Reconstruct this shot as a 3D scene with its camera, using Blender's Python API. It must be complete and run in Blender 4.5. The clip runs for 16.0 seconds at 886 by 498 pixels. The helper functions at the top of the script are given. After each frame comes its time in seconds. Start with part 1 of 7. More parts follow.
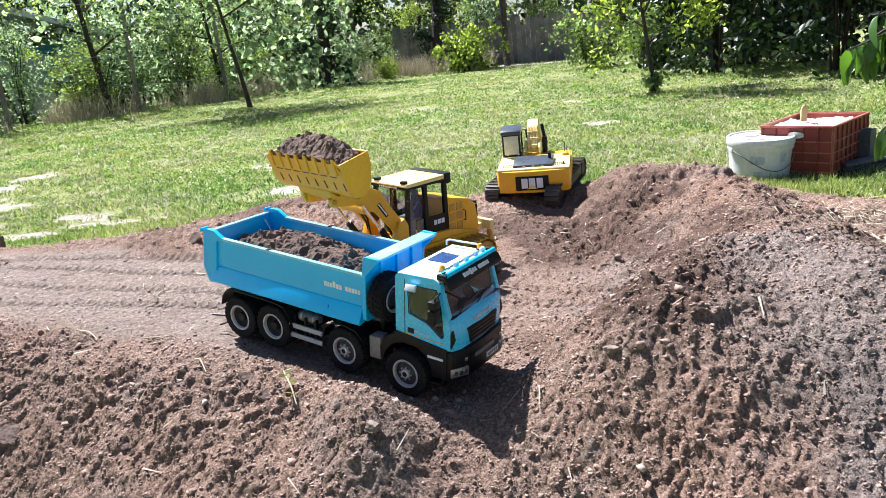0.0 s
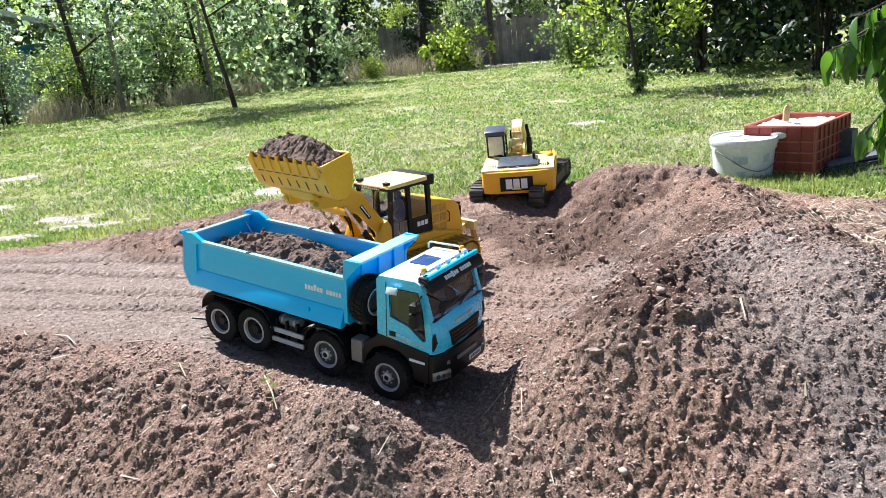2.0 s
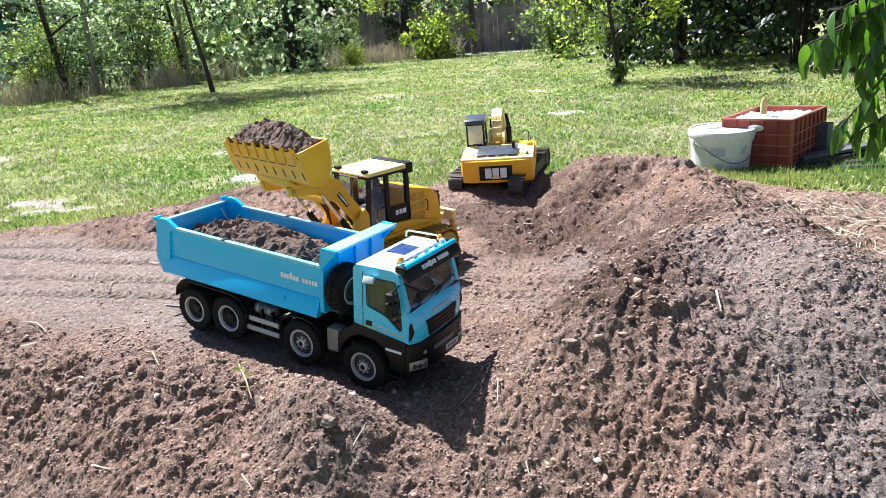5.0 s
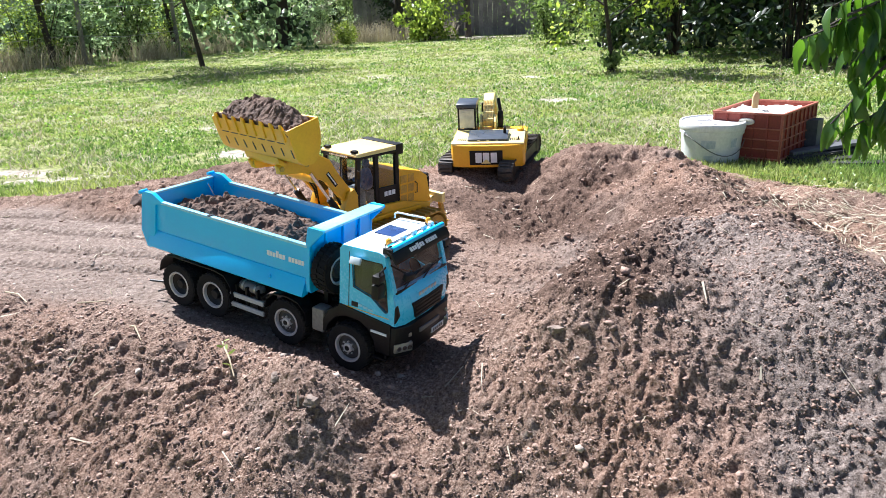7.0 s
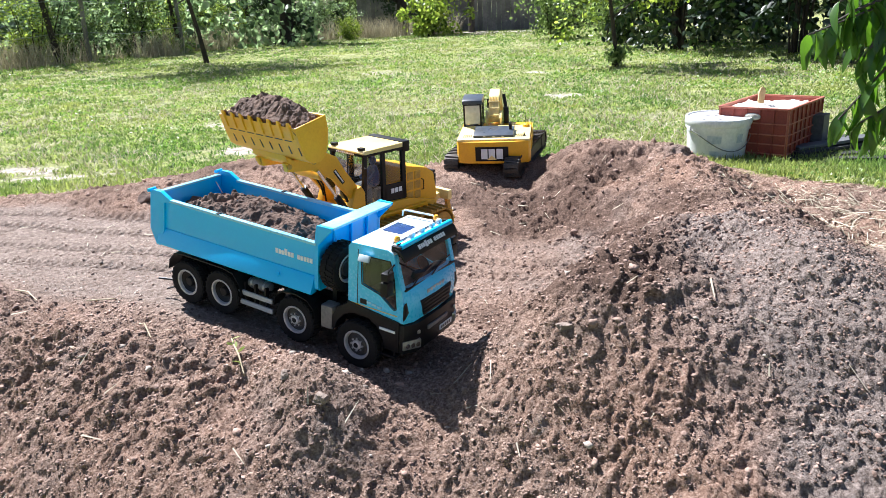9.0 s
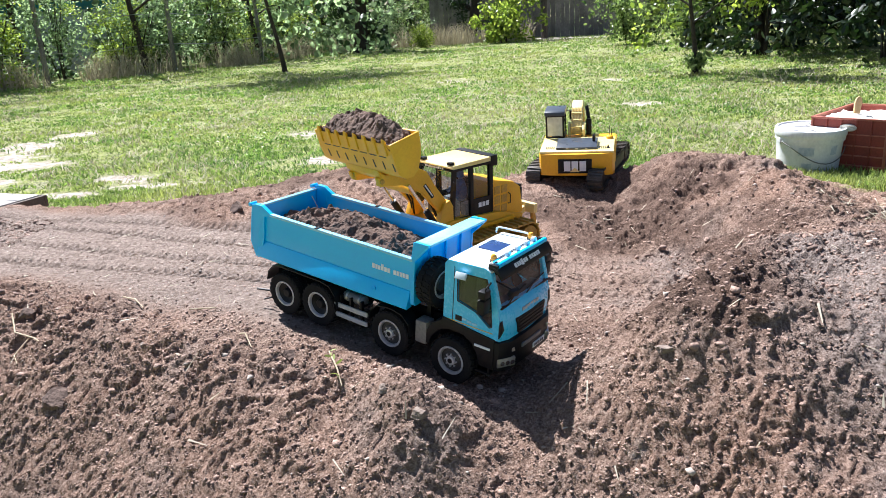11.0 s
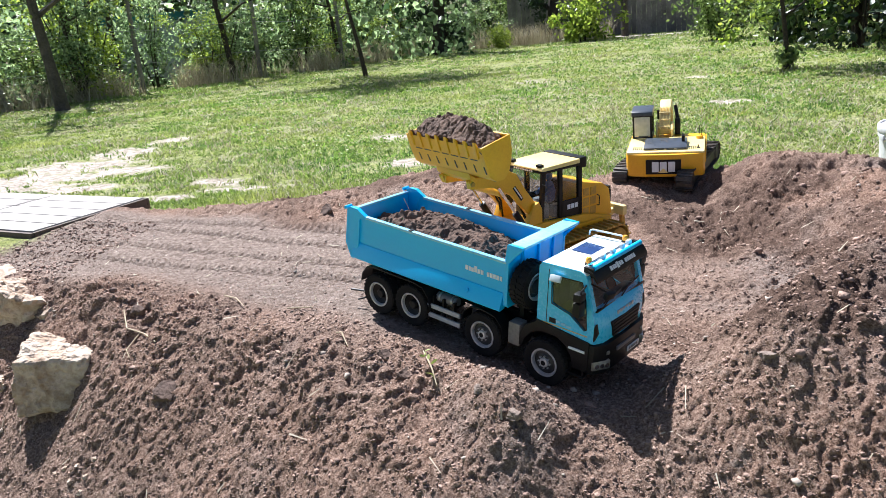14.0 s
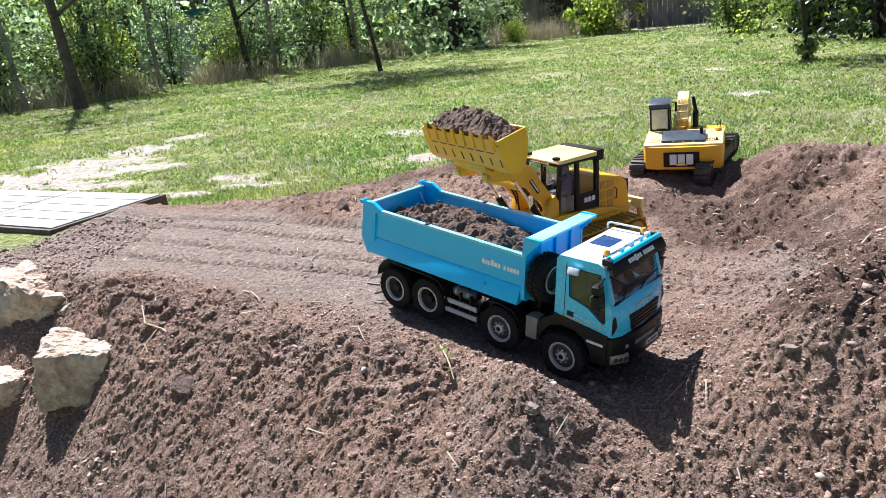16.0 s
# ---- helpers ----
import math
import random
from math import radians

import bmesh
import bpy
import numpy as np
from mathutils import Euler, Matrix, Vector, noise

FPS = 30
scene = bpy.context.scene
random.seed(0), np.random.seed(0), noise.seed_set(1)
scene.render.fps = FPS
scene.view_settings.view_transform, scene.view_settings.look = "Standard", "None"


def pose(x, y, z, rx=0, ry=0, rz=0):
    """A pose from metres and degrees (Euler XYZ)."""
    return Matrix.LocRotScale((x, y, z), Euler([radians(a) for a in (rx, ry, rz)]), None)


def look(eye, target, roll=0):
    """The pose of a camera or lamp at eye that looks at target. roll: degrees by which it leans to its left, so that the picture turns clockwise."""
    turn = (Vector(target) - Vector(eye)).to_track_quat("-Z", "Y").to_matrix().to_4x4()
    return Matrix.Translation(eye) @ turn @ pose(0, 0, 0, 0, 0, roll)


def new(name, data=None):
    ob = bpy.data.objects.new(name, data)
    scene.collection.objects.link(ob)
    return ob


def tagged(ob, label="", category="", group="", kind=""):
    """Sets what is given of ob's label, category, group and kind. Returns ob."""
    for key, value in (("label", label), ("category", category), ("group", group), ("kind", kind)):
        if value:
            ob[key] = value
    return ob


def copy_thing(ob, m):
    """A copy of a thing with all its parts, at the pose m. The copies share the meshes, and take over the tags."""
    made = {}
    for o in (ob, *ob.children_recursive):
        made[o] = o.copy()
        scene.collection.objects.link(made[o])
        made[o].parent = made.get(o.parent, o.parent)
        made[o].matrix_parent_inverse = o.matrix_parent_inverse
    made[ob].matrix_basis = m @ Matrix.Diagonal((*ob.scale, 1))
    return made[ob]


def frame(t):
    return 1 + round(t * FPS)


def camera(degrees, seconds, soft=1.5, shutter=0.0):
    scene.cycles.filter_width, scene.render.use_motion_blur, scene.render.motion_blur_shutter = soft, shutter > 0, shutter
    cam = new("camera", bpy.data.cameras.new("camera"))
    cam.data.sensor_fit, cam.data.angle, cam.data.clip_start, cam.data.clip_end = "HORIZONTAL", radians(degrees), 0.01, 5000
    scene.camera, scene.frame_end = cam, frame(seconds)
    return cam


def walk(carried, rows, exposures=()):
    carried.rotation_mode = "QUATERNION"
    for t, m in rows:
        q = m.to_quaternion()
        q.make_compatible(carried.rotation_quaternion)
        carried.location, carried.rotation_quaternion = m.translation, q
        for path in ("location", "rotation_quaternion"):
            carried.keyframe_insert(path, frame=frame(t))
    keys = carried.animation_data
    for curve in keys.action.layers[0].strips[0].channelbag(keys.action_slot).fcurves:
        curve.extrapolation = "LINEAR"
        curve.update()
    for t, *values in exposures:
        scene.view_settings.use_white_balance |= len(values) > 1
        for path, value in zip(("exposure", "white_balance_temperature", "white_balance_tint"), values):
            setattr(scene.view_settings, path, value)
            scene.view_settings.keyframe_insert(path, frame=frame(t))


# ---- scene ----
cam = camera(62.2, 16.0, soft=0.6)
PATH = [
    (0, (0.1192, 0.1469, 0.6608), (-0.0013, 2.0713, 0.1298), -5.74),
    (0.5, (0.1203, 0.1498, 0.6598), (0.0028, 2.0745, 0.1289), -5.94),
    (1, (0.1243, 0.1498, 0.6599), (0.0148, 2.0747, 0.1282), -5.93),
    (1.5, (0.1272, 0.1549, 0.6619), (0.0317, 2.0804, 0.1297), -5.92),
    (2, (0.1282, 0.1559, 0.6619), (0.0418, 2.0811, 0.1269), -5.71),
    (2.5, (0.1282, 0.1569, 0.6619), (0.0490, 2.0814, 0.1233), -5.80),
    (3, (0.1282, 0.1589, 0.6618), (0.0583, 2.0816, 0.1157), -5.99),
    (3.5, (0.1322, 0.1619, 0.6629), (0.0723, 2.0842, 0.1140), -5.99),
    (4, (0.1322, 0.1619, 0.6619), (0.0776, 2.0827, 0.1073), -5.88),
    (6.5, (0.1273, 0.1678, 0.6596), (0.1263, 2.0752, 0.0579), -2.72),
    (7, (0.1283, 0.1688, 0.6586), (0.1288, 2.0720, 0.0440), -2.62),
    (7.5, (0.1273, 0.1699, 0.6605), (0.1260, 2.0705, 0.0380), -2.71),
    (8, (0.1252, 0.1679, 0.6615), (0.1221, 2.0672, 0.0350), -2.81),
    (10.5, (0.0956, 0.1653, 0.6775), (-0.0089, 2.0649, 0.0606), -3.31),
    (11, (0.0783, 0.1626, 0.6860), (-0.1137, 2.0602, 0.0842), -3.69),
    (11.5, (0.0723, 0.1596, 0.6869), (-0.1782, 2.0528, 0.0928), -3.55),
    (12, (0.0663, 0.1526, 0.6879), (-0.2383, 2.0390, 0.0973), -3.80),
    (12.5, (0.0480, 0.1388, 0.6956), (-0.3016, 2.0166, 0.1026), -4.55),
    (13, (0.0480, 0.1428, 0.6945), (-0.3266, 2.0165, 0.1038), -5.17),
    (13.5, (0.0470, 0.1529, 0.6962), (-0.3416, 2.0255, 0.1113), -5.49),
    (14, (0.0510, 0.1468, 0.6945), (-0.3438, 2.0184, 0.1102), -5.29),
    (14.5, (0.0451, 0.1478, 0.6933), (-0.3649, 2.0159, 0.1084), -5.61),
    (15, (0.0441, 0.1508, 0.6931), (-0.3767, 2.0161, 0.1072), -5.92),
    (15.5, (0.0471, 0.1507, 0.6922), (-0.3815, 2.0130, 0.1021), -5.83),
    (16, (0.0482, 0.1517, 0.6893), (-0.3885, 2.0116, 0.0977), -5.94),
]
walk(cam, [(t, look(eye, target, roll)) for t, eye, target, roll in PATH], exposures=tuple((t, e, 5900, 13) for t, e in ((0, 1.49), (4, 1.50), (7.5, 1.52), (10.5, 1.47), (12, 1.29), (16, 1.26))))

# ---- light ----
SUN_FROM = Vector((-0.365, 0.460, 0.81)).normalized()
world = bpy.data.worlds.new("sky")
scene.world = world
world.use_nodes = True
wn, wl = world.node_tree.nodes, world.node_tree.links
sky = wn.new("ShaderNodeTexSky")
sky.sky_type, sky.sun_disc = "NISHITA", False
sky.sun_elevation = math.asin(SUN_FROM.z)
sky.sun_rotation = math.atan2(SUN_FROM.x, SUN_FROM.y)
wl.new(sky.outputs[0], wn["Background"].inputs["Color"])
wn["Background"].inputs["Strength"].default_value = 0.040
sun_data = bpy.data.lights.new("sun", "SUN")
sun_data.energy, sun_data.angle, sun_data.color = 5.0, radians(0.53), (1.0, 0.96, 0.90)
sun = new("sun", sun_data)
sun.matrix_world = look(SUN_FROM * 40, (0, 0, 0))


# ---- materials ----
def material(name, dark, light, rough=0.6, metal=0.0, scale=12.0, fine=90.0, bump=0.2, depth=0.002, spread=(0.35, 0.65), coat=0.0, rough_var=0.12, random_tone=0.0, island=False, gloss=0.5):
    """A surface with stains at one scale and grain at a finer one; colours in linear light."""
    m = bpy.data.materials.new(name)
    m.use_nodes = True
    n, l = m.node_tree.nodes, m.node_tree.links
    b = n["Principled BSDF"]
    co = n.new("ShaderNodeTexCoord")
    big, small = n.new("ShaderNodeTexNoise"), n.new("ShaderNodeTexNoise")
    big.inputs["Scale"].default_value, big.inputs["Detail"].default_value = scale, 5.0
    small.inputs["Scale"].default_value, small.inputs["Detail"].default_value = fine, 3.0
    l.new(co.outputs["Object"], big.inputs["Vector"]), l.new(co.outputs["Object"], small.inputs["Vector"])
    add = n.new("ShaderNodeMix")
    add.inputs["Factor"].default_value = 0.4
    l.new(big.outputs["Fac"], add.inputs["A"]), l.new(small.outputs["Fac"], add.inputs["B"])
    ramp = n.new("ShaderNodeValToRGB")
    ramp.color_ramp.elements[0].position, ramp.color_ramp.elements[1].position = spread
    ramp.color_ramp.elements[0].color, ramp.color_ramp.elements[1].color = (*dark, 1), (*light, 1)
    l.new(add.outputs["Result"], ramp.inputs["Fac"])
    last = ramp.outputs["Color"]
    if random_tone:
        src = n.new("ShaderNodeNewGeometry").outputs["Random Per Island"] if island else n.new("ShaderNodeObjectInfo").outputs["Random"]
        hsv, mp = n.new("ShaderNodeHueSaturation"), n.new("ShaderNodeMapRange")
        mp.inputs["To Min"].default_value, mp.inputs["To Max"].default_value = 1 - random_tone, 1 + random_tone
        l.new(src, mp.inputs["Value"]), l.new(mp.outputs["Result"], hsv.inputs["Value"]), l.new(last, hsv.inputs["Color"])
        last = hsv.outputs["Color"]
    l.new(last, b.inputs["Base Color"])
    rr = n.new("ShaderNodeMapRange")
    rr.inputs["To Min"].default_value, rr.inputs["To Max"].default_value = max(rough - rough_var, 0.03), min(rough + rough_var, 1)
    l.new(add.outputs["Result"], rr.inputs["Value"]), l.new(rr.outputs["Result"], b.inputs["Roughness"])
    b.inputs["Metallic"].default_value = metal
    b.inputs["Specular IOR Level"].default_value = gloss
    b.inputs["Coat Weight"].default_value = coat
    if bump:
        bp = n.new("ShaderNodeBump")
        bp.inputs["Strength"].default_value, bp.inputs["Distance"].default_value = bump, depth
        l.new(small.outputs["Fac"], bp.inputs["Height"]), l.new(bp.outputs["Normal"], b.inputs["Normal"])
    return m


def leaf_material(name, dark, light, glow, rough=0.45, through_share=0.4, patch=None):
    """Leaves: each one its own green, with light passing through."""
    m = bpy.data.materials.new(name)
    m.use_nodes = True
    n, l = m.node_tree.nodes, m.node_tree.links
    b, out = n["Principled BSDF"], n["Material Output"]
    geo, ramp = n.new("ShaderNodeNewGeometry"), n.new("ShaderNodeValToRGB")
    ramp.color_ramp.elements[0].color, ramp.color_ramp.elements[1].color = (*dark, 1), (*light, 1)
    l.new(geo.outputs["Random Per Island"], ramp.inputs["Fac"])
    tint = ramp.outputs["Color"]
    if patch:
        # patches of another green, some metres and some hand-widths across
        other, blotch, reach, mixer = n.new("ShaderNodeValToRGB"), n.new("ShaderNodeTexNoise"), n.new("ShaderNodeMapRange"), n.new("ShaderNodeMix")
        other.color_ramp.elements[0].color, other.color_ramp.elements[1].color = (*patch[0], 1), (*patch[1], 1)
        blotch.inputs["Scale"].default_value, blotch.inputs["Detail"].default_value, blotch.inputs["Roughness"].default_value = patch[2], 6.0, 0.7
        reach.inputs["From Min"].default_value, reach.inputs["From Max"].default_value = 0.40, 0.60
        mixer.data_type = "RGBA"
        l.new(n.new("ShaderNodeTexCoord").outputs["Object"], blotch.inputs["Vector"]), l.new(blotch.outputs["Fac"], reach.inputs["Value"])
        l.new(geo.outputs["Random Per Island"], other.inputs["Fac"]), l.new(reach.outputs["Result"], mixer.inputs["Factor"])
        l.new(tint, mixer.inputs["A"]), l.new(other.outputs["Color"], mixer.inputs["B"])
        tint = mixer.outputs["Result"]
    l.new(tint, b.inputs["Base Color"])
    b.inputs["Roughness"].default_value = rough
    tr, mix = n.new("ShaderNodeBsdfTranslucent"), n.new("ShaderNodeMixShader")
    tone = n.new("ShaderNodeMix")
    tone.data_type, tone.blend_type = "RGBA", "MULTIPLY"
    tone.inputs["Factor"].default_value = 1.0
    l.new(tint, tone.inputs["A"])
    tone.inputs["B"].default_value = (*glow, 1)
    l.new(tone.outputs["Result"], tr.inputs["Color"])
    mix.inputs["Fac"].default_value = through_share
    l.new(b.outputs[0], mix.inputs[1]), l.new(tr.outputs[0], mix.inputs[2]), l.new(mix.outputs[0], out.inputs["Surface"])
    return m


def ground_material():
    """Loose soil, packed road, dry bare patches and the earth under the lawn, mixed by what the mesh says lies where."""
    m = bpy.data.materials.new("soil_and_lawn")
    m.use_nodes = True
    n, l = m.node_tree.nodes, m.node_tree.links
    b = n["Principled BSDF"]
    co = n.new("ShaderNodeTexCoord")

    def noise_of(scale, detail=6.0, rough=0.6):
        t = n.new("ShaderNodeTexNoise")
        t.inputs["Scale"].default_value, t.inputs["Detail"].default_value, t.inputs["Roughness"].default_value = scale, detail, rough
        l.new(co.outputs["Object"], t.inputs["Vector"])
        return t.outputs["Fac"]

    def ramp_of(fac, *stops):
        r = n.new("ShaderNodeValToRGB")
        while len(r.color_ramp.elements) < len(stops):
            r.color_ramp.elements.new(0.5)
        for e, (p, c) in zip(r.color_ramp.elements, stops):
            e.position, e.color = p, (*c, 1)
        l.new(fac, r.inputs["Fac"])
        return r.outputs["Color"]

    def mixed(fac, a, c):
        x = n.new("ShaderNodeMix")
        x.data_type = "RGBA"
        l.new(fac, x.inputs["Factor"]), l.new(a, x.inputs["A"]), l.new(c, x.inputs["B"])
        return x.outputs["Result"]

    def layer(name):
        a = n.new("ShaderNodeAttribute")
        a.attribute_name = name
        return a.outputs["Fac"]

    # fine speckle; its dark ramp ends also paint tiny shadows between crumbs
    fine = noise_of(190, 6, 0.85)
    warm = n.new("ShaderNodeMapRange")
    warm.inputs["From Min"].default_value, warm.inputs["From Max"].default_value = 0.42, 0.62
    l.new(noise_of(3.2, 5, 0.6), warm.inputs["Value"])
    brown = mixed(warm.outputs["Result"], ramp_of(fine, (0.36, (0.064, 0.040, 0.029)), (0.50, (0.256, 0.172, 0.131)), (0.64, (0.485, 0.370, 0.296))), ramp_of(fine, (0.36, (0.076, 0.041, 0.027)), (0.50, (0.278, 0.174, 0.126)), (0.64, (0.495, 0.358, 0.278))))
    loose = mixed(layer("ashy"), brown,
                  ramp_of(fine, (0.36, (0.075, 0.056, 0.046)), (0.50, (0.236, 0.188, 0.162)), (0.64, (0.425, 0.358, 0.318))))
    packed = ramp_of(noise_of(90, 7, 0.75), (0.32, (0.130, 0.096, 0.076)), (0.5, (0.244, 0.189, 0.157)), (0.68, (0.41, 0.336, 0.286)))
    patchy = n.new("ShaderNodeMapRange")
    patchy.inputs["From Min"].default_value, patchy.inputs["From Max"].default_value = 0.44, 0.66
    l.new(noise_of(4.5, 9, 0.8), patchy.inputs["Value"])
    speck = noise_of(52, 7, 0.9)
    turf = mixed(patchy.outputs["Result"], ramp_of(speck, (0.40, (0.034, 0.058, 0.016)), (0.60, (0.37, 0.40, 0.120))), ramp_of(speck, (0.40, (0.05, 0.070, 0.024)), (0.60, (0.46, 0.430, 0.28))))
    bare = ramp_of(noise_of(30, 8, 0.7), (0.35, (0.22, 0.18, 0.145)), (0.52, (0.44, 0.385, 0.33)), (0.68, (0.62, 0.565, 0.50)))
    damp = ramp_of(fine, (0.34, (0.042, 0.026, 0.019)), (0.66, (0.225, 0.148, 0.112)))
    c = mixed(layer("packed"), loose, packed)
    c = mixed(layer("damp"), c, damp)
    c = mixed(layer("turf"), c, turf)
    worn, worn_edge = n.new("ShaderNodeMath"), n.new("ShaderNodeMapRange")
    worn.operation = "MULTIPLY_ADD"
    worn.inputs[1].default_value = 2.6
    l.new(layer("bare"), worn.inputs[2]), l.new(noise_of(7, 9, 0.75), worn.inputs[0])
    worn_edge.inputs["From Min"].default_value, worn_edge.inputs["From Max"].default_value = 1.62, 2.00
    l.new(worn.outputs[0], worn_edge.inputs["Value"])
    c = mixed(worn_edge.outputs["Result"], c, bare)
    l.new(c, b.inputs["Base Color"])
    b.inputs["Roughness"].default_value = 0.95
    b.inputs["Specular IOR Level"].default_value = 0.15
    bp, bp2 = n.new("ShaderNodeBump"), n.new("ShaderNodeBump")
    bp.inputs["Strength"].default_value, bp.inputs["Distance"].default_value = 1.0, 0.0060
    bp2.inputs["Strength"].default_value, bp2.inputs["Distance"].default_value = 1.0, 0.0026
    l.new(noise_of(150, 6, 0.7), bp.inputs["Height"]), l.new(noise_of(420, 4, 0.7), bp2.inputs["Height"])
    l.new(bp.outputs["Normal"], bp2.inputs["Normal"]), l.new(bp2.outputs["Normal"], b.inputs["Normal"])
    return m


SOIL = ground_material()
CLOD = material("soil_clod", (0.120, 0.076, 0.058), (0.370, 0.258, 0.204), 0.95, scale=7, fine=160, bump=0.8, depth=0.004, random_tone=0.38, island=True)
PEBBLE = material("pebble", (0.24, 0.19, 0.155), (0.50, 0.43, 0.365), 0.85, scale=30, fine=200, bump=0.4, random_tone=0.3, island=True)
GRASS = leaf_material("grass_blade", (0.050, 0.110, 0.028), (0.255, 0.385, 0.108), (1.1, 1.2, 0.75), 0.45, 0.45, ((0.160, 0.195, 0.058), (0.450, 0.465, 0.185), 1.3))
DRY = leaf_material("dry_straw", (0.30, 0.26, 0.18), (0.62, 0.57, 0.45), (1.0, 0.95, 0.8), 0.7, 0.3)
BLUE = material("sky_blue_paint", (0.012, 0.470, 0.94), (0.018, 0.520, 0.98), 0.32, scale=7, fine=220, bump=0.04, depth=0.0005, coat=0.30)
CABBLUE = material("light_cyan_blue_paint", (0.060, 0.540, 0.88), (0.090, 0.600, 0.94), 0.28, scale=7, fine=220, bump=0.03, depth=0.0005, coat=0.35)
WHITE = material("white_lettering", (0.74, 0.76, 0.78), (0.84, 0.85, 0.86), 0.5, bump=0.0)
BLACK = material("black_plastic", (0.004, 0.004, 0.005), (0.012, 0.012, 0.014), 0.45, gloss=0.25, scale=30, fine=300, bump=0.1, depth=0.0004)
YELLOW = material("loader_yellow_paint", (0.76, 0.375, 0.006), (0.88, 0.470, 0.010), 0.38, scale=14, fine=200, bump=0.08, depth=0.0006, coat=0.15)

# pale blue lettering paint; on the bed rails it paints in sun glare
PALE = material("pale_blue_paint_and_glare", (0.16, 0.52, 0.76), (0.34, 0.66, 0.84), 0.3, scale=16, fine=200, bump=0.03, depth=0.0004, coat=0.4)
# white small parts; on the cab roof this white stands for glare
WHITE_AND_GLARE = material("white_paint_and_roof_glare", (0.62, 0.72, 0.76), (0.74, 0.82, 0.85), 0.3, scale=9, fine=200, bump=0.03, depth=0.0004, coat=0.3)
NAVY = material("dark_blue_panel", (0.012, 0.035, 0.12), (0.022, 0.06, 0.18), 0.25, bump=0.0)
RUBBER = material("tyre_rubber", (0.006, 0.006, 0.007), (0.022, 0.020, 0.019), 0.85, gloss=0.2, scale=30, fine=260, bump=0.25, depth=0.0008)
STEEL = material("dull_steel", (0.34, 0.33, 0.31), (0.56, 0.55, 0.52), 0.38, metal=0.85, scale=40, fine=220, bump=0.1, depth=0.0004)
CHROME = material("bright_steel", (0.66, 0.66, 0.66), (0.80, 0.80, 0.80), 0.18, metal=1.0, scale=30, bump=0.0)
GREY = material("grey_plastic", (0.11, 0.11, 0.115), (0.19, 0.19, 0.20), 0.55, scale=25, fine=200, bump=0.1, depth=0.0004)
SILVER = material("silver_grey_paint", (0.42, 0.42, 0.42), (0.55, 0.55, 0.55), 0.5, scale=25, fine=200, bump=0.05, depth=0.0004)
DUSTGREY = material("dusty_grey_plastic", (0.15, 0.14, 0.125), (0.26, 0.24, 0.21), 0.6, scale=25, fine=200, bump=0.1, depth=0.0004)
AMBER = material("amber_lens", (0.80, 0.34, 0.02), (0.90, 0.45, 0.04), 0.2, bump=0.0, coat=0.5)
LAMP = material("clear_lamp_lens", (0.55, 0.55, 0.55), (0.78, 0.78, 0.78), 0.15, bump=0.0, coat=0.6)
# paler copy of the machine yellow, sunlight put into its colour
CREAM = material("sun_lightened_yellow_paint", (0.80, 0.61, 0.20), (0.88, 0.72, 0.33), 0.4, scale=12, fine=200, bump=0.05, depth=0.0005, coat=0.2)
DUSTY = material("dusty_yellow_track_steel", (0.33, 0.19, 0.045), (0.66, 0.37, 0.040), 0.6, scale=22, fine=200, bump=0.3, depth=0.0010)
DARKSTEEL = material("dark_track_steel", (0.030, 0.028, 0.026), (0.12, 0.105, 0.09), 0.55, metal=0.4, scale=30, fine=220, bump=0.2, depth=0.0006)
CLOTH = material("blue_cloth_figure", (0.03, 0.07, 0.22), (0.06, 0.13, 0.34), 0.9, bump=0.1)
LOAD = material("loaded_soil", (0.045, 0.026, 0.018), (0.160, 0.098, 0.069), 0.95, scale=22, fine=170, bump=0.9, depth=0.004)


def glass_material(name, tint, sheen):
    """Tinted window glass: part mirror-like sheen, part clear."""
    m = bpy.data.materials.new(name)
    m.use_nodes = True
    n, l = m.node_tree.nodes, m.node_tree.links
    out, clear, gloss, mix = n["Material Output"], n.new("ShaderNodeBsdfTransparent"), n.new("ShaderNodeBsdfGlossy"), n.new("ShaderNodeMixShader")
    n.remove(n["Principled BSDF"])
    clear.inputs["Color"].default_value = (*tint, 1)
    gloss.inputs["Roughness"].default_value = 0.05
    mix.inputs["Fac"].default_value = sheen
    l.new(clear.outputs[0], mix.inputs[1]), l.new(gloss.outputs[0], mix.inputs[2]), l.new(mix.outputs[0], out.inputs["Surface"])
    return m


GLASS = glass_material("tinted_glass", (0.86, 0.90, 0.91), 0.05)
DARKGLASS = glass_material("dark_tinted_glass", (0.42, 0.47, 0.46), 0.07)
SCREEN = glass_material("windscreen_glass", (0.80, 0.88, 0.92), 0.11)
DISC = material("dusty_dark_wheel_disc", (0.035, 0.035, 0.036), (0.085, 0.083, 0.080), 0.5, metal=0.3, scale=40, fine=220, bump=0.1, depth=0.0004)
RIM = material("silver_wheel_paint", (0.40, 0.40, 0.40), (0.62, 0.62, 0.61), 0.35, metal=0.25, scale=40, fine=220, bump=0.08, depth=0.0004)


# ---- mesh helpers ----
def thing(name, m=None, label="", category="", group="", kind=""):
    ob = new(name)
    ob.empty_display_size = 0.02
    if m is not None:
        ob.matrix_world = m
    return tagged(ob, label, category, group, kind)


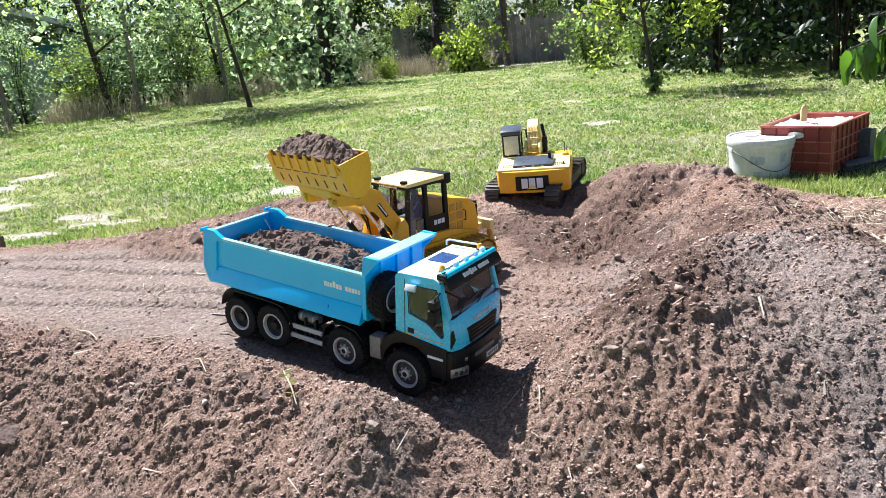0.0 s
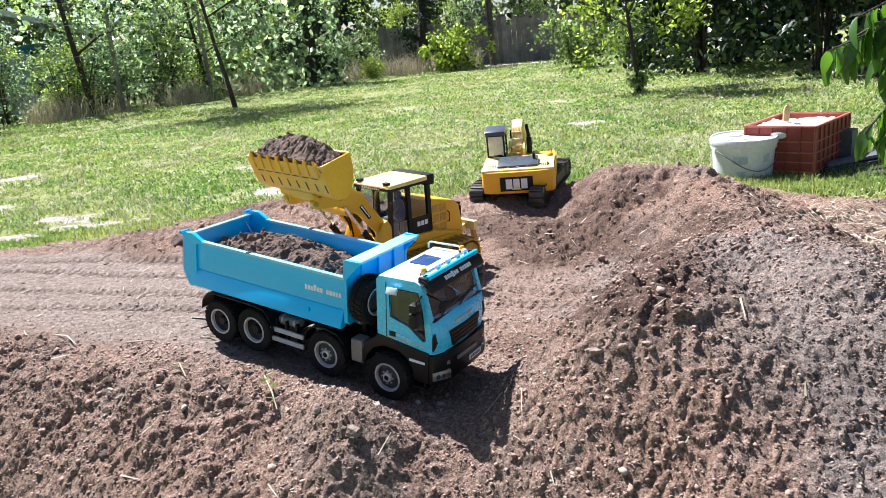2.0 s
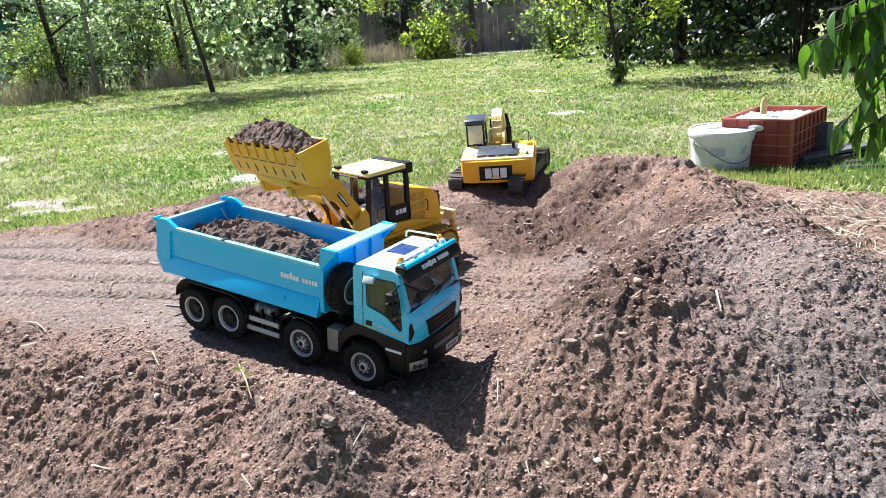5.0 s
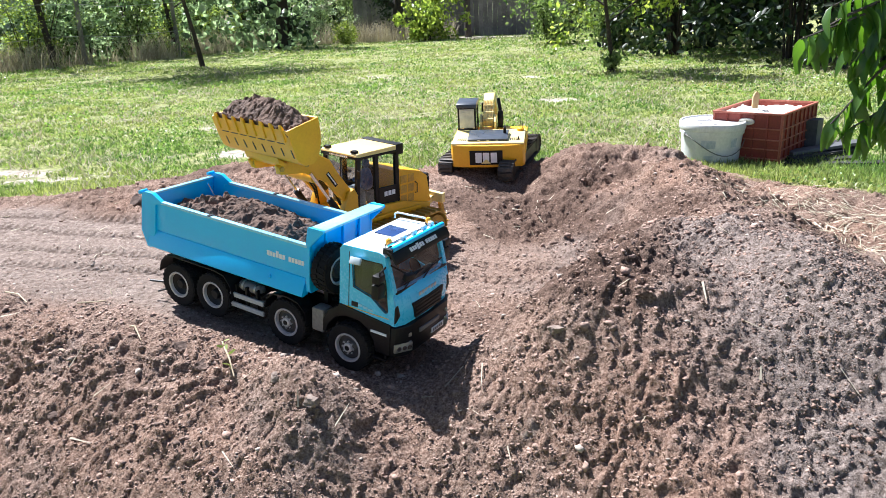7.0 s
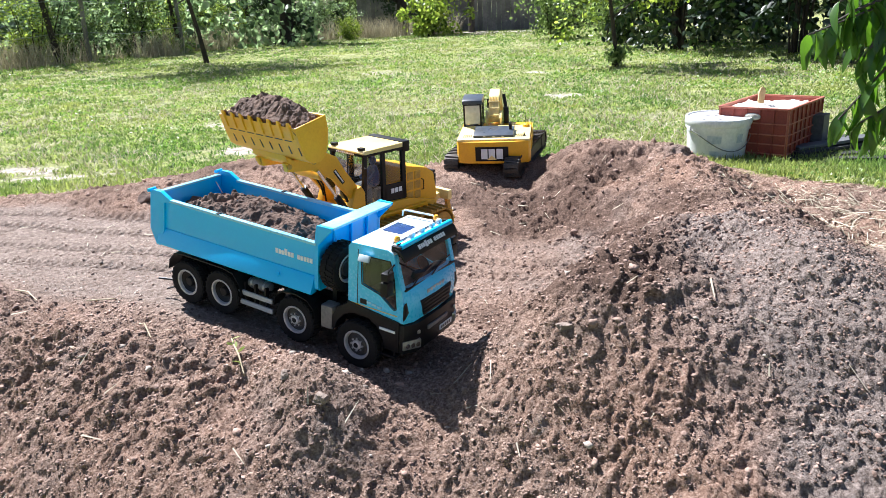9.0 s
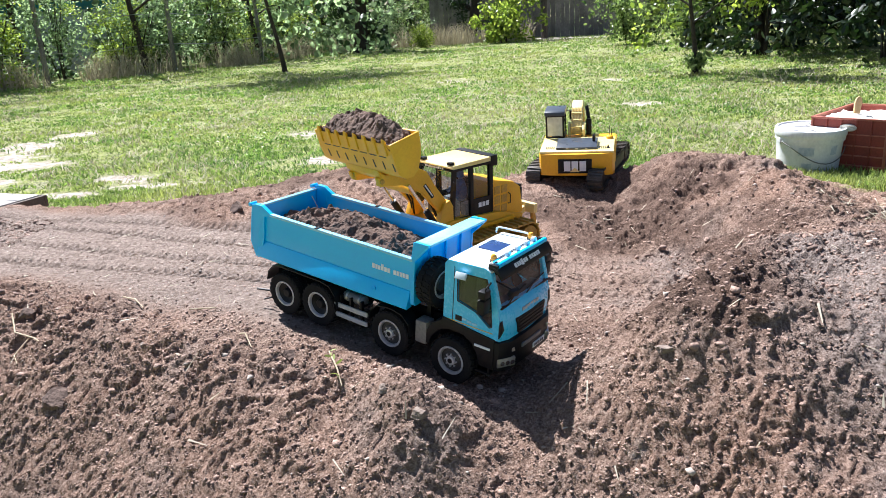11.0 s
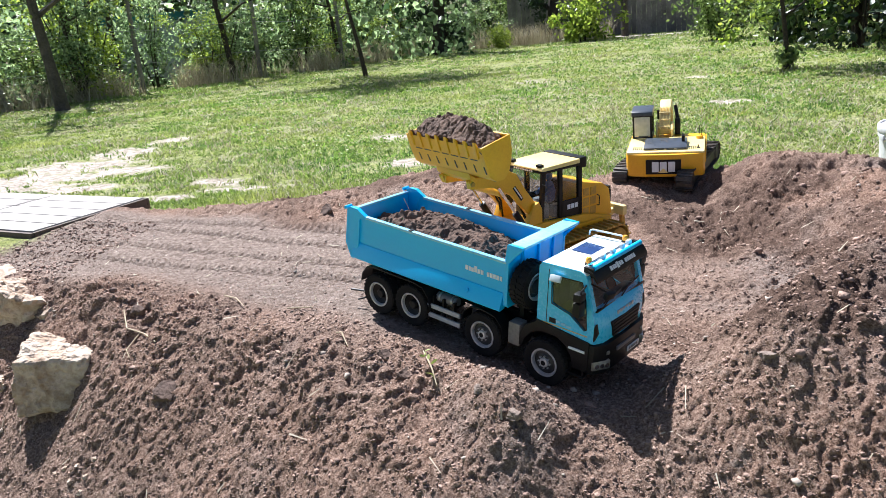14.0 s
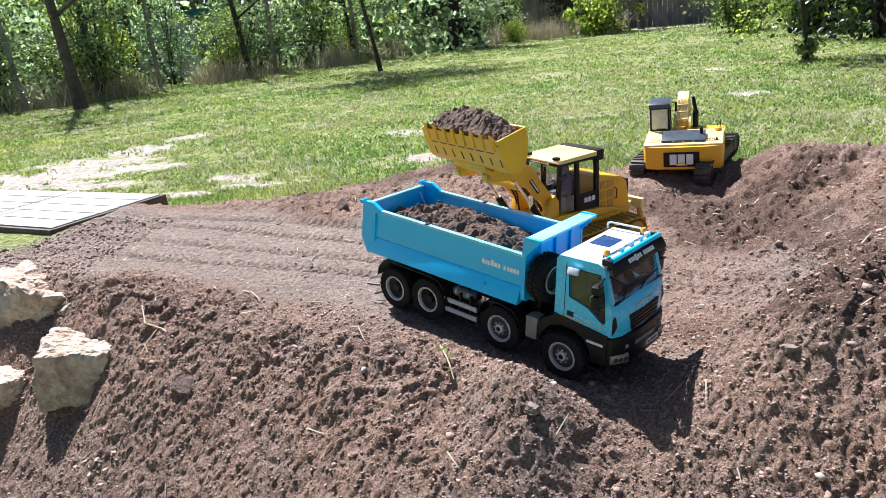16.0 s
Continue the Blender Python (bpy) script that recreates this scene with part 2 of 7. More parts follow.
def mesh_of(name, bm, mat, sharp=35):
    bmesh.ops.recalc_face_normals(bm, faces=bm.faces)
    me = bpy.data.meshes.new(name)
    bm.to_mesh(me)
    bm.free()
    me.materials.append(mat)
    me.polygons.foreach_set("use_smooth", [True] * len(me.polygons))
    me.set_sharp_from_angle(angle=radians(sharp))
    return me


def part(name, bm, mat, parent=None, label="", m=None, sharp=35):
    ob = new(name, bm if isinstance(bm, bpy.types.Mesh) else mesh_of(name, bm, mat, sharp))
    if parent is not None:
        ob.parent = parent
    if m is not None:
        ob.matrix_basis = m
    return tagged(ob, label)


def many(*bms):
    """Several bmeshes as one."""
    out = bmesh.new()
    for b in bms:
        me = bpy.data.meshes.new("joined")
        b.to_mesh(me)
        b.free()
        out.from_mesh(me)
        bpy.data.meshes.remove(me)
    return out


def moved(bm, m):
    bmesh.ops.transform(bm, matrix=m, verts=bm.verts)
    return bm


def softened(bm, w, seg=2):
    if w:
        bmesh.ops.bevel(bm, geom=[e for e in bm.edges if e.is_manifold and e.calc_face_angle(0) > 0.5], offset=w, segments=seg, profile=0.6, affect="EDGES", clamp_overlap=True)
    return bm


def box(x0, x1, y0, y1, z0, z1, bevel=0.0, seg=2):
    bm = bmesh.new()
    bmesh.ops.create_cube(bm, size=1, matrix=Matrix.Translation(((x0 + x1) / 2, (y0 + y1) / 2, (z0 + z1) / 2)) @ Matrix.Diagonal((x1 - x0, y1 - y0, z1 - z0, 1)))
    return softened(bm, bevel, seg)


def prism(outline, a, b, axis="y", bevel=0.0, seg=2):
    """An outline drawn in the plane across the axis (x-z for y, y-z for x, x-y for z), run from a to b."""
    bm = bmesh.new()
    at = {"y": lambda p, v: (p[0], v, p[1]), "x": lambda p, v: (v, p[0], p[1]), "z": lambda p, v: (p[0], p[1], v)}[axis]
    lo, hi = [bm.verts.new(at(p, a)) for p in outline], [bm.verts.new(at(p, b)) for p in outline]
    bm.faces.new(lo), bm.faces.new(hi[::-1])
    for i in range(len(outline)):
        j = (i + 1) % len(outline)
        bm.faces.new((lo[i], hi[i], hi[j], lo[j]))
    bmesh.ops.recalc_face_normals(bm, faces=bm.faces)
    return softened(bm, bevel, seg)


def rod(p, q, r, seg=12, r2=None, bevel=0.0):
    p, q = Vector(p), Vector(q)
    bm = bmesh.new()
    turn = (q - p).to_track_quat("Z", "Y").to_matrix().to_4x4()
    bmesh.ops.create_cone(bm, cap_ends=True, segments=seg, radius1=r, radius2=r if r2 is None else r2, depth=(q - p).length, matrix=Matrix.Translation((p + q) / 2) @ turn)
    return softened(bm, bevel, 2)


def tube(points, radii, seg=8):
    """A round limb through points, each with its radius."""
    pts = [Vector(p) for p in points]
    bm, rings = bmesh.new(), []
    for i, p in enumerate(pts):
        way = (pts[min(i + 1, len(pts) - 1)] - pts[max(i - 1, 0)]).normalized()
        side = way.cross(Vector((0.31, 0.17, 0.93))).normalized()
        up = side.cross(way)
        r = radii[i] if hasattr(radii, "__len__") else radii
        rings.append([bm.verts.new(p + r * (math.cos(a) * side + math.sin(a) * up)) for a in (2 * math.pi * k / seg for k in range(seg))])
    for a, b in zip(rings, rings[1:]):
        for k in range(seg):
            bm.faces.new((a[k], a[(k + 1) % seg], b[(k + 1) % seg], b[k]))
    bm.faces.new(rings[0][::-1]), bm.faces.new(rings[-1])
    return bm


def panel(outer, holes, a, b, axis="y"):
    """A plate with holes: outlines as for prism, from a to b."""
    at = {"y": lambda p, v: (p[0], v, p[1]), "x": lambda p, v: (v, p[0], p[1]), "z": lambda p, v: (p[0], p[1], v)}[axis]
    bm = bmesh.new()
    for loop in (outer, *holes):
        lo, hi = [bm.verts.new(at(p, a)) for p in loop], [bm.verts.new(at(p, b)) for p in loop]
        for i in range(len(loop)):
            j = (i + 1) % len(loop)
            bm.faces.new((lo[i], hi[i], hi[j], lo[j]))
    for v in (a, b):
        k = "xyz".index(axis)
        edges = [e for e in bm.edges if all(abs(w.co[k] - v) < 1e-7 for w in e.verts)]
        bmesh.ops.triangle_fill(bm, use_beauty=True, use_dissolve=False, edges=edges)
    return bm


def lathe(profile, seg=32, axis="z"):
    """A profile of (radius, along) turned round an axis, closed at both ends."""
    bm, rings = bmesh.new(), []
    for r, h in profile:
        ring = []
        for k in range(seg):
            a = 2 * math.pi * k / seg
            c, s = r * math.cos(a), r * math.sin(a)
            ring.append(bm.verts.new((c, s, h) if axis == "z" else (c, h, s) if axis == "y" else (h, c, s)))
        rings.append(ring)
    for a, b in zip(rings, rings[1:]):
        for k in range(seg):
            bm.faces.new((a[k], a[(k + 1) % seg], b[(k + 1) % seg], b[k]))
    bm.faces.new(rings[0][::-1]), bm.faces.new(rings[-1])
    bmesh.ops.recalc_face_normals(bm, faces=bm.faces)
    return bm


def raw_mesh(name, verts, faces, mat):
    """A mesh from arrays of places and of equal-sided faces."""
    verts, faces = np.asarray(verts, np.float32), np.asarray(faces, np.int32)
    me = bpy.data.meshes.new(name)
    me.vertices.add(len(verts)), me.loops.add(faces.size), me.polygons.add(len(faces))
    me.vertices.foreach_set("co", verts.ravel())
    me.loops.foreach_set("vertex_index", faces.ravel())
    me.polygons.foreach_set("loop_start", np.arange(0, faces.size, faces.shape[1], dtype=np.int32))
    me.update(calc_edges=True)
    me.materials.append(mat)
    return me


# ---- land ----

def lattice(i, j, seed):
    h = (i.astype(np.int64) * 374761393 + j.astype(np.int64) * 668265263 + seed * 974711) & 0x7FFFFFFF
    h = ((h ^ (h >> 13)) * 1274126177) & 0x7FFFFFFF
    return ((h ^ (h >> 16)) & 0xFFFF) / 65535.0


def grain(x, y, size, seed=0):
    """Smooth random heights from -1 to 1."""
    c, s = math.cos(seed * 1.37), math.sin(seed * 1.37)
    u, v = (x * c - y * s) / size, (x * s + y * c) / size
    i, j = np.floor(u).astype(int), np.floor(v).astype(int)
    f, g = u - i, v - j
    f, g = f * f * (3 - 2 * f), g * g * (3 - 2 * g)
    a = lattice(i, j, seed) * (1 - f) + lattice(i + 1, j, seed) * f
    b = lattice(i, j + 1, seed) * (1 - f) + lattice(i + 1, j + 1, seed) * f
    return 2 * (a * (1 - g) + b * g) - 1


def crumbs(x, y, size, seed=0):
    """Broken lumps, one in each cell: angular in plan, with a tilted top, of random height and breadth."""
    c, s = math.cos(seed * 1.37), math.sin(seed * 1.37)
    x, y = x * c - y * s, x * s + y * c
    i0, j0 = np.floor(x / size).astype(int), np.floor(y / size).astype(int)
    best = np.zeros_like(x)
    for di in (-1, 0, 1):
        for dj in (-1, 0, 1):
            i, j = i0 + di, j0 + dj
            px, py = (i + lattice(i, j, seed)) * size, (j + lattice(i, j, seed + 7)) * size
            r = size * (0.18 + 0.52 * lattice(i, j, seed + 13) ** 2)
            turn = 6.28 * lattice(i, j, seed + 17)
            ct, st = np.cos(turn), np.sin(turn)
            u, v = ((x - px) * ct + (y - py) * st) / r, (-(x - px) * st + (y - py) * ct) / (r * (0.65 + 0.35 * lattice(i, j, seed + 19)))
            d = np.maximum(np.maximum(np.abs(u), np.abs(v)), 0.74 * (np.abs(u) + np.abs(v)))
            best = np.maximum(best, r * np.clip(2.2 * (1 - d), 0, 0.72 + 0.28 * u - 0.16 * v))
    return best


def S(v):
    v = np.clip(v, 0.0, 1.0)
    return v * v * (3 - 2 * v)


def hill(x, y, cx, cy, rx, ry, turn=0.0):
    c, s = math.cos(radians(turn)), math.sin(radians(turn))
    u, v = (x - cx) * c + (y - cy) * s, -(x - cx) * s + (y - cy) * c
    return np.exp(-((u / rx) ** 2 + (v / ry) ** 2))


def dirt_edge(x):
    """How far back the bare soil reaches before the lawn begins."""
    return 2.62 + 0.30 * hill(x, 0 * x, 0.55, 0, 0.35, 1) + 0.28 * hill(x, 0 * x, -0.45, 0, 0.30, 1) + 0.14 * hill(x, 0 * x, 0.08, 0, 0.2, 1)


def bank_crest(x):
    """Where the bank begins to fall away towards the walker."""
    return 1.13 + 0.45 * np.clip(-x - 0.10, 0, 1.2) + 0.10 * S((-x - 0.85) / 0.9) - 0.03 * S((x - 0.1) / 0.3)


def smooth_height(x, y):
    """The lie of the land without its clods: lawn, earth road, pit and spoil heaps."""
    lawn = 0.085 + 0.004 * (y - 3)
    lawn = np.minimum(lawn, 0.13) - 0.02 * S((x - 0.7) / 0.6)
    road = 0.165 - 0.050 * S((x + 0.42) / 0.50) - 0.018 * S((-x - 1.15) / 0.4)
    on = S((dirt_edge(x) + 0.1 - y) / 0.35) * S((1.75 - x) / 0.6)
    z = lawn + (road - lawn) * on
    # spoil thrown up along the back of the road
    z = z + 0.055 * hill(x, y, -0.38, 2.55, 0.30, 0.22) + 0.02 * hill(x, y, -0.78, 2.35, 0.2, 0.1)
    # heap beside the pit
    foot = np.clip(0.09 + 0.80 * (y - 1.24), 0.06, 0.43)
    heap = S((x - foot) / 0.30) * S((1.06 - x) / 0.34) * S((y - 0.78) / 0.52) * S((2.82 - y) / 0.42)
    z = z + 0.135 * heap + 0.042 * hill(x, y, 0.31, 1.21, 0.13, 0.12) + 0.035 * hill(x, y, 0.55, 1.42, 0.16, 0.14) + 0.045 * hill(x, y, 0.53, 2.34, 0.14, 0.16) + 0.03 * hill(x, y, 0.66, 1.97, 0.12, 0.16) - 0.020 * hill(x, y, 0.82, 2.35, 0.14, 0.25)
    z = z - 0.03 * hill(x, y, 0.62, 2.05, 0.10, 0.30) - 0.034 * hill(x, y, 0.565, 1.30, 0.045, 0.16, 28) + 0.032 * hill(x, y, 0.665, 1.225, 0.075, 0.085)
    z = z + 0.065 * hill(x, y, 0.56, 2.50, 0.10, 0.13)
    z = z + 0.045 * hill(x, y, 0.27, 2.55, 0.22, 0.28) + 0.018 * hill(x, y, -0.06, 1.84, 0.2, 0.2)
    # soil trodden up against the deck
    z = z + 0.020 * hill(x, y, -1.58, 2.22, 0.12, 0.14) + 0.022 * hill(x, y, -1.58, 2.45, 0.10, 0.22)
    # hollow in front of the parked excavator
    z = z - 0.045 * hill(x, y, 0.31, 2.44, 0.13, 0.13) - 0.028 * hill(x, y, 0.43, 2.45, 0.10, 0.10)
    # bank that falls towards the walker
    down = np.clip(bank_crest(x) - y + 0.03, 0, None)
    fall = down * down / (down + 0.08) * (0.70 + 0.22 * S((-x - 0.1) / 0.4) - 0.38 * S((x - 0.28) / 0.16))
    z = z - np.minimum(fall, 0.75)
    # hollow under the quarried block, and the low ridge beside the wheels
    z = z - 0.035 * hill(x, y, -1.080, 1.375, 0.075, 0.050) + 0.016 * hill(x, y, -0.27, 1.285, 0.20, 0.045, -33)
    # hump beside the front wheel and the cut that runs past it towards the walker
    z = z + 0.050 * hill(x, y, -0.085, 1.130, 0.085, 0.058, -38) + 0.012 * hill(x, y, -0.03, 1.05, 0.12, 0.060, -44) + 0.026 * hill(x, y, -0.13, 1.03, 0.14, 0.09) + 0.014 * hill(x, y, 0.14, 1.05, 0.06, 0.08)
    return z


def clumpiness(x, y):
    """1 where the soil lies in fresh broken clods: the bank's shoulder, the heap and the lawn's edge."""
    at = y - bank_crest(x)
    c = np.exp(-(((at + 0.02) / 0.110) ** 2)) * S((-x - 0.10) / 0.10)
    c = c + 0.9 * hill(x, y, 0.36, 1.30, 0.16, 0.14) + (0.30 + 0.35 * S((y - 1.15) / 0.2)) * S((x - 0.20) / 0.2) * S((2.6 - y) / 0.3) + 0.8 * np.exp(-(((y - dirt_edge(x) + 0.10) / 0.16) ** 2))
    return np.clip(c * (0.75 + 0.5 * grain(x, y, 0.13, 63)), 0, 1) * (1 - 0.8 * hill(x, y, -0.05, 1.08, 0.13, 0.10)) * (1 - 0.6 * hill(x, y, 0.68, 1.20, 0.12, 0.14))


def soil_share(x, y):
    """1 on bare soil, 0 on the lawn."""
    edge = dirt_edge(x) + 0.06 * grain(x, y, 0.16, 3) + 0.03 * grain(x, y, 0.05, 4)
    right = 1.45 + 0.12 * grain(x, y, 0.2, 5) - 0.25 * S((y - 2.0) / 0.5)
    left = -1.70 + 0.1 * grain(x, y, 0.2, 8)
    left = left - 0.45 * S((1.98 - y) / 0.3)
    near = 0.30 + 0.2 * grain(x, y, 0.6, 9)
    return S((y - near) / 0.3) * S((edge - y) / 0.10 + 0.5) * S((right - x) / 0.15 + 0.5) * S((x - left) / 0.15 + 0.5)


def packed_share(x, y):
    """1 on the driven road."""
    mid = 1.62 - 0.36 * (x + 0.3) - 0.10 * np.clip(-x - 0.9, 0, 2)
    road = S((0.36 + 0.05 * grain(x, y, 0.2, 11) - np.abs(y - mid - 0.05 - 0.05 * S((-x - 0.8) / 0.5))) / 0.12) * S((0.15 - x) / 0.3)
    pit = S((0.26 - np.abs(y - 1.72 + 0.25 * (x - 0.1))) / 0.15) * S((0.55 - np.abs(x - 0.0)) / 0.2)
    return np.maximum(road, 0.45 * pit)


def height(x, y):
    soil, packed = soil_share(x, y), packed_share(x, y)
    rough = soil * (1 - 0.8 * packed)
    z = smooth_height(x, y)
    # broken ground: hollows and ridges at every size, with crumbs of uneven outline
    wx, wy = x + 0.006 * grain(x, y, 0.013, 37) + 0.010 * grain(x, y, 0.04, 38), y + 0.006 * grain(x, y, 0.013, 39) + 0.010 * grain(x, y, 0.04, 40)
    far, clumpy = S((y - 1.75) / 0.4), clumpiness(x, y)
    heap = S((x - 0.22) / 0.2) * S((y - 1.22) / 0.25) * S((2.75 - y) / 0.3)
    z = z + rough * (0.009 * grain(x, y, 0.19, 21) + (0.004 + 0.006 * clumpy) * grain(wx, wy, 0.085, 22) + clumpy * (0.009 * grain(wx, wy, 0.050, 48) - (0.013 + 0.008 * far) * np.abs(grain(wx, wy, 0.038, 23))))
    z = z + rough * heap * (0.014 * grain(wx, wy, 0.12, 65) - 0.024 * np.abs(grain(wx, wy, 0.16, 66)) + 0.010)
    # wormy crumb at three sizes
    z = z + rough * ((0.0030 + 0.0045 * clumpy + 0.006 * far) * (0.6 - np.abs(grain(wx, wy, 0.021, 29))) * 1.4 + (0.0026 + 0.0020 * clumpy) * (0.5 - np.abs(grain(wx, wy, 0.0115, 36))) * 1.6 + 0.0016 * grain(wx, wy, 0.0062, 28))
    z = z + rough * clumpy * ((0.60 + 0.5 * far) * crumbs(wx, wy, 0.050, 31) * S(grain(x, y, 0.12, 33) * 3 - 0.7) + 0.60 * crumbs(wx, wy, 0.026, 32) * S(grain(x, y, 0.08, 43) * 2 + 0.2))
    z = z + rough * ((0.10 + 0.55 * clumpy) * crumbs(wx, wy, 0.0165, 34) * S(grain(x, y, 0.10, 45) * 2 + 0.4) + (0.34 + 0.26 * clumpy) * crumbs(wx + 9, wy, 0.0105, 35))
    z = z + soil * packed * (0.006 * grain(x, y, 0.3, 24) + 0.0020 * grain(x, y, 0.05, 25) + 0.0012 * grain(wx, wy, 0.013, 44) + 0.0010 * grain(x, y, 0.0075, 46))
    # wheel ruts with tread marks along the road, and crawler marks in the pit
    across = y - (1.62 - 0.36 * (x + 0.3) - 0.10 * np.clip(-x - 0.9, 0, 2)) + 0.02 * grain(x, y, 0.7, 61)
    along = 0.94 * x - 0.34 * y
    for at, wide in ((-0.06, 0.020), (0.055, 0.020), (0.19, 0.024), (0.30, 0.024)):
        near = across - at - 0.012 * np.sin(along * 3.1 + 40 * at)
        rut = np.exp(-((near / wide) ** 4))
        z = z + soil * S(packed * 2.0) * rut * (-0.0050 + 0.0034 * np.tanh(4 * np.sin(along * 2 * np.pi / 0.024 + 1.4 * np.abs(near) / wide * 2)))
    ring = np.hypot(x + 0.15, y - 1.25) + 0.015 * grain(x, y, 0.4, 62)
    for at in (0.52, 0.60, 0.70):
        rut = np.exp(-(((ring - at) / 0.024) ** 4)) * S((x - 0.02) / 0.15)
        z = z + soil * packed * rut * (-0.004 + 0.002 * np.sin(np.arctan2(y - 1.25, x + 0.15) * 150))
    z = z + (1 - soil) * (0.012 * grain(x, y, 0.5, 26) + 0.006 * grain(x, y, 0.12, 27))
    return z


def surface(x, y):
    """The rough ground: its roughness stands out from the slope, not straight up."""
    z, e = smooth_height(x, y), 0.004
    out = height(x, y) - z
    slope_x, slope_y = (smooth_height(x + e, y) - smooth_height(x - e, y)) / (2 * e), (smooth_height(x, y + e) - smooth_height(x, y - e)) / (2 * e)
    flat = 1 / np.sqrt(1 + slope_x**2 + slope_y**2)
    return x - out * slope_x * flat, y - out * slope_y * flat, z + out * flat


def spread_of(*runs):
    """Grid lines: runs of (from, to, step); the step grows outside."""
    vals = []
    for a, b, step in runs:
        vals += list(np.arange(a, b - step / 2, step))
    vals.append(runs[-1][1])
    out, step, v = [], runs[-1][2], vals[-1]
    while v < 90:
        step *= 1.28
        v += step
        out.append(v)
    back, step, v = [], runs[0][2], vals[0]
    while v > -90:
        step *= 1.28
        v -= step
        back.append(v)
    return np.array(back[::-1] + vals + out)


gx, gy = spread_of((-1.9, -1.3, 0.0075), (-1.3, 0.92, 0.0032), (0.92, 1.6, 0.009)), spread_of((0.88, 1.75, 0.0032), (1.75, 2.85, 0.0064), (2.85, 3.3, 0.02), (3.3, 6.0, 0.07))
GX, GY = np.meshgrid(gx, gy)
nx, ny = len(gx), len(gy)
PX, PY, GZ = surface(GX, GY)
quad = (np.arange(ny - 1)[:, None] * nx + np.arange(nx - 1)[None, :]).ravel()
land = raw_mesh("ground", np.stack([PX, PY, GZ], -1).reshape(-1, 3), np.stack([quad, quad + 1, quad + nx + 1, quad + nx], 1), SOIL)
BARE = [(-2.95, 3.38, 0.62, 0.20), (-2.36, 3.26, 0.30, 0.09), (-2.62, 3.62, 0.30, 0.16), (1.3, 15.9, 1.3, 0.30), (-3.05, 3.48, 0.60, 0.34), (-2.88, 3.92, 0.42, 0.28), (-2.80, 4.32, 0.28, 0.24), (-2.76, 4.76, 0.18, 0.16), (-2.40, 3.75, 0.30, 0.14), (-1.66, 3.29, 0.18, 0.10), (-1.44, 3.09, 0.22, 0.07), (-1.74, 2.98, 0.20, 0.07), (-1.00, 4.26, 0.16, 0.12), (-0.42, 7.20, 0.20, 0.20), (1.06, 1.85, 0.22, 0.22), (-0.75, 3.45, 0.14, 0.12), (0.95, 6.6, 0.14, 0.14), (0.9, 4.9, 0.16, 0.12)]


def bare_share(x, y):
    b = 0 * x
    for cx, cy, rx, ry in BARE:
        b = np.maximum(b, hill(x, y, cx, cy, rx, ry))
    return b


def worn_share(x, y):
    return S((bare_share(x, y) + 0.30 * grain(x, y, 0.13, 41) + 0.22 * grain(x, y, 0.05, 42) - 0.30) / 0.35)


turf = 1 - soil_share(GX, GY)
damp = S((0.55 * grain(GX, GY, 0.35, 51) + 0.5 * grain(GX, GY, 0.1, 52) + 0.30 * clumpiness(GX, GY) + 0.9 * hill(GX, GY, 0.40, 1.30, 0.12, 0.16) + 0.5 * hill(GX, GY, 0.15, 2.2, 0.3, 0.2) + 0.75 * hill(GX, GY, 0.55, 2.30, 0.45, 0.45) + 0.95 * hill(GX, GY, -0.5, 2.50, 0.6, 0.25) + 0.62 * hill(GX, GY, 0.22, 1.72, 0.32, 0.34) - 0.42) / 0.6) * (1 - 0.8 * packed_share(GX, GY))
ashy = S((0.85 * hill(GX, GY, 0.74, 1.15, 0.26, 0.32) + 0.12 * S((GX - 0.15) / 0.2) * S((1.7 - GY) / 0.3) + 0.45 * hill(GX, GY, -0.10, 1.08, 0.17, 0.14) + 0.45 * hill(GX, GY, 0.45, 1.75, 0.15, 0.2) + 0.30 * grain(GX, GY, 0.22, 55) + 0.18 * grain(GX, GY, 0.06, 56) - 0.12) / 0.5)
for key, share in (("ashy", ashy), ("turf", turf), ("packed", packed_share(GX, GY)), ("damp", damp), ("bare", bare_share(GX, GY) * turf)):
    layer = land.attributes.new(key, "FLOAT", "POINT")
    layer.data.foreach_set("value", share.astype(np.float32).ravel())
tagged(new("ground", land), "loose brown soil heaps and packed earth road running into a sunlit lawn", "ground", kind="structure")


# ---- dump truck ----
SEAT = material("grey_seat_plastic", (0.16, 0.17, 0.19), (0.26, 0.27, 0.29), 0.6, scale=30, bump=0.1, depth=0.0004)
DASH = material("dark_blue_grey_dash", (0.05, 0.06, 0.075), (0.10, 0.115, 0.135), 0.6, scale=30, bump=0.1, depth=0.0004)
TRUCK = pose(0.0126, 1.3064, 0.1236, 0.05, 7.11, -30.77)


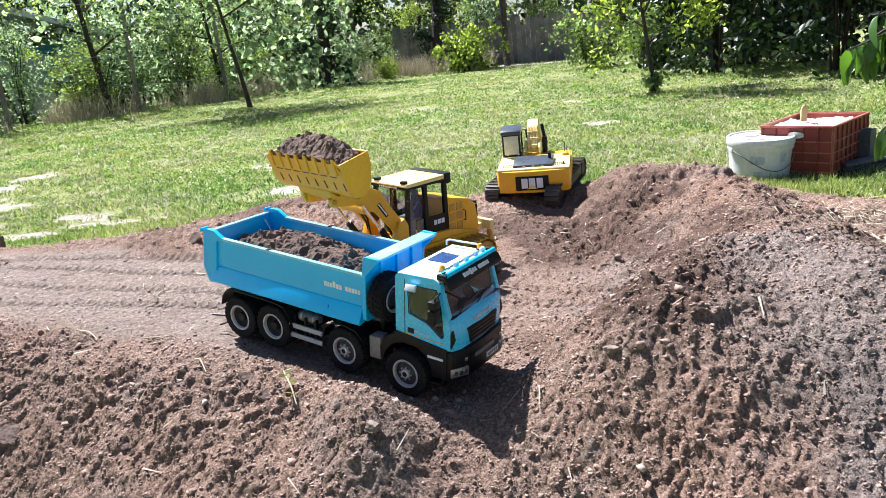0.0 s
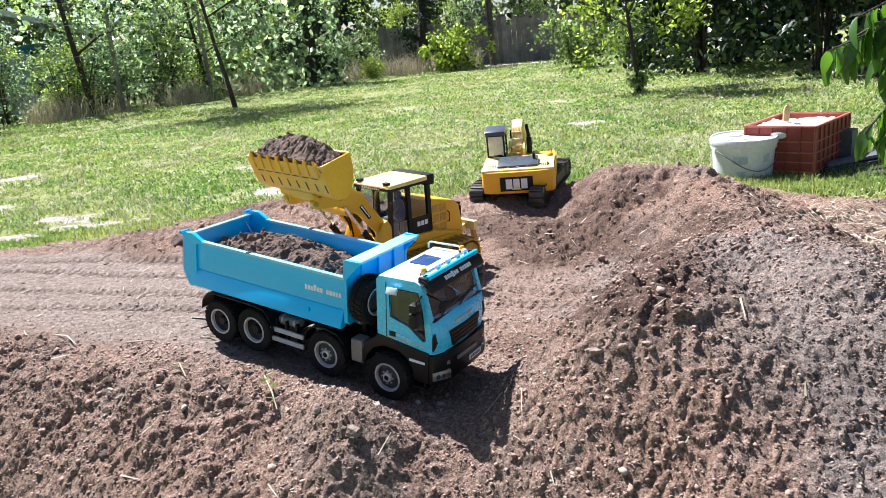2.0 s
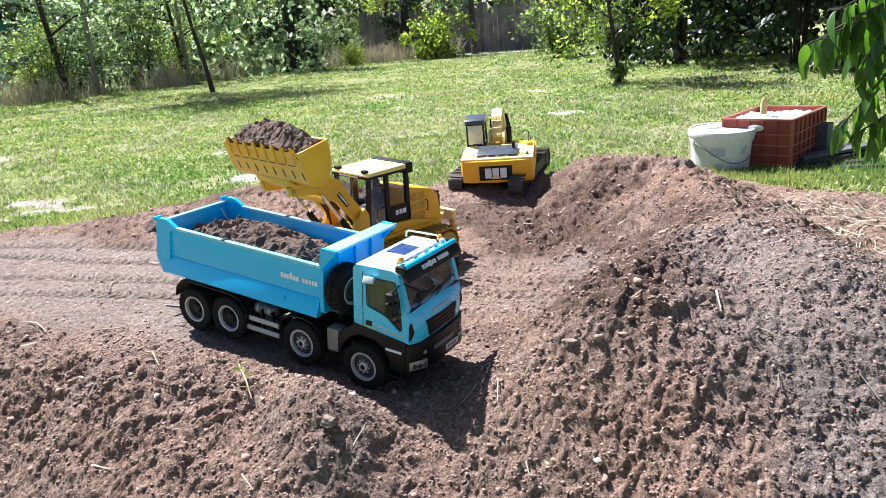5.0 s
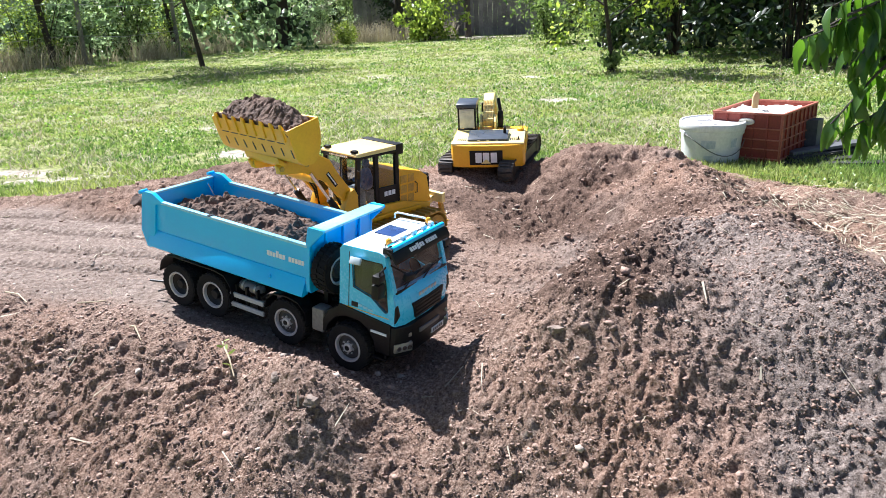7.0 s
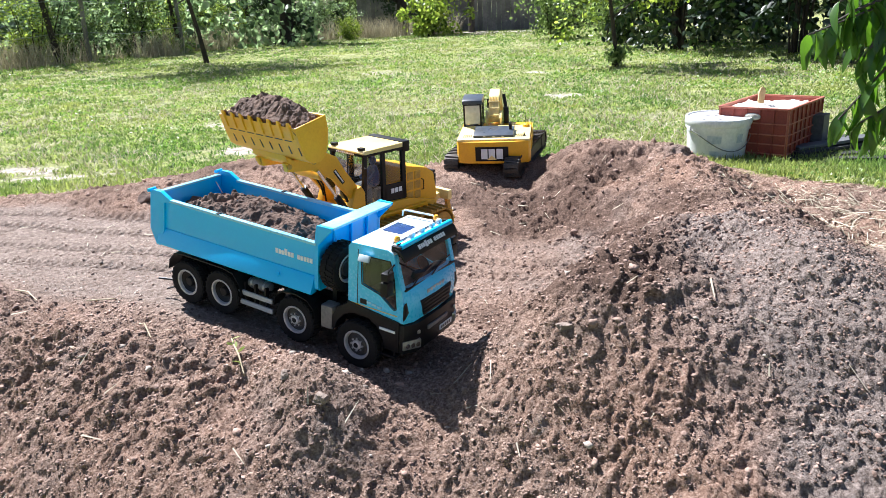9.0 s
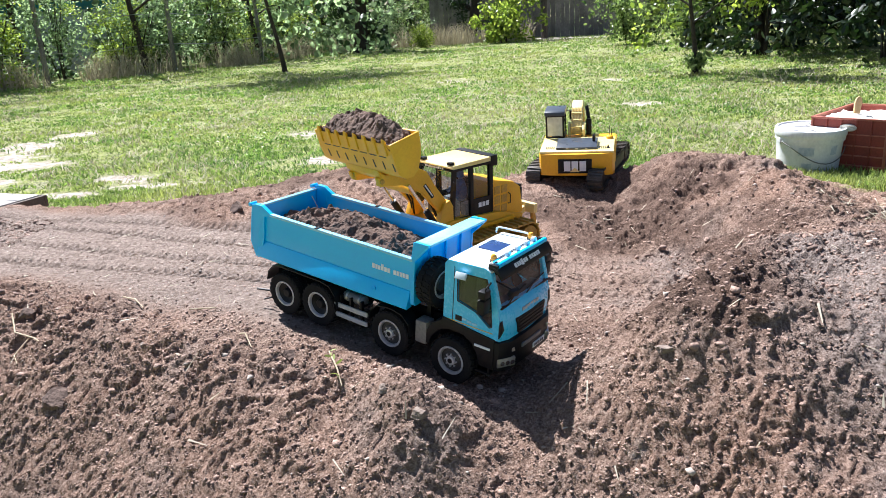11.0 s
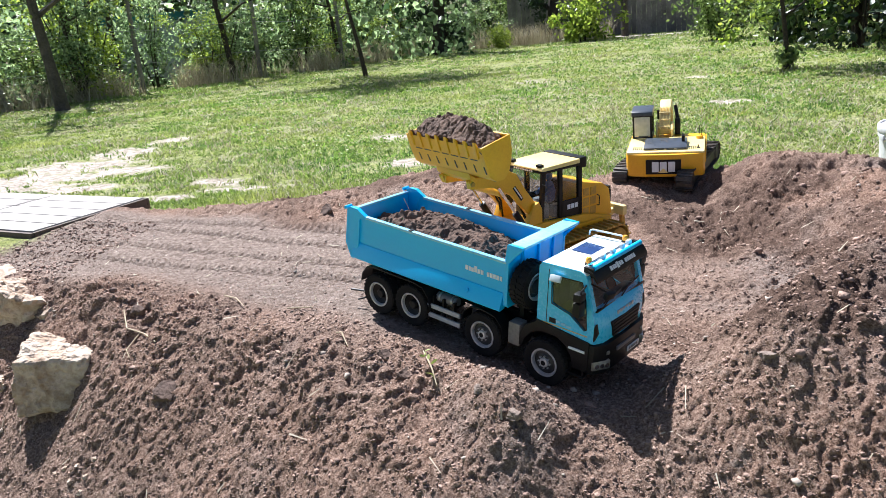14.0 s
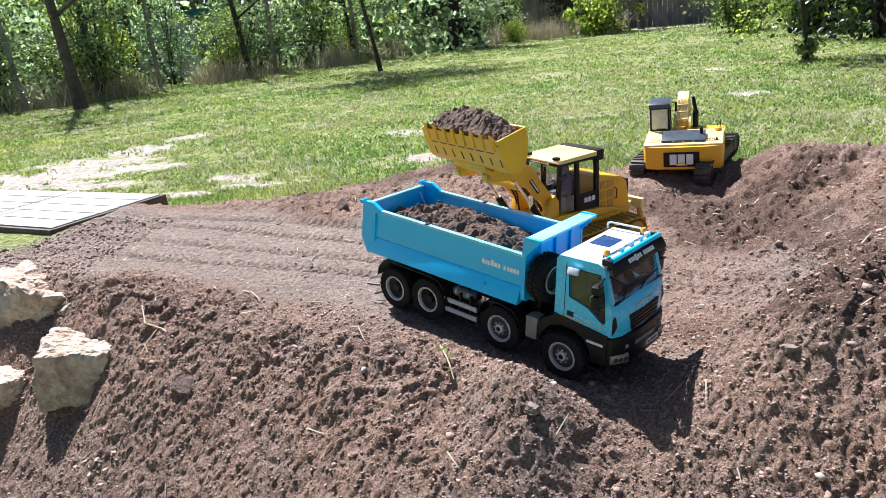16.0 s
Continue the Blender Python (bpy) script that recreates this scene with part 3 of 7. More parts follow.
def tyre_mesh(r, w, lugs=26):
    k = w / 2
    bm = lathe([(r * 0.60, -k * 0.86), (r * 0.80, -k), (r * 0.93, -k * 0.96), (r * 0.965, -k * 0.80), (r * 0.955, -k * 0.10), (r * 0.955, k * 0.10), (r * 0.965, k * 0.80), (r * 0.93, k * 0.96), (r * 0.80, k), (r * 0.60, k * 0.86)], 40, "y")
    bmesh.ops.delete(bm, geom=[f for f in bm.faces if len(f.verts) > 4], context="FACES")
    blocks = [bm]
    for i in range(lugs):
        for side in (-1, 1):
            a = 2 * math.pi * (i + 0.25 * side) / lugs
            b = box(-r * 0.075, r * 0.075, side * k * 0.50 - k * 0.38, side * k * 0.50 + k * 0.38, r * 0.93, r * 1.0)
            moved(b, Matrix.Rotation(radians(14 * side), 4, "Z"))
            blocks.append(moved(b, Matrix.Rotation(a, 4, "Y")))
    return mesh_of("tyre", many(*blocks), RUBBER, 30)


def rim_mesh(r, w):
    """The bright outer ring and barrel of a wheel."""
    k = w / 2
    ring = lathe([(r * 0.50, -k * 0.50), (r * 0.53, -k * 0.90), (r * 0.595, -k * 0.94), (r * 0.62, -k * 0.80), (r * 0.60, k * 0.6), (r * 0.50, k * 0.6)], 36, "y")
    bmesh.ops.delete(ring, geom=[f for f in ring.faces if len(f.verts) > 4], context="FACES")
    return mesh_of("rim", ring, RIM, 30)


def disc_mesh(r, w, deep):
    """The wheel disc inside the ring: bulging on steered wheels, dished on driven ones."""
    k = w / 2
    profile = [(r * 0.02, -k * 0.05), (r * 0.28, -k * 0.05), (r * 0.36, -k * 0.15), (r * 0.52, -k * 0.52)] if deep else [(r * 0.02, -k * 0.70), (r * 0.31, -k * 0.68), (r * 0.36, -k * 0.50), (r * 0.52, -k * 0.40)]
    return mesh_of("wheel_disc", lathe(profile + [(r * 0.52, k * 0.3), (r * 0.02, k * 0.3)], 36, "y"), BLACK if deep else DISC, 30)


WR = 0.0405
TYRE, WHEEL_RIM, FRONT_DISC, REAR_DISC = tyre_mesh(WR, 0.025), rim_mesh(WR, 0.025), disc_mesh(WR, 0.025, False), disc_mesh(WR, 0.025, True)
HUB = mesh_of("hub", lathe([(0.0050, -0.0128), (0.0076, -0.0122), (0.0082, -0.0105), (0.0082, 0.0), (0.004, 0.0)], 20, "y"), RIM)
BOLT = mesh_of("wheel_bolt", rod((0, -0.0112, 0.0105), (0, -0.0075, 0.0105), 0.0014, 6), RIM)
HUB_CAP = mesh_of("hub_cap", lathe([(0.001, -0.0134), (0.0042, -0.0132), (0.0046, -0.0120), (0.002, -0.0100)], 16, "y"), BLACK)
REAR_HUB = mesh_of("hub", lathe([(0.0070, -0.0075), (0.0085, -0.0060), (0.0100, 0.0), (0.004, 0.002)], 20, "y"), BLACK)


def build_truck():
    truck = thing("dump_truck", TRUCK, "sky blue four-axle model tipper truck standing on packed earth", "truck")
    add = lambda name, bm, mat, label="", parent=truck: part(name, bm, mat, parent, label)  # noqa: E731
    # wheels
    for x, z, front in ((0.0, 0.0370, True), (-0.1264, 0.0425, True), (-0.293, 0.0440, False), (-0.3787, 0.0400, False)):
        for side in (-1, 1):
            w = new("wheel")
            w.parent, w.matrix_basis = truck, pose(x, side * 0.0785, z, 0, 0, 0 if side < 0 else 180)
            part("tyre", TYRE, None, w), part("rim", WHEEL_RIM, None, w, "silver painted rim"), part("wheel_disc", FRONT_DISC if front else REAR_DISC, None, w), part("hub", HUB if front else REAR_HUB, None, w)
            if front:
                part("hub_cap", HUB_CAP, None, w, "black hub cap")
                for i in range(8):
                    part("wheel_bolt", BOLT, None, w, m=pose(0, 0, 0, 0, 45 * i, 0))
            if not front:
                part("tyre", TYRE, None, w, m=pose(0, 0.027, 0))
    for x in (0.0, -0.1264, -0.293, -0.3787):
        add("axle", many(rod((x, -0.068, 0.041), (x, 0.068, 0.041), 0.006), softened(box(x - 0.012, x + 0.012, -0.014, 0.014, 0.030, 0.054), 0.004)), BLACK)
    # chassis
    for y in (-0.030, 0.030):
        add("frame_rail", box(-0.437, 0.070, y - 0.004, y + 0.004, 0.058, 0.080, 0.001), BLACK)
    add("rear_crossbeam", many(box(-0.441, -0.436, -0.066, 0.066, 0.052, 0.068, 0.001), rod((-0.434, -0.076, 0.026), (-0.462, -0.084, 0.024), 0.0022, 8), rod((-0.434, -0.06, 0.008), (-0.448, -0.080, 0.004), 0.0018, 8), box(-0.437, -0.430, -0.03, 0.03, 0.028, 0.056, 0.001)), BLACK)
    for y, s in ((-0.076, -1), (0.076, 1)):
        for x0, x1, zt in ((-0.425, -0.247, 0.0935), (-0.172, -0.083, 0.0905)):
            pts = [(x0, 0.058), (x0 + 0.004, 0.075), (x0 + 0.018, zt - 0.003), (x0 + 0.04, zt), (x1 - 0.04, zt), (x1 - 0.018, zt - 0.004), (x1 - 0.004, 0.073), (x1, 0.052)]
            inner = [(x, z - 0.0022) for x, z in pts[::-1]]
            add("mudguard", prism(pts + inner, y - 0.014, y + 0.014), BLACK)
        # side guard rails, air tank and fuel tank
        if s < 0:
            for z in (0.0520, 0.0335):
                add("side_guard_rail", box(-0.259, -0.181, -0.0845, -0.081, z, z + 0.0085, 0.0008), SILVER, "silver grey side guard rail")
            for x in (-0.245, -0.222, -0.198):
                add("rail_bracket", many(box(x - 0.002, x + 0.002, -0.081, -0.074, 0.034, 0.075), rod((x, -0.075, 0.065), (x, -0.050, 0.065), 0.003, 8)), BLACK)
            add("air_tank", many(lathe([(0.004, -0.026), (0.0085, -0.023), (0.0095, -0.019), (0.0095, 0.019), (0.0085, 0.023), (0.004, 0.026)], 20, "x")), GREY, "grey cylindrical air tank").matrix_basis = pose(-0.222, -0.066, 0.071)
            for x in (-0.236, -0.208):
                add("tank_strap", lathe([(0.0102, x - 0.002), (0.0104, x - 0.001), (0.0104, x + 0.001), (0.0102, x + 0.002)], 20, "x"), STEEL).matrix_basis = pose(0, -0.066, 0.071)
        else:
            add("fuel_tank", box(-0.235, -0.17, 0.045, 0.078, 0.035, 0.075, 0.006), SILVER)
    add("storage_box", box(-0.0765, -0.0535, -0.0840, -0.060, 0.044, 0.084, 0.003), DUSTGREY, "dusty grey storage box behind the cab")
    add("gearbox_block", many(box(-0.09, 0.05, -0.026, 0.026, 0.035, 0.060, 0.004), box(-0.30, -0.10, -0.010, 0.010, 0.044, 0.058, 0.003)), BLACK)
    # tipper bed
    bed = add("bed", many(
        box(-0.452, -0.084, -0.079, 0.079, 0.1050, 0.1100),
        *[prism([(s * 0.0800, 0.128), (s * 0.0820, 0.1330), (s * 0.0820, 0.1850), (s * 0.0790, 0.1850), (s * 0.0790, 0.1100), (s * 0.0770, 0.1050)], -0.452, -0.084, "x") for s in (-1, 1)],
        box(-0.42, -0.11, -0.034, 0.034, 0.086, 0.105, 0.002)), BLUE)
    sub = lambda name, bm, mat, label="": part(name, bm, mat, bed, label)  # noqa: E731
    for s in (-1, 1):
        sub("side_skirt", prism([(s * 0.0795, 0.1300), (s * 0.0822, 0.1290), (s * 0.0925, 0.1010), (s * 0.0905, 0.0985), (s * 0.0770, 0.1000), (s * 0.0770, 0.1060)], -0.449, -0.0900, "x", 0.0006), BLUE)
        sub("top_rail", box(-0.415, -0.0845, s * 0.0815 - 0.0042, s * 0.0815 + 0.0042, 0.1835, 0.1885, 0.0010), PALE, "top rail with sun glare painted pale blue")
        post = [(-0.470, 0.1245), (-0.461, 0.1965), (-0.452, 0.2000), (-0.434, 0.2000), (-0.424, 0.1945), (-0.408, 0.1865), (-0.428, 0.1800), (-0.434, 0.1270), (-0.4485, 0.0940), (-0.4570, 0.0950)]
        sub("rear_post", prism(post, s * 0.0780, s * 0.0862, "y", 0.0006), BLUE)
        sub("corner_plate", prism([(-0.0880, 0.1840), (-0.0840, 0.2170), (-0.0800, 0.2190), (-0.0540, 0.2190), (-0.0540, 0.2150), (-0.0800, 0.1860), (-0.0800, 0.1100), (-0.0880, 0.1080)], s * 0.0795, s * 0.0850, "y", 0.0005), BLUE)
        sub("rim_clip", box(-0.30, -0.294, s * 0.0815 - 0.005, s * 0.0815 + 0.005, 0.1885, 0.1900), BLACK)
        sub("hinge_pin", rod((-0.4645, s * 0.072, 0.1965), (-0.4645, s * 0.088, 0.1965), 0.0035, 12), BLUE)
        sub("rope_hook", rod((-0.162, s * 0.0862, 0.1150), (-0.162, s * 0.0895, 0.1165), 0.0038, 12), BLUE)
    sub("front_wall", panel([(-0.0795, 0.1050), (0.0795, 0.1050), (0.0795, 0.2160), (-0.0795, 0.2160)], [], -0.0840, -0.0810, "x"), BLUE)
    for y in (-0.045, 0.0, 0.045):
        sub("front_rib", box(-0.0810, -0.0765, y - 0.0025, y + 0.0025, 0.11, 0.2140, 0.0006), BLUE)
    sub("front_canopy", prism([(-0.0845, 0.2160), (-0.0540, 0.2185), (-0.0530, 0.2150), (-0.0555, 0.2140), (-0.0845, 0.2130)], -0.0795, 0.0795, "y", 0.0005), PALE, "front canopy lip with sun glare painted pale blue")
    gate = sub("tailgate", prism([(-0.4500, 0.1030), (-0.4640, 0.1250), (-0.4600, 0.1900), (-0.4560, 0.1900), (-0.4570, 0.1260), (-0.4470, 0.1060)], -0.0775, 0.0775, "y", 0.0006), BLUE)
    sub("tailgate_rail", box(-0.4625, -0.4545, -0.0775, 0.0775, 0.1890, 0.1925, 0.0008), PALE)
    sub("tailgate_strut", rod((-0.452, 0.060, 0.182), (-0.430, 0.073, 0.130), 0.0010, 8), CHROME, "thin bright tailgate strut")
    # unreadable lettering on the near and far sides
    for s in (-1, 1):
        letters, x = [], -0.1705
        for wdt, hgt, up in ((0.0070, 0.0085, 0), (0.0050, 0.0080, 0), (0.0062, 0.0075, 0), (0.0066, 0.0115, 0.0006), (0.0066, 0.0080, 0), (0.0062, 0.0080, 0), (-0.006, 0, 0), (0.0064, 0.0080, 0), (0.0064, 0.0080, 0), (0.0060, 0.0080, 0), (0.0064, 0.0080, 0), (0.0056, 0.0080, 0)):
            if wdt < 0:
                x -= wdt
                continue
            letters.append(box(x, x + wdt * 0.80, s * 0.0824 - 0.0006, s * 0.0824 + 0.0006, 0.1500 + up, 0.1500 + hgt))
            x += wdt * 1.06
        for b in letters:
            sub("letter_bar", b, WHITE, "white bar")
    # spare wheel between cab and bed
    spare = new("spare_wheel")
    spare.parent, spare.matrix_basis = truck, pose(-0.056, -0.0510, 0.1460, 0, 0, 84)
    part("tyre", TYRE, None, spare), part("rim", WHEEL_RIM, None, spare, "silver painted rim"), part("wheel_disc", FRONT_DISC, None, spare)
    spare.scale = (1.0, 1.25, 1.0)
    add("spare_carrier", many(box(-0.074, -0.066, -0.055, -0.045, 0.080, 0.150), box(-0.076, -0.040, -0.020, 0.06, 0.078, 0.120, 0.003)), BLACK)
    # cab shell
    shell = [(-0.0235, 0.1040), (-0.0240, 0.1980), (-0.0190, 0.2050), (0.0480, 0.2080), (0.0580, 0.2040), (0.0745, 0.1450), (0.0790, 0.1300), (0.0790, 0.0960), (0.0735, 0.0945)]
    window = [(0.0005, 0.1880), (0.0530, 0.1905), (0.0610, 0.1630), (0.0660, 0.1160), (0.0625, 0.1140), (0.0365, 0.1330), (0.0030, 0.1420)]
    cab = add("cab", many(
        *[panel(shell, [window], s * 0.0805, s * 0.0770) for s in (-1, 1)],
        prism([(-0.0240, 0.1040), (-0.0240, 0.1980), (-0.0190, 0.2050), (-0.0160, 0.2020), (-0.0205, 0.1970), (-0.0205, 0.1040)], -0.0770, 0.0770),
        box(-0.0205, 0.0735, -0.0770, 0.0770, 0.0940, 0.0980)), CABBLUE, "light cyan blue cab shell")
    csub = lambda name, bm, mat, label="": part(name, bm, mat, cab, label)  # noqa: E731
    csub("roof_panel", prism([(-0.0190, 0.2020), (-0.0190, 0.2056), (0.0480, 0.2086), (0.0590, 0.2046), (0.0580, 0.2010), (0.0480, 0.2046)], -0.0800, 0.0800, "y", 0.0010), WHITE_AND_GLARE, "roof panel with sun glare painted white")
    csub("roof_hatch", moved(box(-0.009, 0.0260, -0.0110, 0.0330, 0.2062, 0.2080, 0.0006), Matrix.Identity(4)), NAVY, "dark blue roof hatch")
    nose = [(-0.0770, 0.0790), (-0.060, 0.0865), (0.0, 0.0895), (0.060, 0.0865), (0.0770, 0.0790)]
    front = bmesh.new()
    levels = [(0.0930, 0.000), (0.1150, 0.0015), (0.1320, -0.0005), (0.1440, -0.0060), (0.1490, -0.0110)]
    rows = [[front.verts.new((x + dx, y, z)) for y, x in nose] for z, dx in levels]
    back = [[front.verts.new((x + dx - 0.006, y, z)) for y, x in nose] for z, dx in levels]
    for g, flip in ((rows, False), (back, True)):
        for a, b in zip(g, g[1:]):
            for i in range(4):
                f = (a[i], a[i + 1], b[i + 1], b[i])
                front.faces.new(f[::-1] if flip else f)
    rim_loop = lambda g: g[0] + [r[-1] for r in g[1:]] + g[-1][-2::-1] + [r[0] for r in g[-2:0:-1]]  # noqa: E731
    ra, rb = rim_loop(rows), rim_loop(back)
    for i in range(len(ra)):
        j = (i + 1) % len(ra)
        front.faces.new((ra[i], rb[i], rb[j], ra[j]))
    csub("front_panel", front, CABBLUE)
    for s in (-1, 1):
        csub("window_pane", panel(window, [], s * 0.0792, s * 0.0784), DARKGLASS, "tinted side window")
        csub("window_seal", panel([(x + dx, z + dz) for (x, z), (dx, dz) in zip(window, ((-.0016, .0016), (.0012, .0016), (.0016, 0), (.0016, -.0006), (-.0002, -.0018), (-.0006, -.0016), (-.0016, -.0016)))], [window], s * 0.0808, s * 0.0802), BLACK)
        csub("door_handle", box(-0.0002, 0.0120, s * 0.0808 - 0.0008, s * 0.0808 + 0.0008, 0.1080, 0.1165, 0.0008), BLACK)
        csub("pinstripe", box(-0.0235, 0.0690, s * 0.0806 - 0.0004, s * 0.0806 + 0.0004, 0.1042, 0.1054), YELLOW, "thin yellow pinstripe")
        for x0, x1, z0 in ((0.012, 0.020, 0.1110), (0.0215, 0.030, 0.1096), (0.0315, 0.040, 0.1082)):
            csub("door_lettering", box(x0, x1, s * 0.0806 - 0.0004, s * 0.0806 + 0.0004, z0, z0 + 0.0038), PALE, "pale blue lettering bar")
        csub("door_seam", box(-0.0062, -0.0052, s * 0.0806 - 0.0004, s * 0.0806 + 0.0004, 0.1040, 0.1970), BLACK)
        csub("a_pillar", prism([(0.0535, 0.2030), (0.0600, 0.2010), (0.0765, 0.1470), (0.0700, 0.1470)], s * 0.0700, s * 0.0795, "y", 0.0010), CABBLUE)
        csub("air_deflector", prism([(0.0700, 0.1030), (0.0800, 0.0990), (0.0835, 0.1120), (0.0805, 0.1290), (0.0770, 0.1180)], s * 0.0700, s * 0.0800, "y", 0.0012), BLACK)
    ws = bmesh.new()
    top, low = [(-0.0700, 0.0600), (-0.04, 0.0640), (0.04, 0.0640), (0.0700, 0.0600)], [(-0.0720, 0.0748), (-0.04, 0.0795), (0.04, 0.0795), (0.0720, 0.0748)]
    tv, lv = [ws.verts.new((x, y, 0.2000)) for y, x in top], [ws.verts.new((x, y, 0.1475)) for y, x in low]
    for i in range(3):
        ws.faces.new((lv[i], lv[i + 1], tv[i + 1], tv[i]))
    csub("windscreen", ws, SCREEN, "tinted windscreen")
    # pale panel added behind the seats to lighten the view through the windscreen
    csub("pale_back_panel", box(-0.0195, -0.0175, -0.0740, 0.0740, 0.0990, 0.1960), SILVER, "pale grey panel added to lighten the cab inside")
    csub("dashboard", prism([(0.040, 0.1300), (0.046, 0.1420), (0.0700, 0.1450), (0.0700, 0.1250)], -0.0750, 0.0750, "y", 0.002), DASH)
    csub("windscreen_frame", many(box(0.0585, 0.0640, -0.0700, 0.0700, 0.1980, 0.2010, 0.0006), box(0.0725, 0.0785, -0.0740, 0.0740, 0.1455, 0.1485, 0.0006)), BLACK)
    for y in (-0.038, 0.038):
        csub("cab_seat", many(box(0.000, 0.030, y - 0.018, y + 0.018, 0.112, 0.126, 0.003), box(-0.010, 0.000, y - 0.017, y + 0.017, 0.120, 0.176, 0.004), box(-0.008, -0.001, y - 0.009, y + 0.009, 0.178, 0.192, 0.003)), SEAT)
    csub("steering_wheel", moved(lathe([(0.0125, -0.001), (0.0140, 0.0), (0.0125, 0.001), (0.0115, 0.0)], 20), pose(0.040, 0.038, 0.146, 0, 55, 0)), BLACK)
    for y in (-0.058, 0.0):
        csub("wiper", many(rod((0.0795, y, 0.1490), (0.0775, y + 0.030, 0.1620), 0.0010, 6), rod((0.0790, y + 0.002, 0.1565), (0.0770, y + 0.058, 0.1640), 0.0012, 6)), BLACK)
    # sun visor with its light bar
    visor = add("sun_visor", prism([(0.0600, 0.2130), (0.0700, 0.2100), (0.0770, 0.2010), (0.0785, 0.1955), (0.0770, 0.1950), (0.0690, 0.2050), (0.0590, 0.2095)], -0.0800, 0.0800, "y", 0.0008), BLACK, "black sun visor with white lettering bars")
    bars, y = [], -0.036
    for wdt, hgt in ((0.0075, 0.0070), (0.0050, 0.0066), (0.0064, 0.0064), (0.0070, 0.0100), (0.0066, 0.0068), (0.0062, 0.0066), (-0.005, 0), (0.0070, 0.0066), (0.0064, 0.0066), (0.0062, 0.0066), (0.0066, 0.0066), (0.0060, 0.0066)):
        if wdt > 0:
            bars.append(moved(box(-0.0004, 0.0005, y, y + wdt * 0.8, -hgt / 2, hgt / 2), pose(0.0738, 0, 0.2055, 0, -38, 0)))
            y += wdt * 1.05
        else:
            y -= wdt
    for b in bars:
        part("letter_bar", b, WHITE, visor, "white bar")
    part("visor_strip", many(rod((0.0660, -0.074, 0.2150), (0.0660, 0.074, 0.2150), 0.0042, 12)), BLUE, visor, "blue tube on the visor")
    for s in (-1, 1):
        part("visor_bracket", many(box(0.052, 0.068, s * 0.075 - 0.003, s * 0.075 + 0.003, 0.2070, 0.2160, 0.001)), BLACK, visor)
    rail = add("roof_light_bar", many(tube([(-0.024, 0.0700, 0.2060), (-0.024, 0.0700, 0.2140), (-0.020, 0.0710, 0.2165), (0.034, 0.0720, 0.2185), (0.039, 0.0720, 0.2150), (0.039, 0.0720, 0.2090)], 0.0017, 8)), WHITE_AND_GLARE, "white tubular roof rail")
    part("crossbar", many(rod((0.0510, -0.066, 0.2145), (0.0510, 0.066, 0.2145), 0.0022, 8)), CHROME, rail)
    for y in (-0.030, 0.0, 0.030, 0.052):
        part("roof_lamp", many(lathe([(0.003, -0.003), (0.0052, -0.001), (0.0056, 0.003), (0.0050, 0.0042)], 16, "x")), LAMP, rail).matrix_basis = pose(0.0555, y, 0.2190)
    for x, y in ((0.044, -0.050), (0.040, 0.073)):
        b = add("beacon", lathe([(0.0058, 0.0), (0.0060, 0.0030), (0.0040, 0.0034)], 18), BLACK, "amber warning beacon")
        b.matrix_basis = pose(x, y, 0.2085)
        part("lens", lathe([(0.0048, 0.0032), (0.0052, 0.0060), (0.0046, 0.0100), (0.0028, 0.0120)], 18), AMBER, b, "amber lens")
    # mirrors
    for s in (-1, 1):
        mir = add("mirror", many(rod((0.0600, s * 0.080, 0.1880), (0.0640, s * 0.1010, 0.1860), 0.0015, 8), rod((0.0640, s * 0.080, 0.1420), (0.0640, s * 0.1010, 0.1460), 0.0013, 8), rod((0.0640, s * 0.1010, 0.1460), (0.0640, s * 0.1010, 0.1860), 0.0013, 8)), BLACK)
        part("mirror_housing", many(box(0.0530, 0.0660, s * 0.0970 - 0.0095, s * 0.0970 + 0.0095, 0.1440, 0.1670, 0.0030), box(0.0530, 0.0660, s * 0.0970 - 0.0090, s * 0.0970 + 0.0090, 0.1690, 0.1820, 0.0030)), BLACK, mir)
        part("mirror_glass", many(box(0.0522, 0.0530, s * 0.0975 - 0.0060, s * 0.0975 + 0.0060, 0.1470, 0.1640)), CHROME, mir, "mirror glass")
        add("kerb_mirror", many(moved(box(-0.009, 0.009, -0.0030, 0.0030, -0.0055, 0.0055, 0.0015), pose(0.0120, s * 0.0900, 0.1890, 30 * s, 0, 8))), WHITE_AND_GLARE, "white kerb mirror above the door")
    add("front_mirror", many(rod((0.0600, -0.0720, 0.1900), (0.0900, -0.0660, 0.1800), 0.0014, 8), moved(box(-0.004, 0.004, -0.009, 0.009, -0.006, 0.006, 0.002), pose(0.091, -0.064, 0.176, 0, 20, -15))), BLACK)
    # grille, bumper, lamps and plate
    grille = add("grille", prism([(-0.046, 0.1240), (0.046, 0.1240), (0.040, 0.0960), (-0.036, 0.0960)], 0.0840, 0.0912, "x", 0.0012), BLACK)
    for z in (0.1010, 0.1075, 0.1140, 0.1200):
        part("grille_slat", box(0.0905, 0.0925, -0.040, 0.040, z - 0.0012, z + 0.0012, 0.0004), BLACK, grille)
    add("brand_bars", many(*[box(0.0872, 0.0888, -0.026 + i * 0.0090, -0.026 + i * 0.0090 + 0.0060, 0.1300, 0.1355) for i in range(6)]), SILVER, "pale lettering bars on the nose")
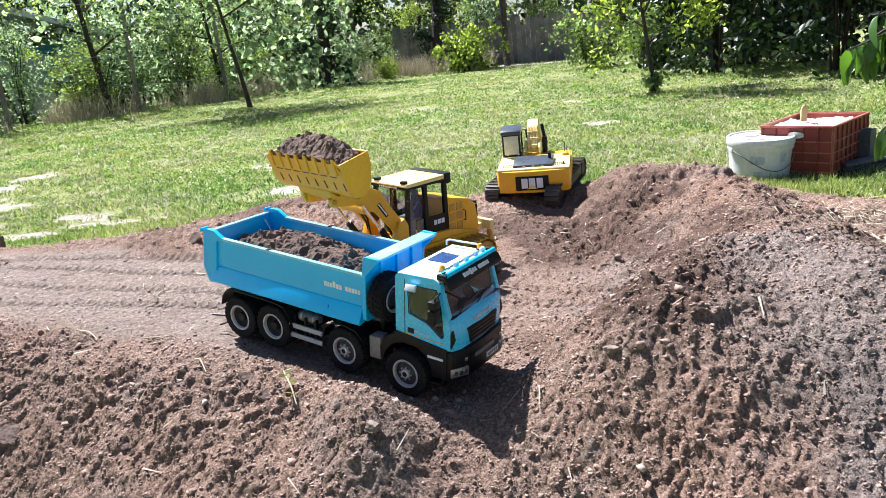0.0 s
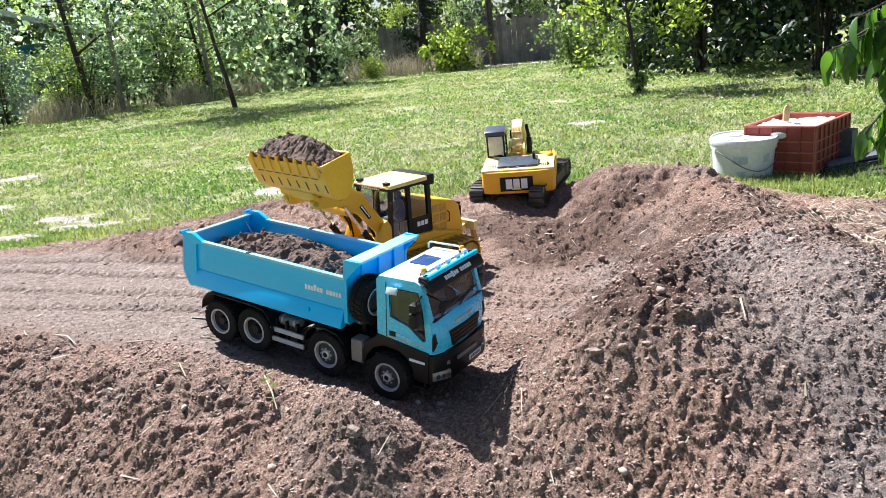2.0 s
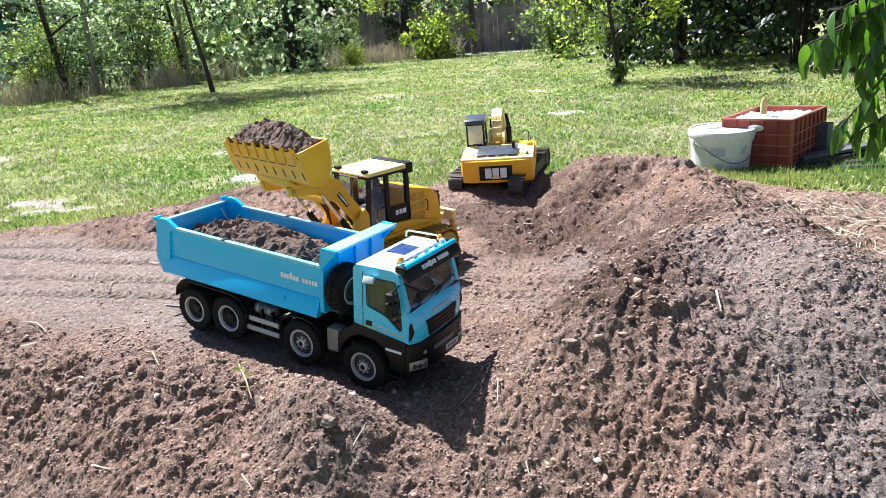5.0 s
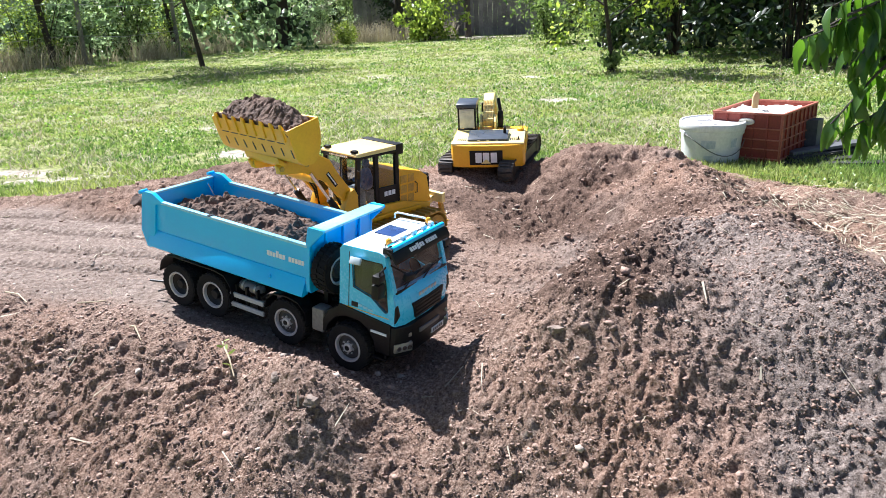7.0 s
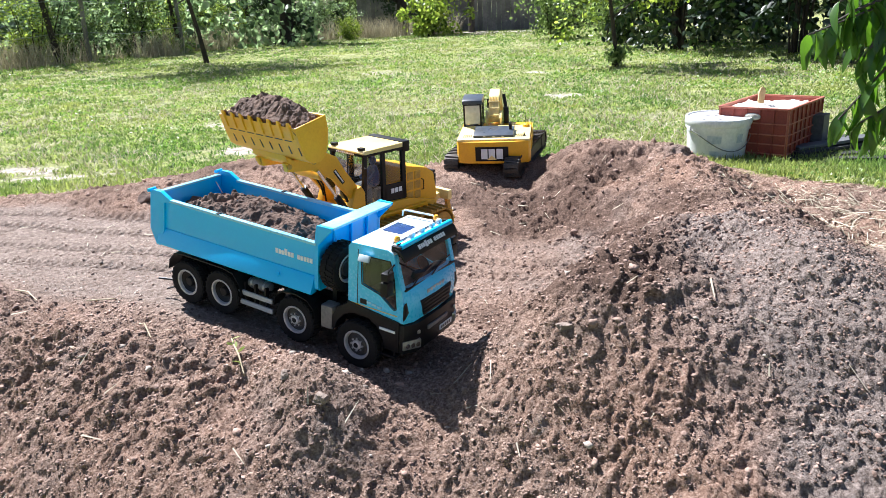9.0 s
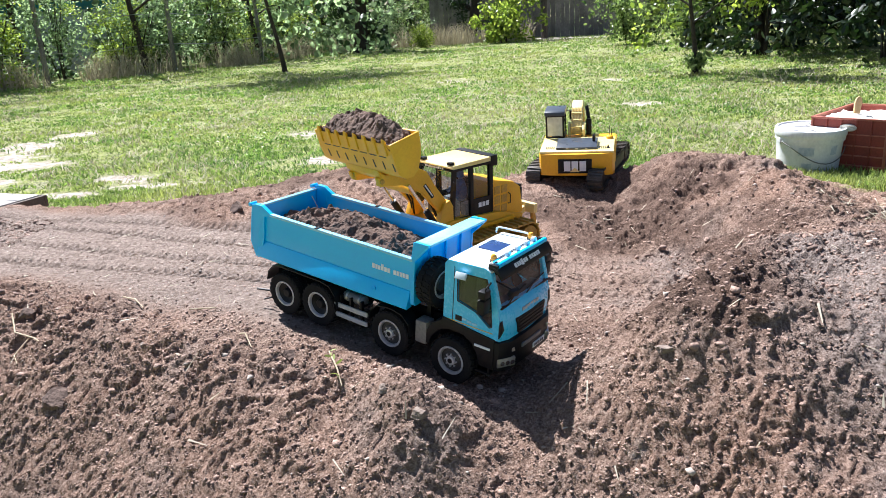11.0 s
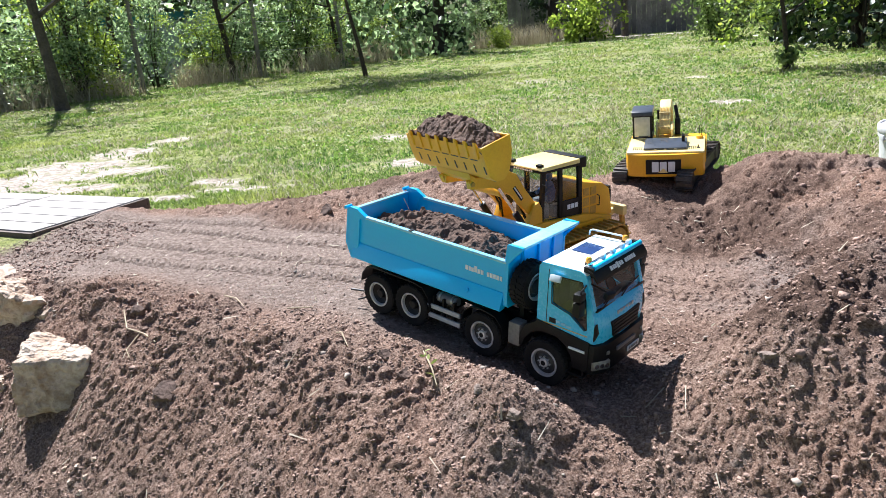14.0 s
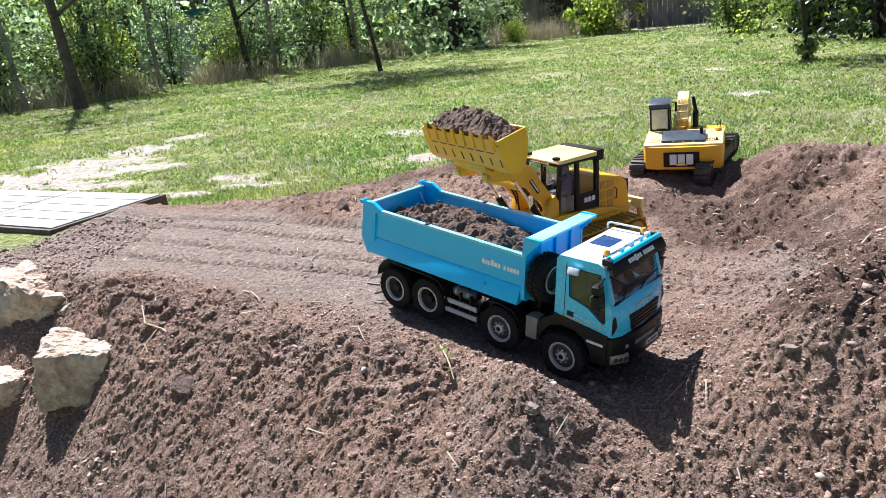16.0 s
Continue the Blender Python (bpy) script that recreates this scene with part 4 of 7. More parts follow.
    bumper = add("bumper", many(
        prism([(0.0700, -0.0815), (0.0820, -0.0800), (0.0930, -0.0600), (0.0945, 0.0), (0.0930, 0.0600), (0.0820, 0.0800), (0.0700, 0.0815), (0.0650, 0.0)], 0.0420, 0.0920, "z", 0.0020)), BLACK)
    part("bumper_step", box(0.0930, 0.0965, -0.030, 0.030, 0.0700, 0.0770, 0.001), GREY, bumper)
    part("skid_plate", prism([(0.0700, 0.0430), (0.0900, 0.0430), (0.0760, 0.0300), (0.0700, 0.0300)], -0.050, 0.050), BLACK, bumper)
    for s in (-1, 1):
        part("headlight", moved(box(-0.0035, 0.0035, -0.0160, 0.0160, -0.0075, 0.0075, 0.0015), pose(0.0875, s * 0.0660, 0.0570, 0, 0, s * 29)), STEEL, bumper, "bright headlight cluster")
        for k in (-0.009, 0.0, 0.009):
            part("headlight_reflector", moved(lathe([(0.001, 0.0), (0.0034, 0.0008), (0.0038, 0.0020), (0.0034, 0.0020)], 14, "x"), pose(0.0895, s * 0.0660, 0.0570, 0, 0, s * 29) @ pose(0.0010, k, 0)), CHROME, bumper)
        part("marker_light", moved(box(-0.002, 0.002, -0.0130, 0.0130, -0.0030, 0.0030, 0.001), pose(0.0880, s * 0.0640, 0.0760, 0, 0, s * 29)), STEEL, bumper, "slim marker light")
    plate = add("number_plate", box(0.0940, 0.0958, 0.008, 0.046, 0.0520, 0.0610, 0.0004), WHITE, "white number plate with dark bars")
    part("plate_bars", many(*[box(0.0956, 0.0963, 0.0115 + i * 0.0062, 0.0115 + i * 0.0062 + 0.0040, 0.0540, 0.0590) for i in range(5)]), GREY, plate)
    # front wheel arches and steps
    for s in (-1, 1):
        arch = [(-0.0560, 0.0480), (-0.0540, 0.0700), (-0.0440, 0.0880), (-0.0240, 0.1010), (-0.0235, 0.1060), (0.0740, 0.0960), (0.0740, 0.0440), (0.0480, 0.0440), (0.0440, 0.0620), (0.0330, 0.0780), (0.0170, 0.0870), (-0.0100, 0.0880), (-0.0300, 0.0800), (-0.0440, 0.0640), (-0.0490, 0.0480)]
        add("wheel_arch", prism(arch, s * 0.0560, s * 0.0830, "y", 0.0008), BLACK)
        add("step_trim", box(0.0390, 0.0680, s * 0.0835 - 0.0008, s * 0.0835 + 0.0008, 0.0760, 0.0800, 0.0004), WHITE, "white step trim")
        add("cab_step", many(box(0.040, 0.068, s * 0.074 - 0.009, s * 0.074 + 0.009, 0.0310, 0.0350, 0.001), box(0.041, 0.044, s * 0.078 - 0.002, s * 0.078 + 0.002, 0.033, 0.050), box(0.064, 0.067, s * 0.078 - 0.002, s * 0.078 + 0.002, 0.033, 0.050)), BLACK)
    return truck


build_truck()


def soil_heap(name, nx_, ny_, x0, x1, y0, y1, top, floor_z, mat, seed, foot=None):
    """A loose heap over a rectangle: top(x, y) gives its smooth surface, foot the reach in x of its underside."""
    xs, ys = np.linspace(x0, x1, nx_), np.linspace(y0, y1, ny_)
    X, Y = np.meshgrid(xs, ys)
    WX, WY = X + seed + 0.005 * grain(X, Y, 0.012, seed + 4), Y + 0.005 * grain(X, Y, 0.012, seed + 5)
    Z = top(X, Y) + 0.50 * crumbs(WX, WY, 0.026, seed) + 0.6 * crumbs(WX, WY, 0.013, seed + 1) - 0.007 * np.abs(grain(WX, WY, 0.034, seed + 2)) - 0.006 * np.abs(grain(WX, WY, 0.017, seed + 3)) + 0.003 * grain(X, Y, 0.007, seed + 6)
    top_v = np.stack([X, Y, Z], -1).reshape(-1, 3)
    base = top_v.copy()
    base[:, 2] = floor_z
    if foot:
        base[:, 0] = foot[0] + (base[:, 0] - x0) / (x1 - x0) * (foot[1] - foot[0])
    q = (np.arange(ny_ - 1)[:, None] * nx_ + np.arange(nx_ - 1)[None, :]).ravel()
    n = nx_ * ny_
    ring = np.concatenate([np.arange(nx_), np.arange(1, ny_) * nx_ + nx_ - 1, (ny_ - 1) * nx_ + np.arange(nx_ - 2, -1, -1), np.arange(ny_ - 2, 0, -1) * nx_])
    nxt = np.roll(ring, -1)
    faces = np.concatenate([np.stack([q, q + 1, q + nx_ + 1, q + nx_], 1), np.stack([q, q + nx_, q + nx_ + 1, q + 1], 1) + n, np.stack([ring + n, nxt + n, nxt, ring], 1)])
    me = raw_mesh(name, np.concatenate([top_v, base]), faces, mat)
    me.polygons.foreach_set("use_smooth", [mat is not LOAD] * len(me.polygons))
    return me


load = new("soil_load", soil_heap("soil_load", 150, 64, -0.450, -0.086, -0.0770, 0.0770,
    lambda x, y: 0.152 + 0.038 * hill(x, y, -0.30, 0.010, 0.11, 0.065) + 0.026 * hill(x, y, -0.17, -0.015, 0.07, 0.05) + 0.020 * hill(x, y, -0.38, -0.03, 0.05, 0.05) - 0.012 * hill(x, y, -0.11, 0.05, 0.05, 0.05), 0.1104, LOAD, 5))
load.matrix_world = TRUCK
tagged(load, "heap of dark brown soil lying in the blue tipper bed", "soil")


# ---- track loader ----
LOADER = pose(-0.0579, 1.8383, 0.1368, -3.45, -0.44, 228.45)


def track_path(x0, x1, r, z0, count):
    """Places and turns of shoes along a flattened loop."""
    run, out = x1 - x0, []
    total = 2 * run + 2 * math.pi * r
    for i in range(count):
        d = total * i / count
        if d < run:
            out.append((x0 + d, z0 + 2 * r, 0.0))
        elif d < run + math.pi * r:
            a = (d - run) / r
            out.append((x1 + r * math.sin(a), z0 + r + r * math.cos(a), math.degrees(a)))
        elif d < 2 * run + math.pi * r:
            out.append((x1 - (d - run - math.pi * r), z0, 180.0))
        else:
            a = (d - 2 * run - math.pi * r) / r
            out.append((x0 - r * math.sin(a), z0 + r - r * math.cos(a), 180 + math.degrees(a)))
    return out


def build_track(owner, y0, y1, x0, x1, r, count, mat, frame_mat):
    track = part("track", many(
        prism([(x0 - 0.01, 0.012), (x1 + 0.01, 0.012), (x1 + 0.005, 2 * r - 0.022), (x0 - 0.005, 2 * r - 0.022)], y0 + 0.006, y1 - 0.006, "y", 0.003),
        *[rod((x, y0 + 0.003, r), (x, y1 - 0.003, r), r - 0.004, 28, bevel=0.001) for x in (x0, x1)]), frame_mat, owner)
    pitch = (2 * (x1 - x0) + 2 * math.pi * r) / count
    shoe = mesh_of("track_shoe", many(box(-pitch * 0.46, pitch * 0.46, y0, y1, -0.0022, 0.0012, 0.0004), box(pitch * 0.22, pitch * 0.40, y0, y1, 0.0010, 0.0058)), mat)
    for x, z, a in track_path(x0, x1, r, 0.0040, count):
        part("track_shoe", shoe, None, track, m=pose(x, 0, z, 0, a, 0))
    n = 5
    for i in range(n):
        x = x0 + (x1 - x0) * (i + 0.5) / n
        part("roller", rod((x, y0 + 0.004, 0.015), (x, y1 - 0.004, 0.015), 0.010, 16), frame_mat, track)
    for x in (x0 + (x1 - x0) * 0.35, x0 + (x1 - x0) * 0.62):
        part("carrier_roller", rod((x, y0 + 0.004, 2 * r - 0.012), (x, y1 + 0.001, 2 * r - 0.012), 0.0065, 16), frame_mat, track)
    return track


def build_loader():
    ld = thing("track_loader", LOADER, "yellow model track loader with a full bucket raised beside the truck", "loader")
    add = lambda name, bm, mat, label="", parent=ld: part(name, bm, mat, parent, label)  # noqa: E731
    for s in (-1, 1):
        build_track(ld, min(s * 0.068, s * 0.113), max(s * 0.068, s * 0.113), -0.135, 0.125, 0.036, 40, DUSTY, DUSTY)
        add("fender", prism([(-0.12, 0.082), (0.10, 0.086), (0.10, 0.094), (-0.12, 0.090)], s * 0.055, s * 0.074, "y", 0.001), YELLOW)
    # hull, engine hood and its louvres
    add("hull", prism([(-0.160, 0.040), (0.120, 0.040), (0.135, 0.075), (0.115, 0.112), (0.075, 0.118), (-0.070, 0.108), (-0.165, 0.085)], -0.064, 0.064, "y", 0.003), YELLOW)
    hood = add("engine_hood", prism([(-0.058, 0.100), (-0.052, 0.182), (-0.070, 0.184), (-0.138, 0.168), (-0.162, 0.152), (-0.176, 0.085), (-0.140, 0.080)], -0.056, 0.056, "y", 0.005), YELLOW)
    for s in (-1, 1):
        for i in range(2):
            for j in range(3):
                part("louvre", box(-0.088 - i * 0.0250, -0.068 - i * 0.0250, s * 0.0565 - 0.0008, s * 0.0565 + 0.0008, 0.100 + j * 0.024, 0.119 + j * 0.024, 0.0006), DUSTY, hood, "dark louvre")
        part("grab_handle", tube([(-0.118, s * 0.056, 0.118), (-0.118, s * 0.063, 0.120), (-0.118, s * 0.063, 0.142), (-0.118, s * 0.056, 0.144)], 0.0013, 8), BLACK, hood)
    part("radiator_grille", box(-0.1765, -0.1700, -0.050, 0.050, 0.090, 0.146, 0.002), BLACK, hood)
    # ripper at the back
    rip = add("ripper", many(box(-0.215, -0.200, -0.070, 0.070, 0.075, 0.100, 0.004), *[prism([(-0.165, 0.080), (-0.205, 0.092), (-0.205, 0.076), (-0.165, 0.060)], y - 0.006, y + 0.006, "y", 0.002) for y in (-0.035, 0.035)]), CREAM, "yellow ripper beam with sunlight put into the paint")
    for y in (-0.058, 0.0, 0.058):
        part("ripper_tooth", prism([(-0.212, 0.085), (-0.202, 0.085), (-0.208, 0.050), (-0.222, 0.032), (-0.220, 0.052)], y - 0.0045, y + 0.0045, "y", 0.001), DUSTY, rip)
    # cab
    cab = add("cab", many(
        panel([(-0.0640, 0.103), (-0.0640, 0.150), (0.0050, 0.152), (0.0050, 0.103)], [], 0.0565, 0.0535), panel([(-0.0640, 0.103), (-0.0640, 0.150), (0.0050, 0.152), (0.0050, 0.103)], [], -0.0565, -0.0535),
        box(-0.0640, 0.0640, -0.0535, 0.0535, 0.104, 0.110), box(-0.0640, -0.0600, -0.0535, 0.0535, 0.108, 0.158)), BLACK)
    for s in (-1, 1):
        for nm, a, b, w in (("front_post", (0.0680, 0.110), (0.0600, 0.232), 0.0054), ("middle_post", (0.0050, 0.110), (0.0080, 0.232), 0.0056), ("rear_post", (-0.0600, 0.110), (-0.0560, 0.232), 0.0062)):
            part(nm, prism([(a[0] - w, a[1]), (a[0] + w, a[1]), (b[0] + w, b[1]), (b[0] - w, b[1])], s * 0.0490, s * 0.0565, "y", 0.001), BLACK, cab)
        part("door_sill", box(0.0050, 0.0680, s * 0.0530 - 0.002, s * 0.0530 + 0.002, 0.108, 0.116), BLACK, cab)
        part("door_pane", panel([(0.0085, 0.116), (0.0635, 0.116), (0.0560, 0.228), (0.0115, 0.228)], [], s * 0.0530, s * 0.0522), GLASS, cab, "clear door pane")
        part("rear_pane", panel([(-0.0560, 0.152), (0.0015, 0.153), (0.0045, 0.228), (-0.0520, 0.228)], [], s * 0.0530, s * 0.0522), GLASS, cab, "clear side pane")
        part("sign_bars", many(*[box(-0.0490 + i * 0.0125, -0.0395 + i * 0.0125, s * 0.0570 - 0.0005, s * 0.0570 + 0.0005, 0.1290, 0.1400) for i in range(3)]), WHITE, cab, "white badge bars")
    part("front_pane", panel([(-0.0490, 0.150), (0.0490, 0.150), (0.0490, 0.228), (-0.0490, 0.228)], [], 0.0635, 0.0642, "x"), GLASS, cab, "clear front pane")
    part("front_rail", many(rod((0.066, -0.052, 0.176), (0.066, 0.052, 0.176), 0.0012, 8), rod((0.066, 0.0, 0.150), (0.064, 0.0, 0.23), 0.0014, 8)), BLACK, cab)
    roof = part("cab_roof", prism([(-0.0560, 0.2310), (0.0690, 0.2310), (0.0700, 0.2360), (0.0660, 0.2400), (-0.0560, 0.2420)], -0.0580, 0.0580, "y", 0.0016), CREAM, cab, "cream yellow roof with sunlight put into the paint")
    part("roof_rear_box", box(-0.0760, -0.0520, -0.0585, 0.0585, 0.2190, 0.2440, 0.002), BLACK, cab, "black box at the back of the roof")
    part("roof_edge", many(box(0.0660, 0.0700, -0.0585, 0.0585, 0.2270, 0.2330, 0.001), *[box(-0.056, 0.066, s * 0.0575 - 0.001, s * 0.0575 + 0.001, 0.2265, 0.2320) for s in (-1, 1)]), BLACK, cab)
    part("roof_lettering_bars", many(*[box(0.0700, 0.0706, -0.030 + i * 0.0068, -0.030 + i * 0.0068 + 0.0046, 0.2285, 0.2318) for i in range(9)]), WHITE, cab)
    part("operator_seat", many(box(-0.030, 0.000, -0.018, 0.018, 0.110, 0.134, 0.004), box(-0.038, -0.028, -0.018, 0.018, 0.120, 0.190, 0.005)), BLACK, cab)
    part("control_console", many(box(0.026, 0.058, -0.040, 0.040, 0.110, 0.150, 0.006), box(-0.028, 0.015, -0.044, -0.026, 0.110, 0.142, 0.004), box(-0.028, 0.015, 0.026, 0.044, 0.110, 0.142, 0.004)), GREY, cab)
    # front tower that carries the arms
    for s in (-1, 1):
        add("arm_tower", prism([(0.066, 0.090), (0.115, 0.080), (0.110, 0.120), (0.095, 0.160), (0.078, 0.166), (0.068, 0.150)], s * 0.040, s * 0.058, "y", 0.002), YELLOW)
        arm = add("lift_arm", prism([(0.0700, 0.1500), (0.0820, 0.1360), (0.1040, 0.1420), (0.1500, 0.1930), (0.2050, 0.2230), (0.2640, 0.2300), (0.2720, 0.2480), (0.2300, 0.2560), (0.1700, 0.2560), (0.1380, 0.2400), (0.1150, 0.2050)], s * 0.0390, s * 0.0500, "y", 0.0016), YELLOW)
        part("arm_label", prism([(0.1190, 0.1820), (0.1260, 0.1780), (0.1500, 0.2100), (0.1430, 0.2150)], s * 0.0500, s * 0.0508), BLACK, arm, "dark name strip with pale bars")
        part("arm_label_bars", prism([(0.1225, 0.1840), (0.1250, 0.1825), (0.1470, 0.2110), (0.1443, 0.2125)], s * 0.0507, s * 0.0512), WHITE, arm)
        for x, z in ((0.080, 0.148), (0.262, 0.241), (0.200, 0.2400)):
            part("pivot_pin", rod((x, s * 0.0370, z), (x, s * 0.0535, z), 0.0052, 16, bevel=0.0008), DUSTY, arm)
        cyl = add("lift_cylinder", rod((0.1050, s * 0.0560, 0.0950), (0.1480, s * 0.0555, 0.1560), 0.0075, 14, bevel=0.001), BLACK, "black hydraulic cylinder")
        part("piston_rod", rod((0.1480, s * 0.0555, 0.1560), (0.1950, s * 0.0545, 0.2220), 0.0034, 12), CHROME, cyl, "bright piston rod")
        for k, bend in ((0.0, 0.014), (0.006, 0.020)):
            add("hydraulic_hose", tube([(0.098, s * (0.046 - k), 0.118), (0.112, s * (0.036 - k), 0.140 + bend), (0.128, s * (0.035 - k), 0.172 + bend * 0.5), (0.158, s * (0.036 - k), 0.198)], 0.0022, 8), BLACK, "black rubber hydraulic hose")
        part("roof_lamp", softened(box(0.0560, 0.0680, s * 0.0440 - 0.0070, s * 0.0440 + 0.0070, 0.2400, 0.2460), 0.0010), BLACK, cab, "small black work lamp")
        part("mirror", many(rod((0.0660, s * 0.0560, 0.205), (0.0740, s * 0.0660, 0.203), 0.0010, 6), box(0.0720, 0.0745, s * 0.0670 - 0.0045, s * 0.0670 + 0.0045, 0.188, 0.206, 0.0008)), BLACK, cab)
        add("step_plate", box(0.010, 0.062, s * 0.0640 - 0.0080, s * 0.0640 + 0.0080, 0.0985, 0.1010, 0.0006), DARKSTEEL, "dark step plate beside the cab")
    part("hood_edge", box(-0.1690, -0.1600, -0.0545, 0.0545, 0.1490, 0.1560, 0.0014), BLACK, hood, "black rear edge of the hood")
    add("cross_tube", rod((0.170, -0.040, 0.205), (0.170, 0.040, 0.205), 0.012, 18), YELLOW)
    add("front_plate", prism([(0.115, 0.050), (0.150, 0.055), (0.150, 0.100), (0.120, 0.120)], -0.060, 0.060, "y", 0.003), YELLOW)
    tilt = add("tilt_cylinder", rod((0.110, 0.0, 0.165), (0.160, 0.0, 0.212), 0.0085, 14, bevel=0.001), BLACK, "black hydraulic cylinder")
    part("piston_rod", rod((0.160, 0.0, 0.212), (0.205, 0.0, 0.262), 0.0036, 12), CHROME, tilt)
    add("tilt_link", prism([(0.195, 0.275), (0.212, 0.272), (0.225, 0.235), (0.214, 0.226), (0.200, 0.245)], -0.012, 0.012, "y", 0.002), YELLOW)
    # bucket
    wb = 0.1200
    outer = [(0.2985, 0.3310), (0.2860, 0.2920), (0.2760, 0.2690), (0.2600, 0.2590), (0.2400, 0.2600), (0.2270, 0.2720), (0.2205, 0.2950), (0.2190, 0.3200), (0.2240, 0.3480)]
    inner = [(0.2950, 0.3300), (0.2825, 0.2930), (0.2735, 0.2720), (0.2590, 0.2625), (0.2410, 0.2635), (0.2300, 0.2740), (0.2240, 0.2960), (0.2225, 0.3200), (0.2270, 0.3470)]
    bucket = add("bucket", prism(outer + inner[::-1], -wb, wb, "y"), YELLOW)
    for s in (-1, 1):
        part("bucket_side", prism(outer, s * wb, s * (wb + 0.0030), "y", 0.0006), YELLOW, bucket)
        part("bucket_bracket", prism([(0.2250, 0.2760), (0.2420, 0.2600), (0.2660, 0.2480), (0.2640, 0.2300), (0.2440, 0.2280), (0.2100, 0.2600), (0.2150, 0.2900)], s * 0.0340, s * 0.0385, "y", 0.0010), YELLOW, bucket)
    part("heel_plate", prism([(0.2620, 0.2580), (0.2740, 0.2670), (0.2700, 0.2540), (0.2580, 0.2440), (0.2460, 0.2480)], -0.055, 0.055, "y", 0.0010), YELLOW, bucket)
    for i in range(8):
        y = -0.105 + i * 0.030
        part("bucket_tooth", moved(many(prism([(-0.022, -0.0035), (-0.022, 0.0035), (0.006, 0.0030), (0.012, 0.0), (0.006, -0.0025)], -0.0042, 0.0042, "y", 0.0006)), pose(0.2975, y, 0.3290, 0, -72, 0)), YELLOW, bucket)
        part("wear_slot", moved(box(-0.0090, 0.0090, -0.0016, 0.0016, -0.0006, 0.0006, 0.0003), pose(0.2828, y + 0.010, 0.2840, 0, -68, 0)), DARKSTEEL, bucket, "dark wear slot")
        if i < 7:
            part("wear_strip", moved(box(-0.0010, 0.0010, -0.0110, 0.0110, -0.0005, 0.0005), pose(0.2895, y + 0.015, 0.3030, 0, -72, 0)), DARKSTEEL, bucket)
    return ld


build_loader()
heap_in_bucket = new("bucket_soil", soil_heap("bucket_soil", 76, 160, 0.2255, 0.2970, -0.1195, 0.1195,
    lambda x, y: 0.334 + 0.044 * hill(x, y, 0.256, -0.005, 0.030, 0.130) + 0.008 * hill(x, y, 0.262, 0.06, 0.02, 0.03) - 0.010 * S((np.abs(y) - 0.095) / 0.03), 0.2830, LOAD, 17, (0.2320, 0.2720)))
heap_in_bucket.matrix_world = LOADER
tagged(heap_in_bucket, "dark moist soil heaped in the yellow loader bucket", "soil")
figure = new("toy_figure", mesh_of("toy_figure", many(lathe([(0.006, 0.136), (0.014, 0.142), (0.0155, 0.165), (0.010, 0.184), (0.005, 0.188)], 16), lathe([(0.003, 0.187), (0.0085, 0.194), (0.0085, 0.203), (0.004, 0.210)], 16), rod((0.0, 0.012, 0.176), (0.026, 0.016, 0.160), 0.0045, 8), rod((0.0, -0.012, 0.176), (0.026, -0.016, 0.160), 0.0045, 8)), CLOTH))
figure.matrix_world = LOADER @ pose(-0.012, 0, 0)
tagged(figure, "plain blue toy figure sitting in the loader cab", "toy figure")


# ---- excavator ----
# opaque pale pane: dusty plastic with the brightness behind it painted in
HAZED = material("hazed_window_painted_bright", (0.42, 0.46, 0.40), (0.60, 0.63, 0.57), 0.25, scale=30, bump=0.02, coat=0.4)
HOOD = material("dark_blue_grey_hood", (0.035, 0.045, 0.060), (0.06, 0.072, 0.09), 0.3, scale=20, bump=0.05, depth=0.0004)
EXCAVATOR = pose(0.3080, 2.645, 0.1500, 0, -6.0, 81)


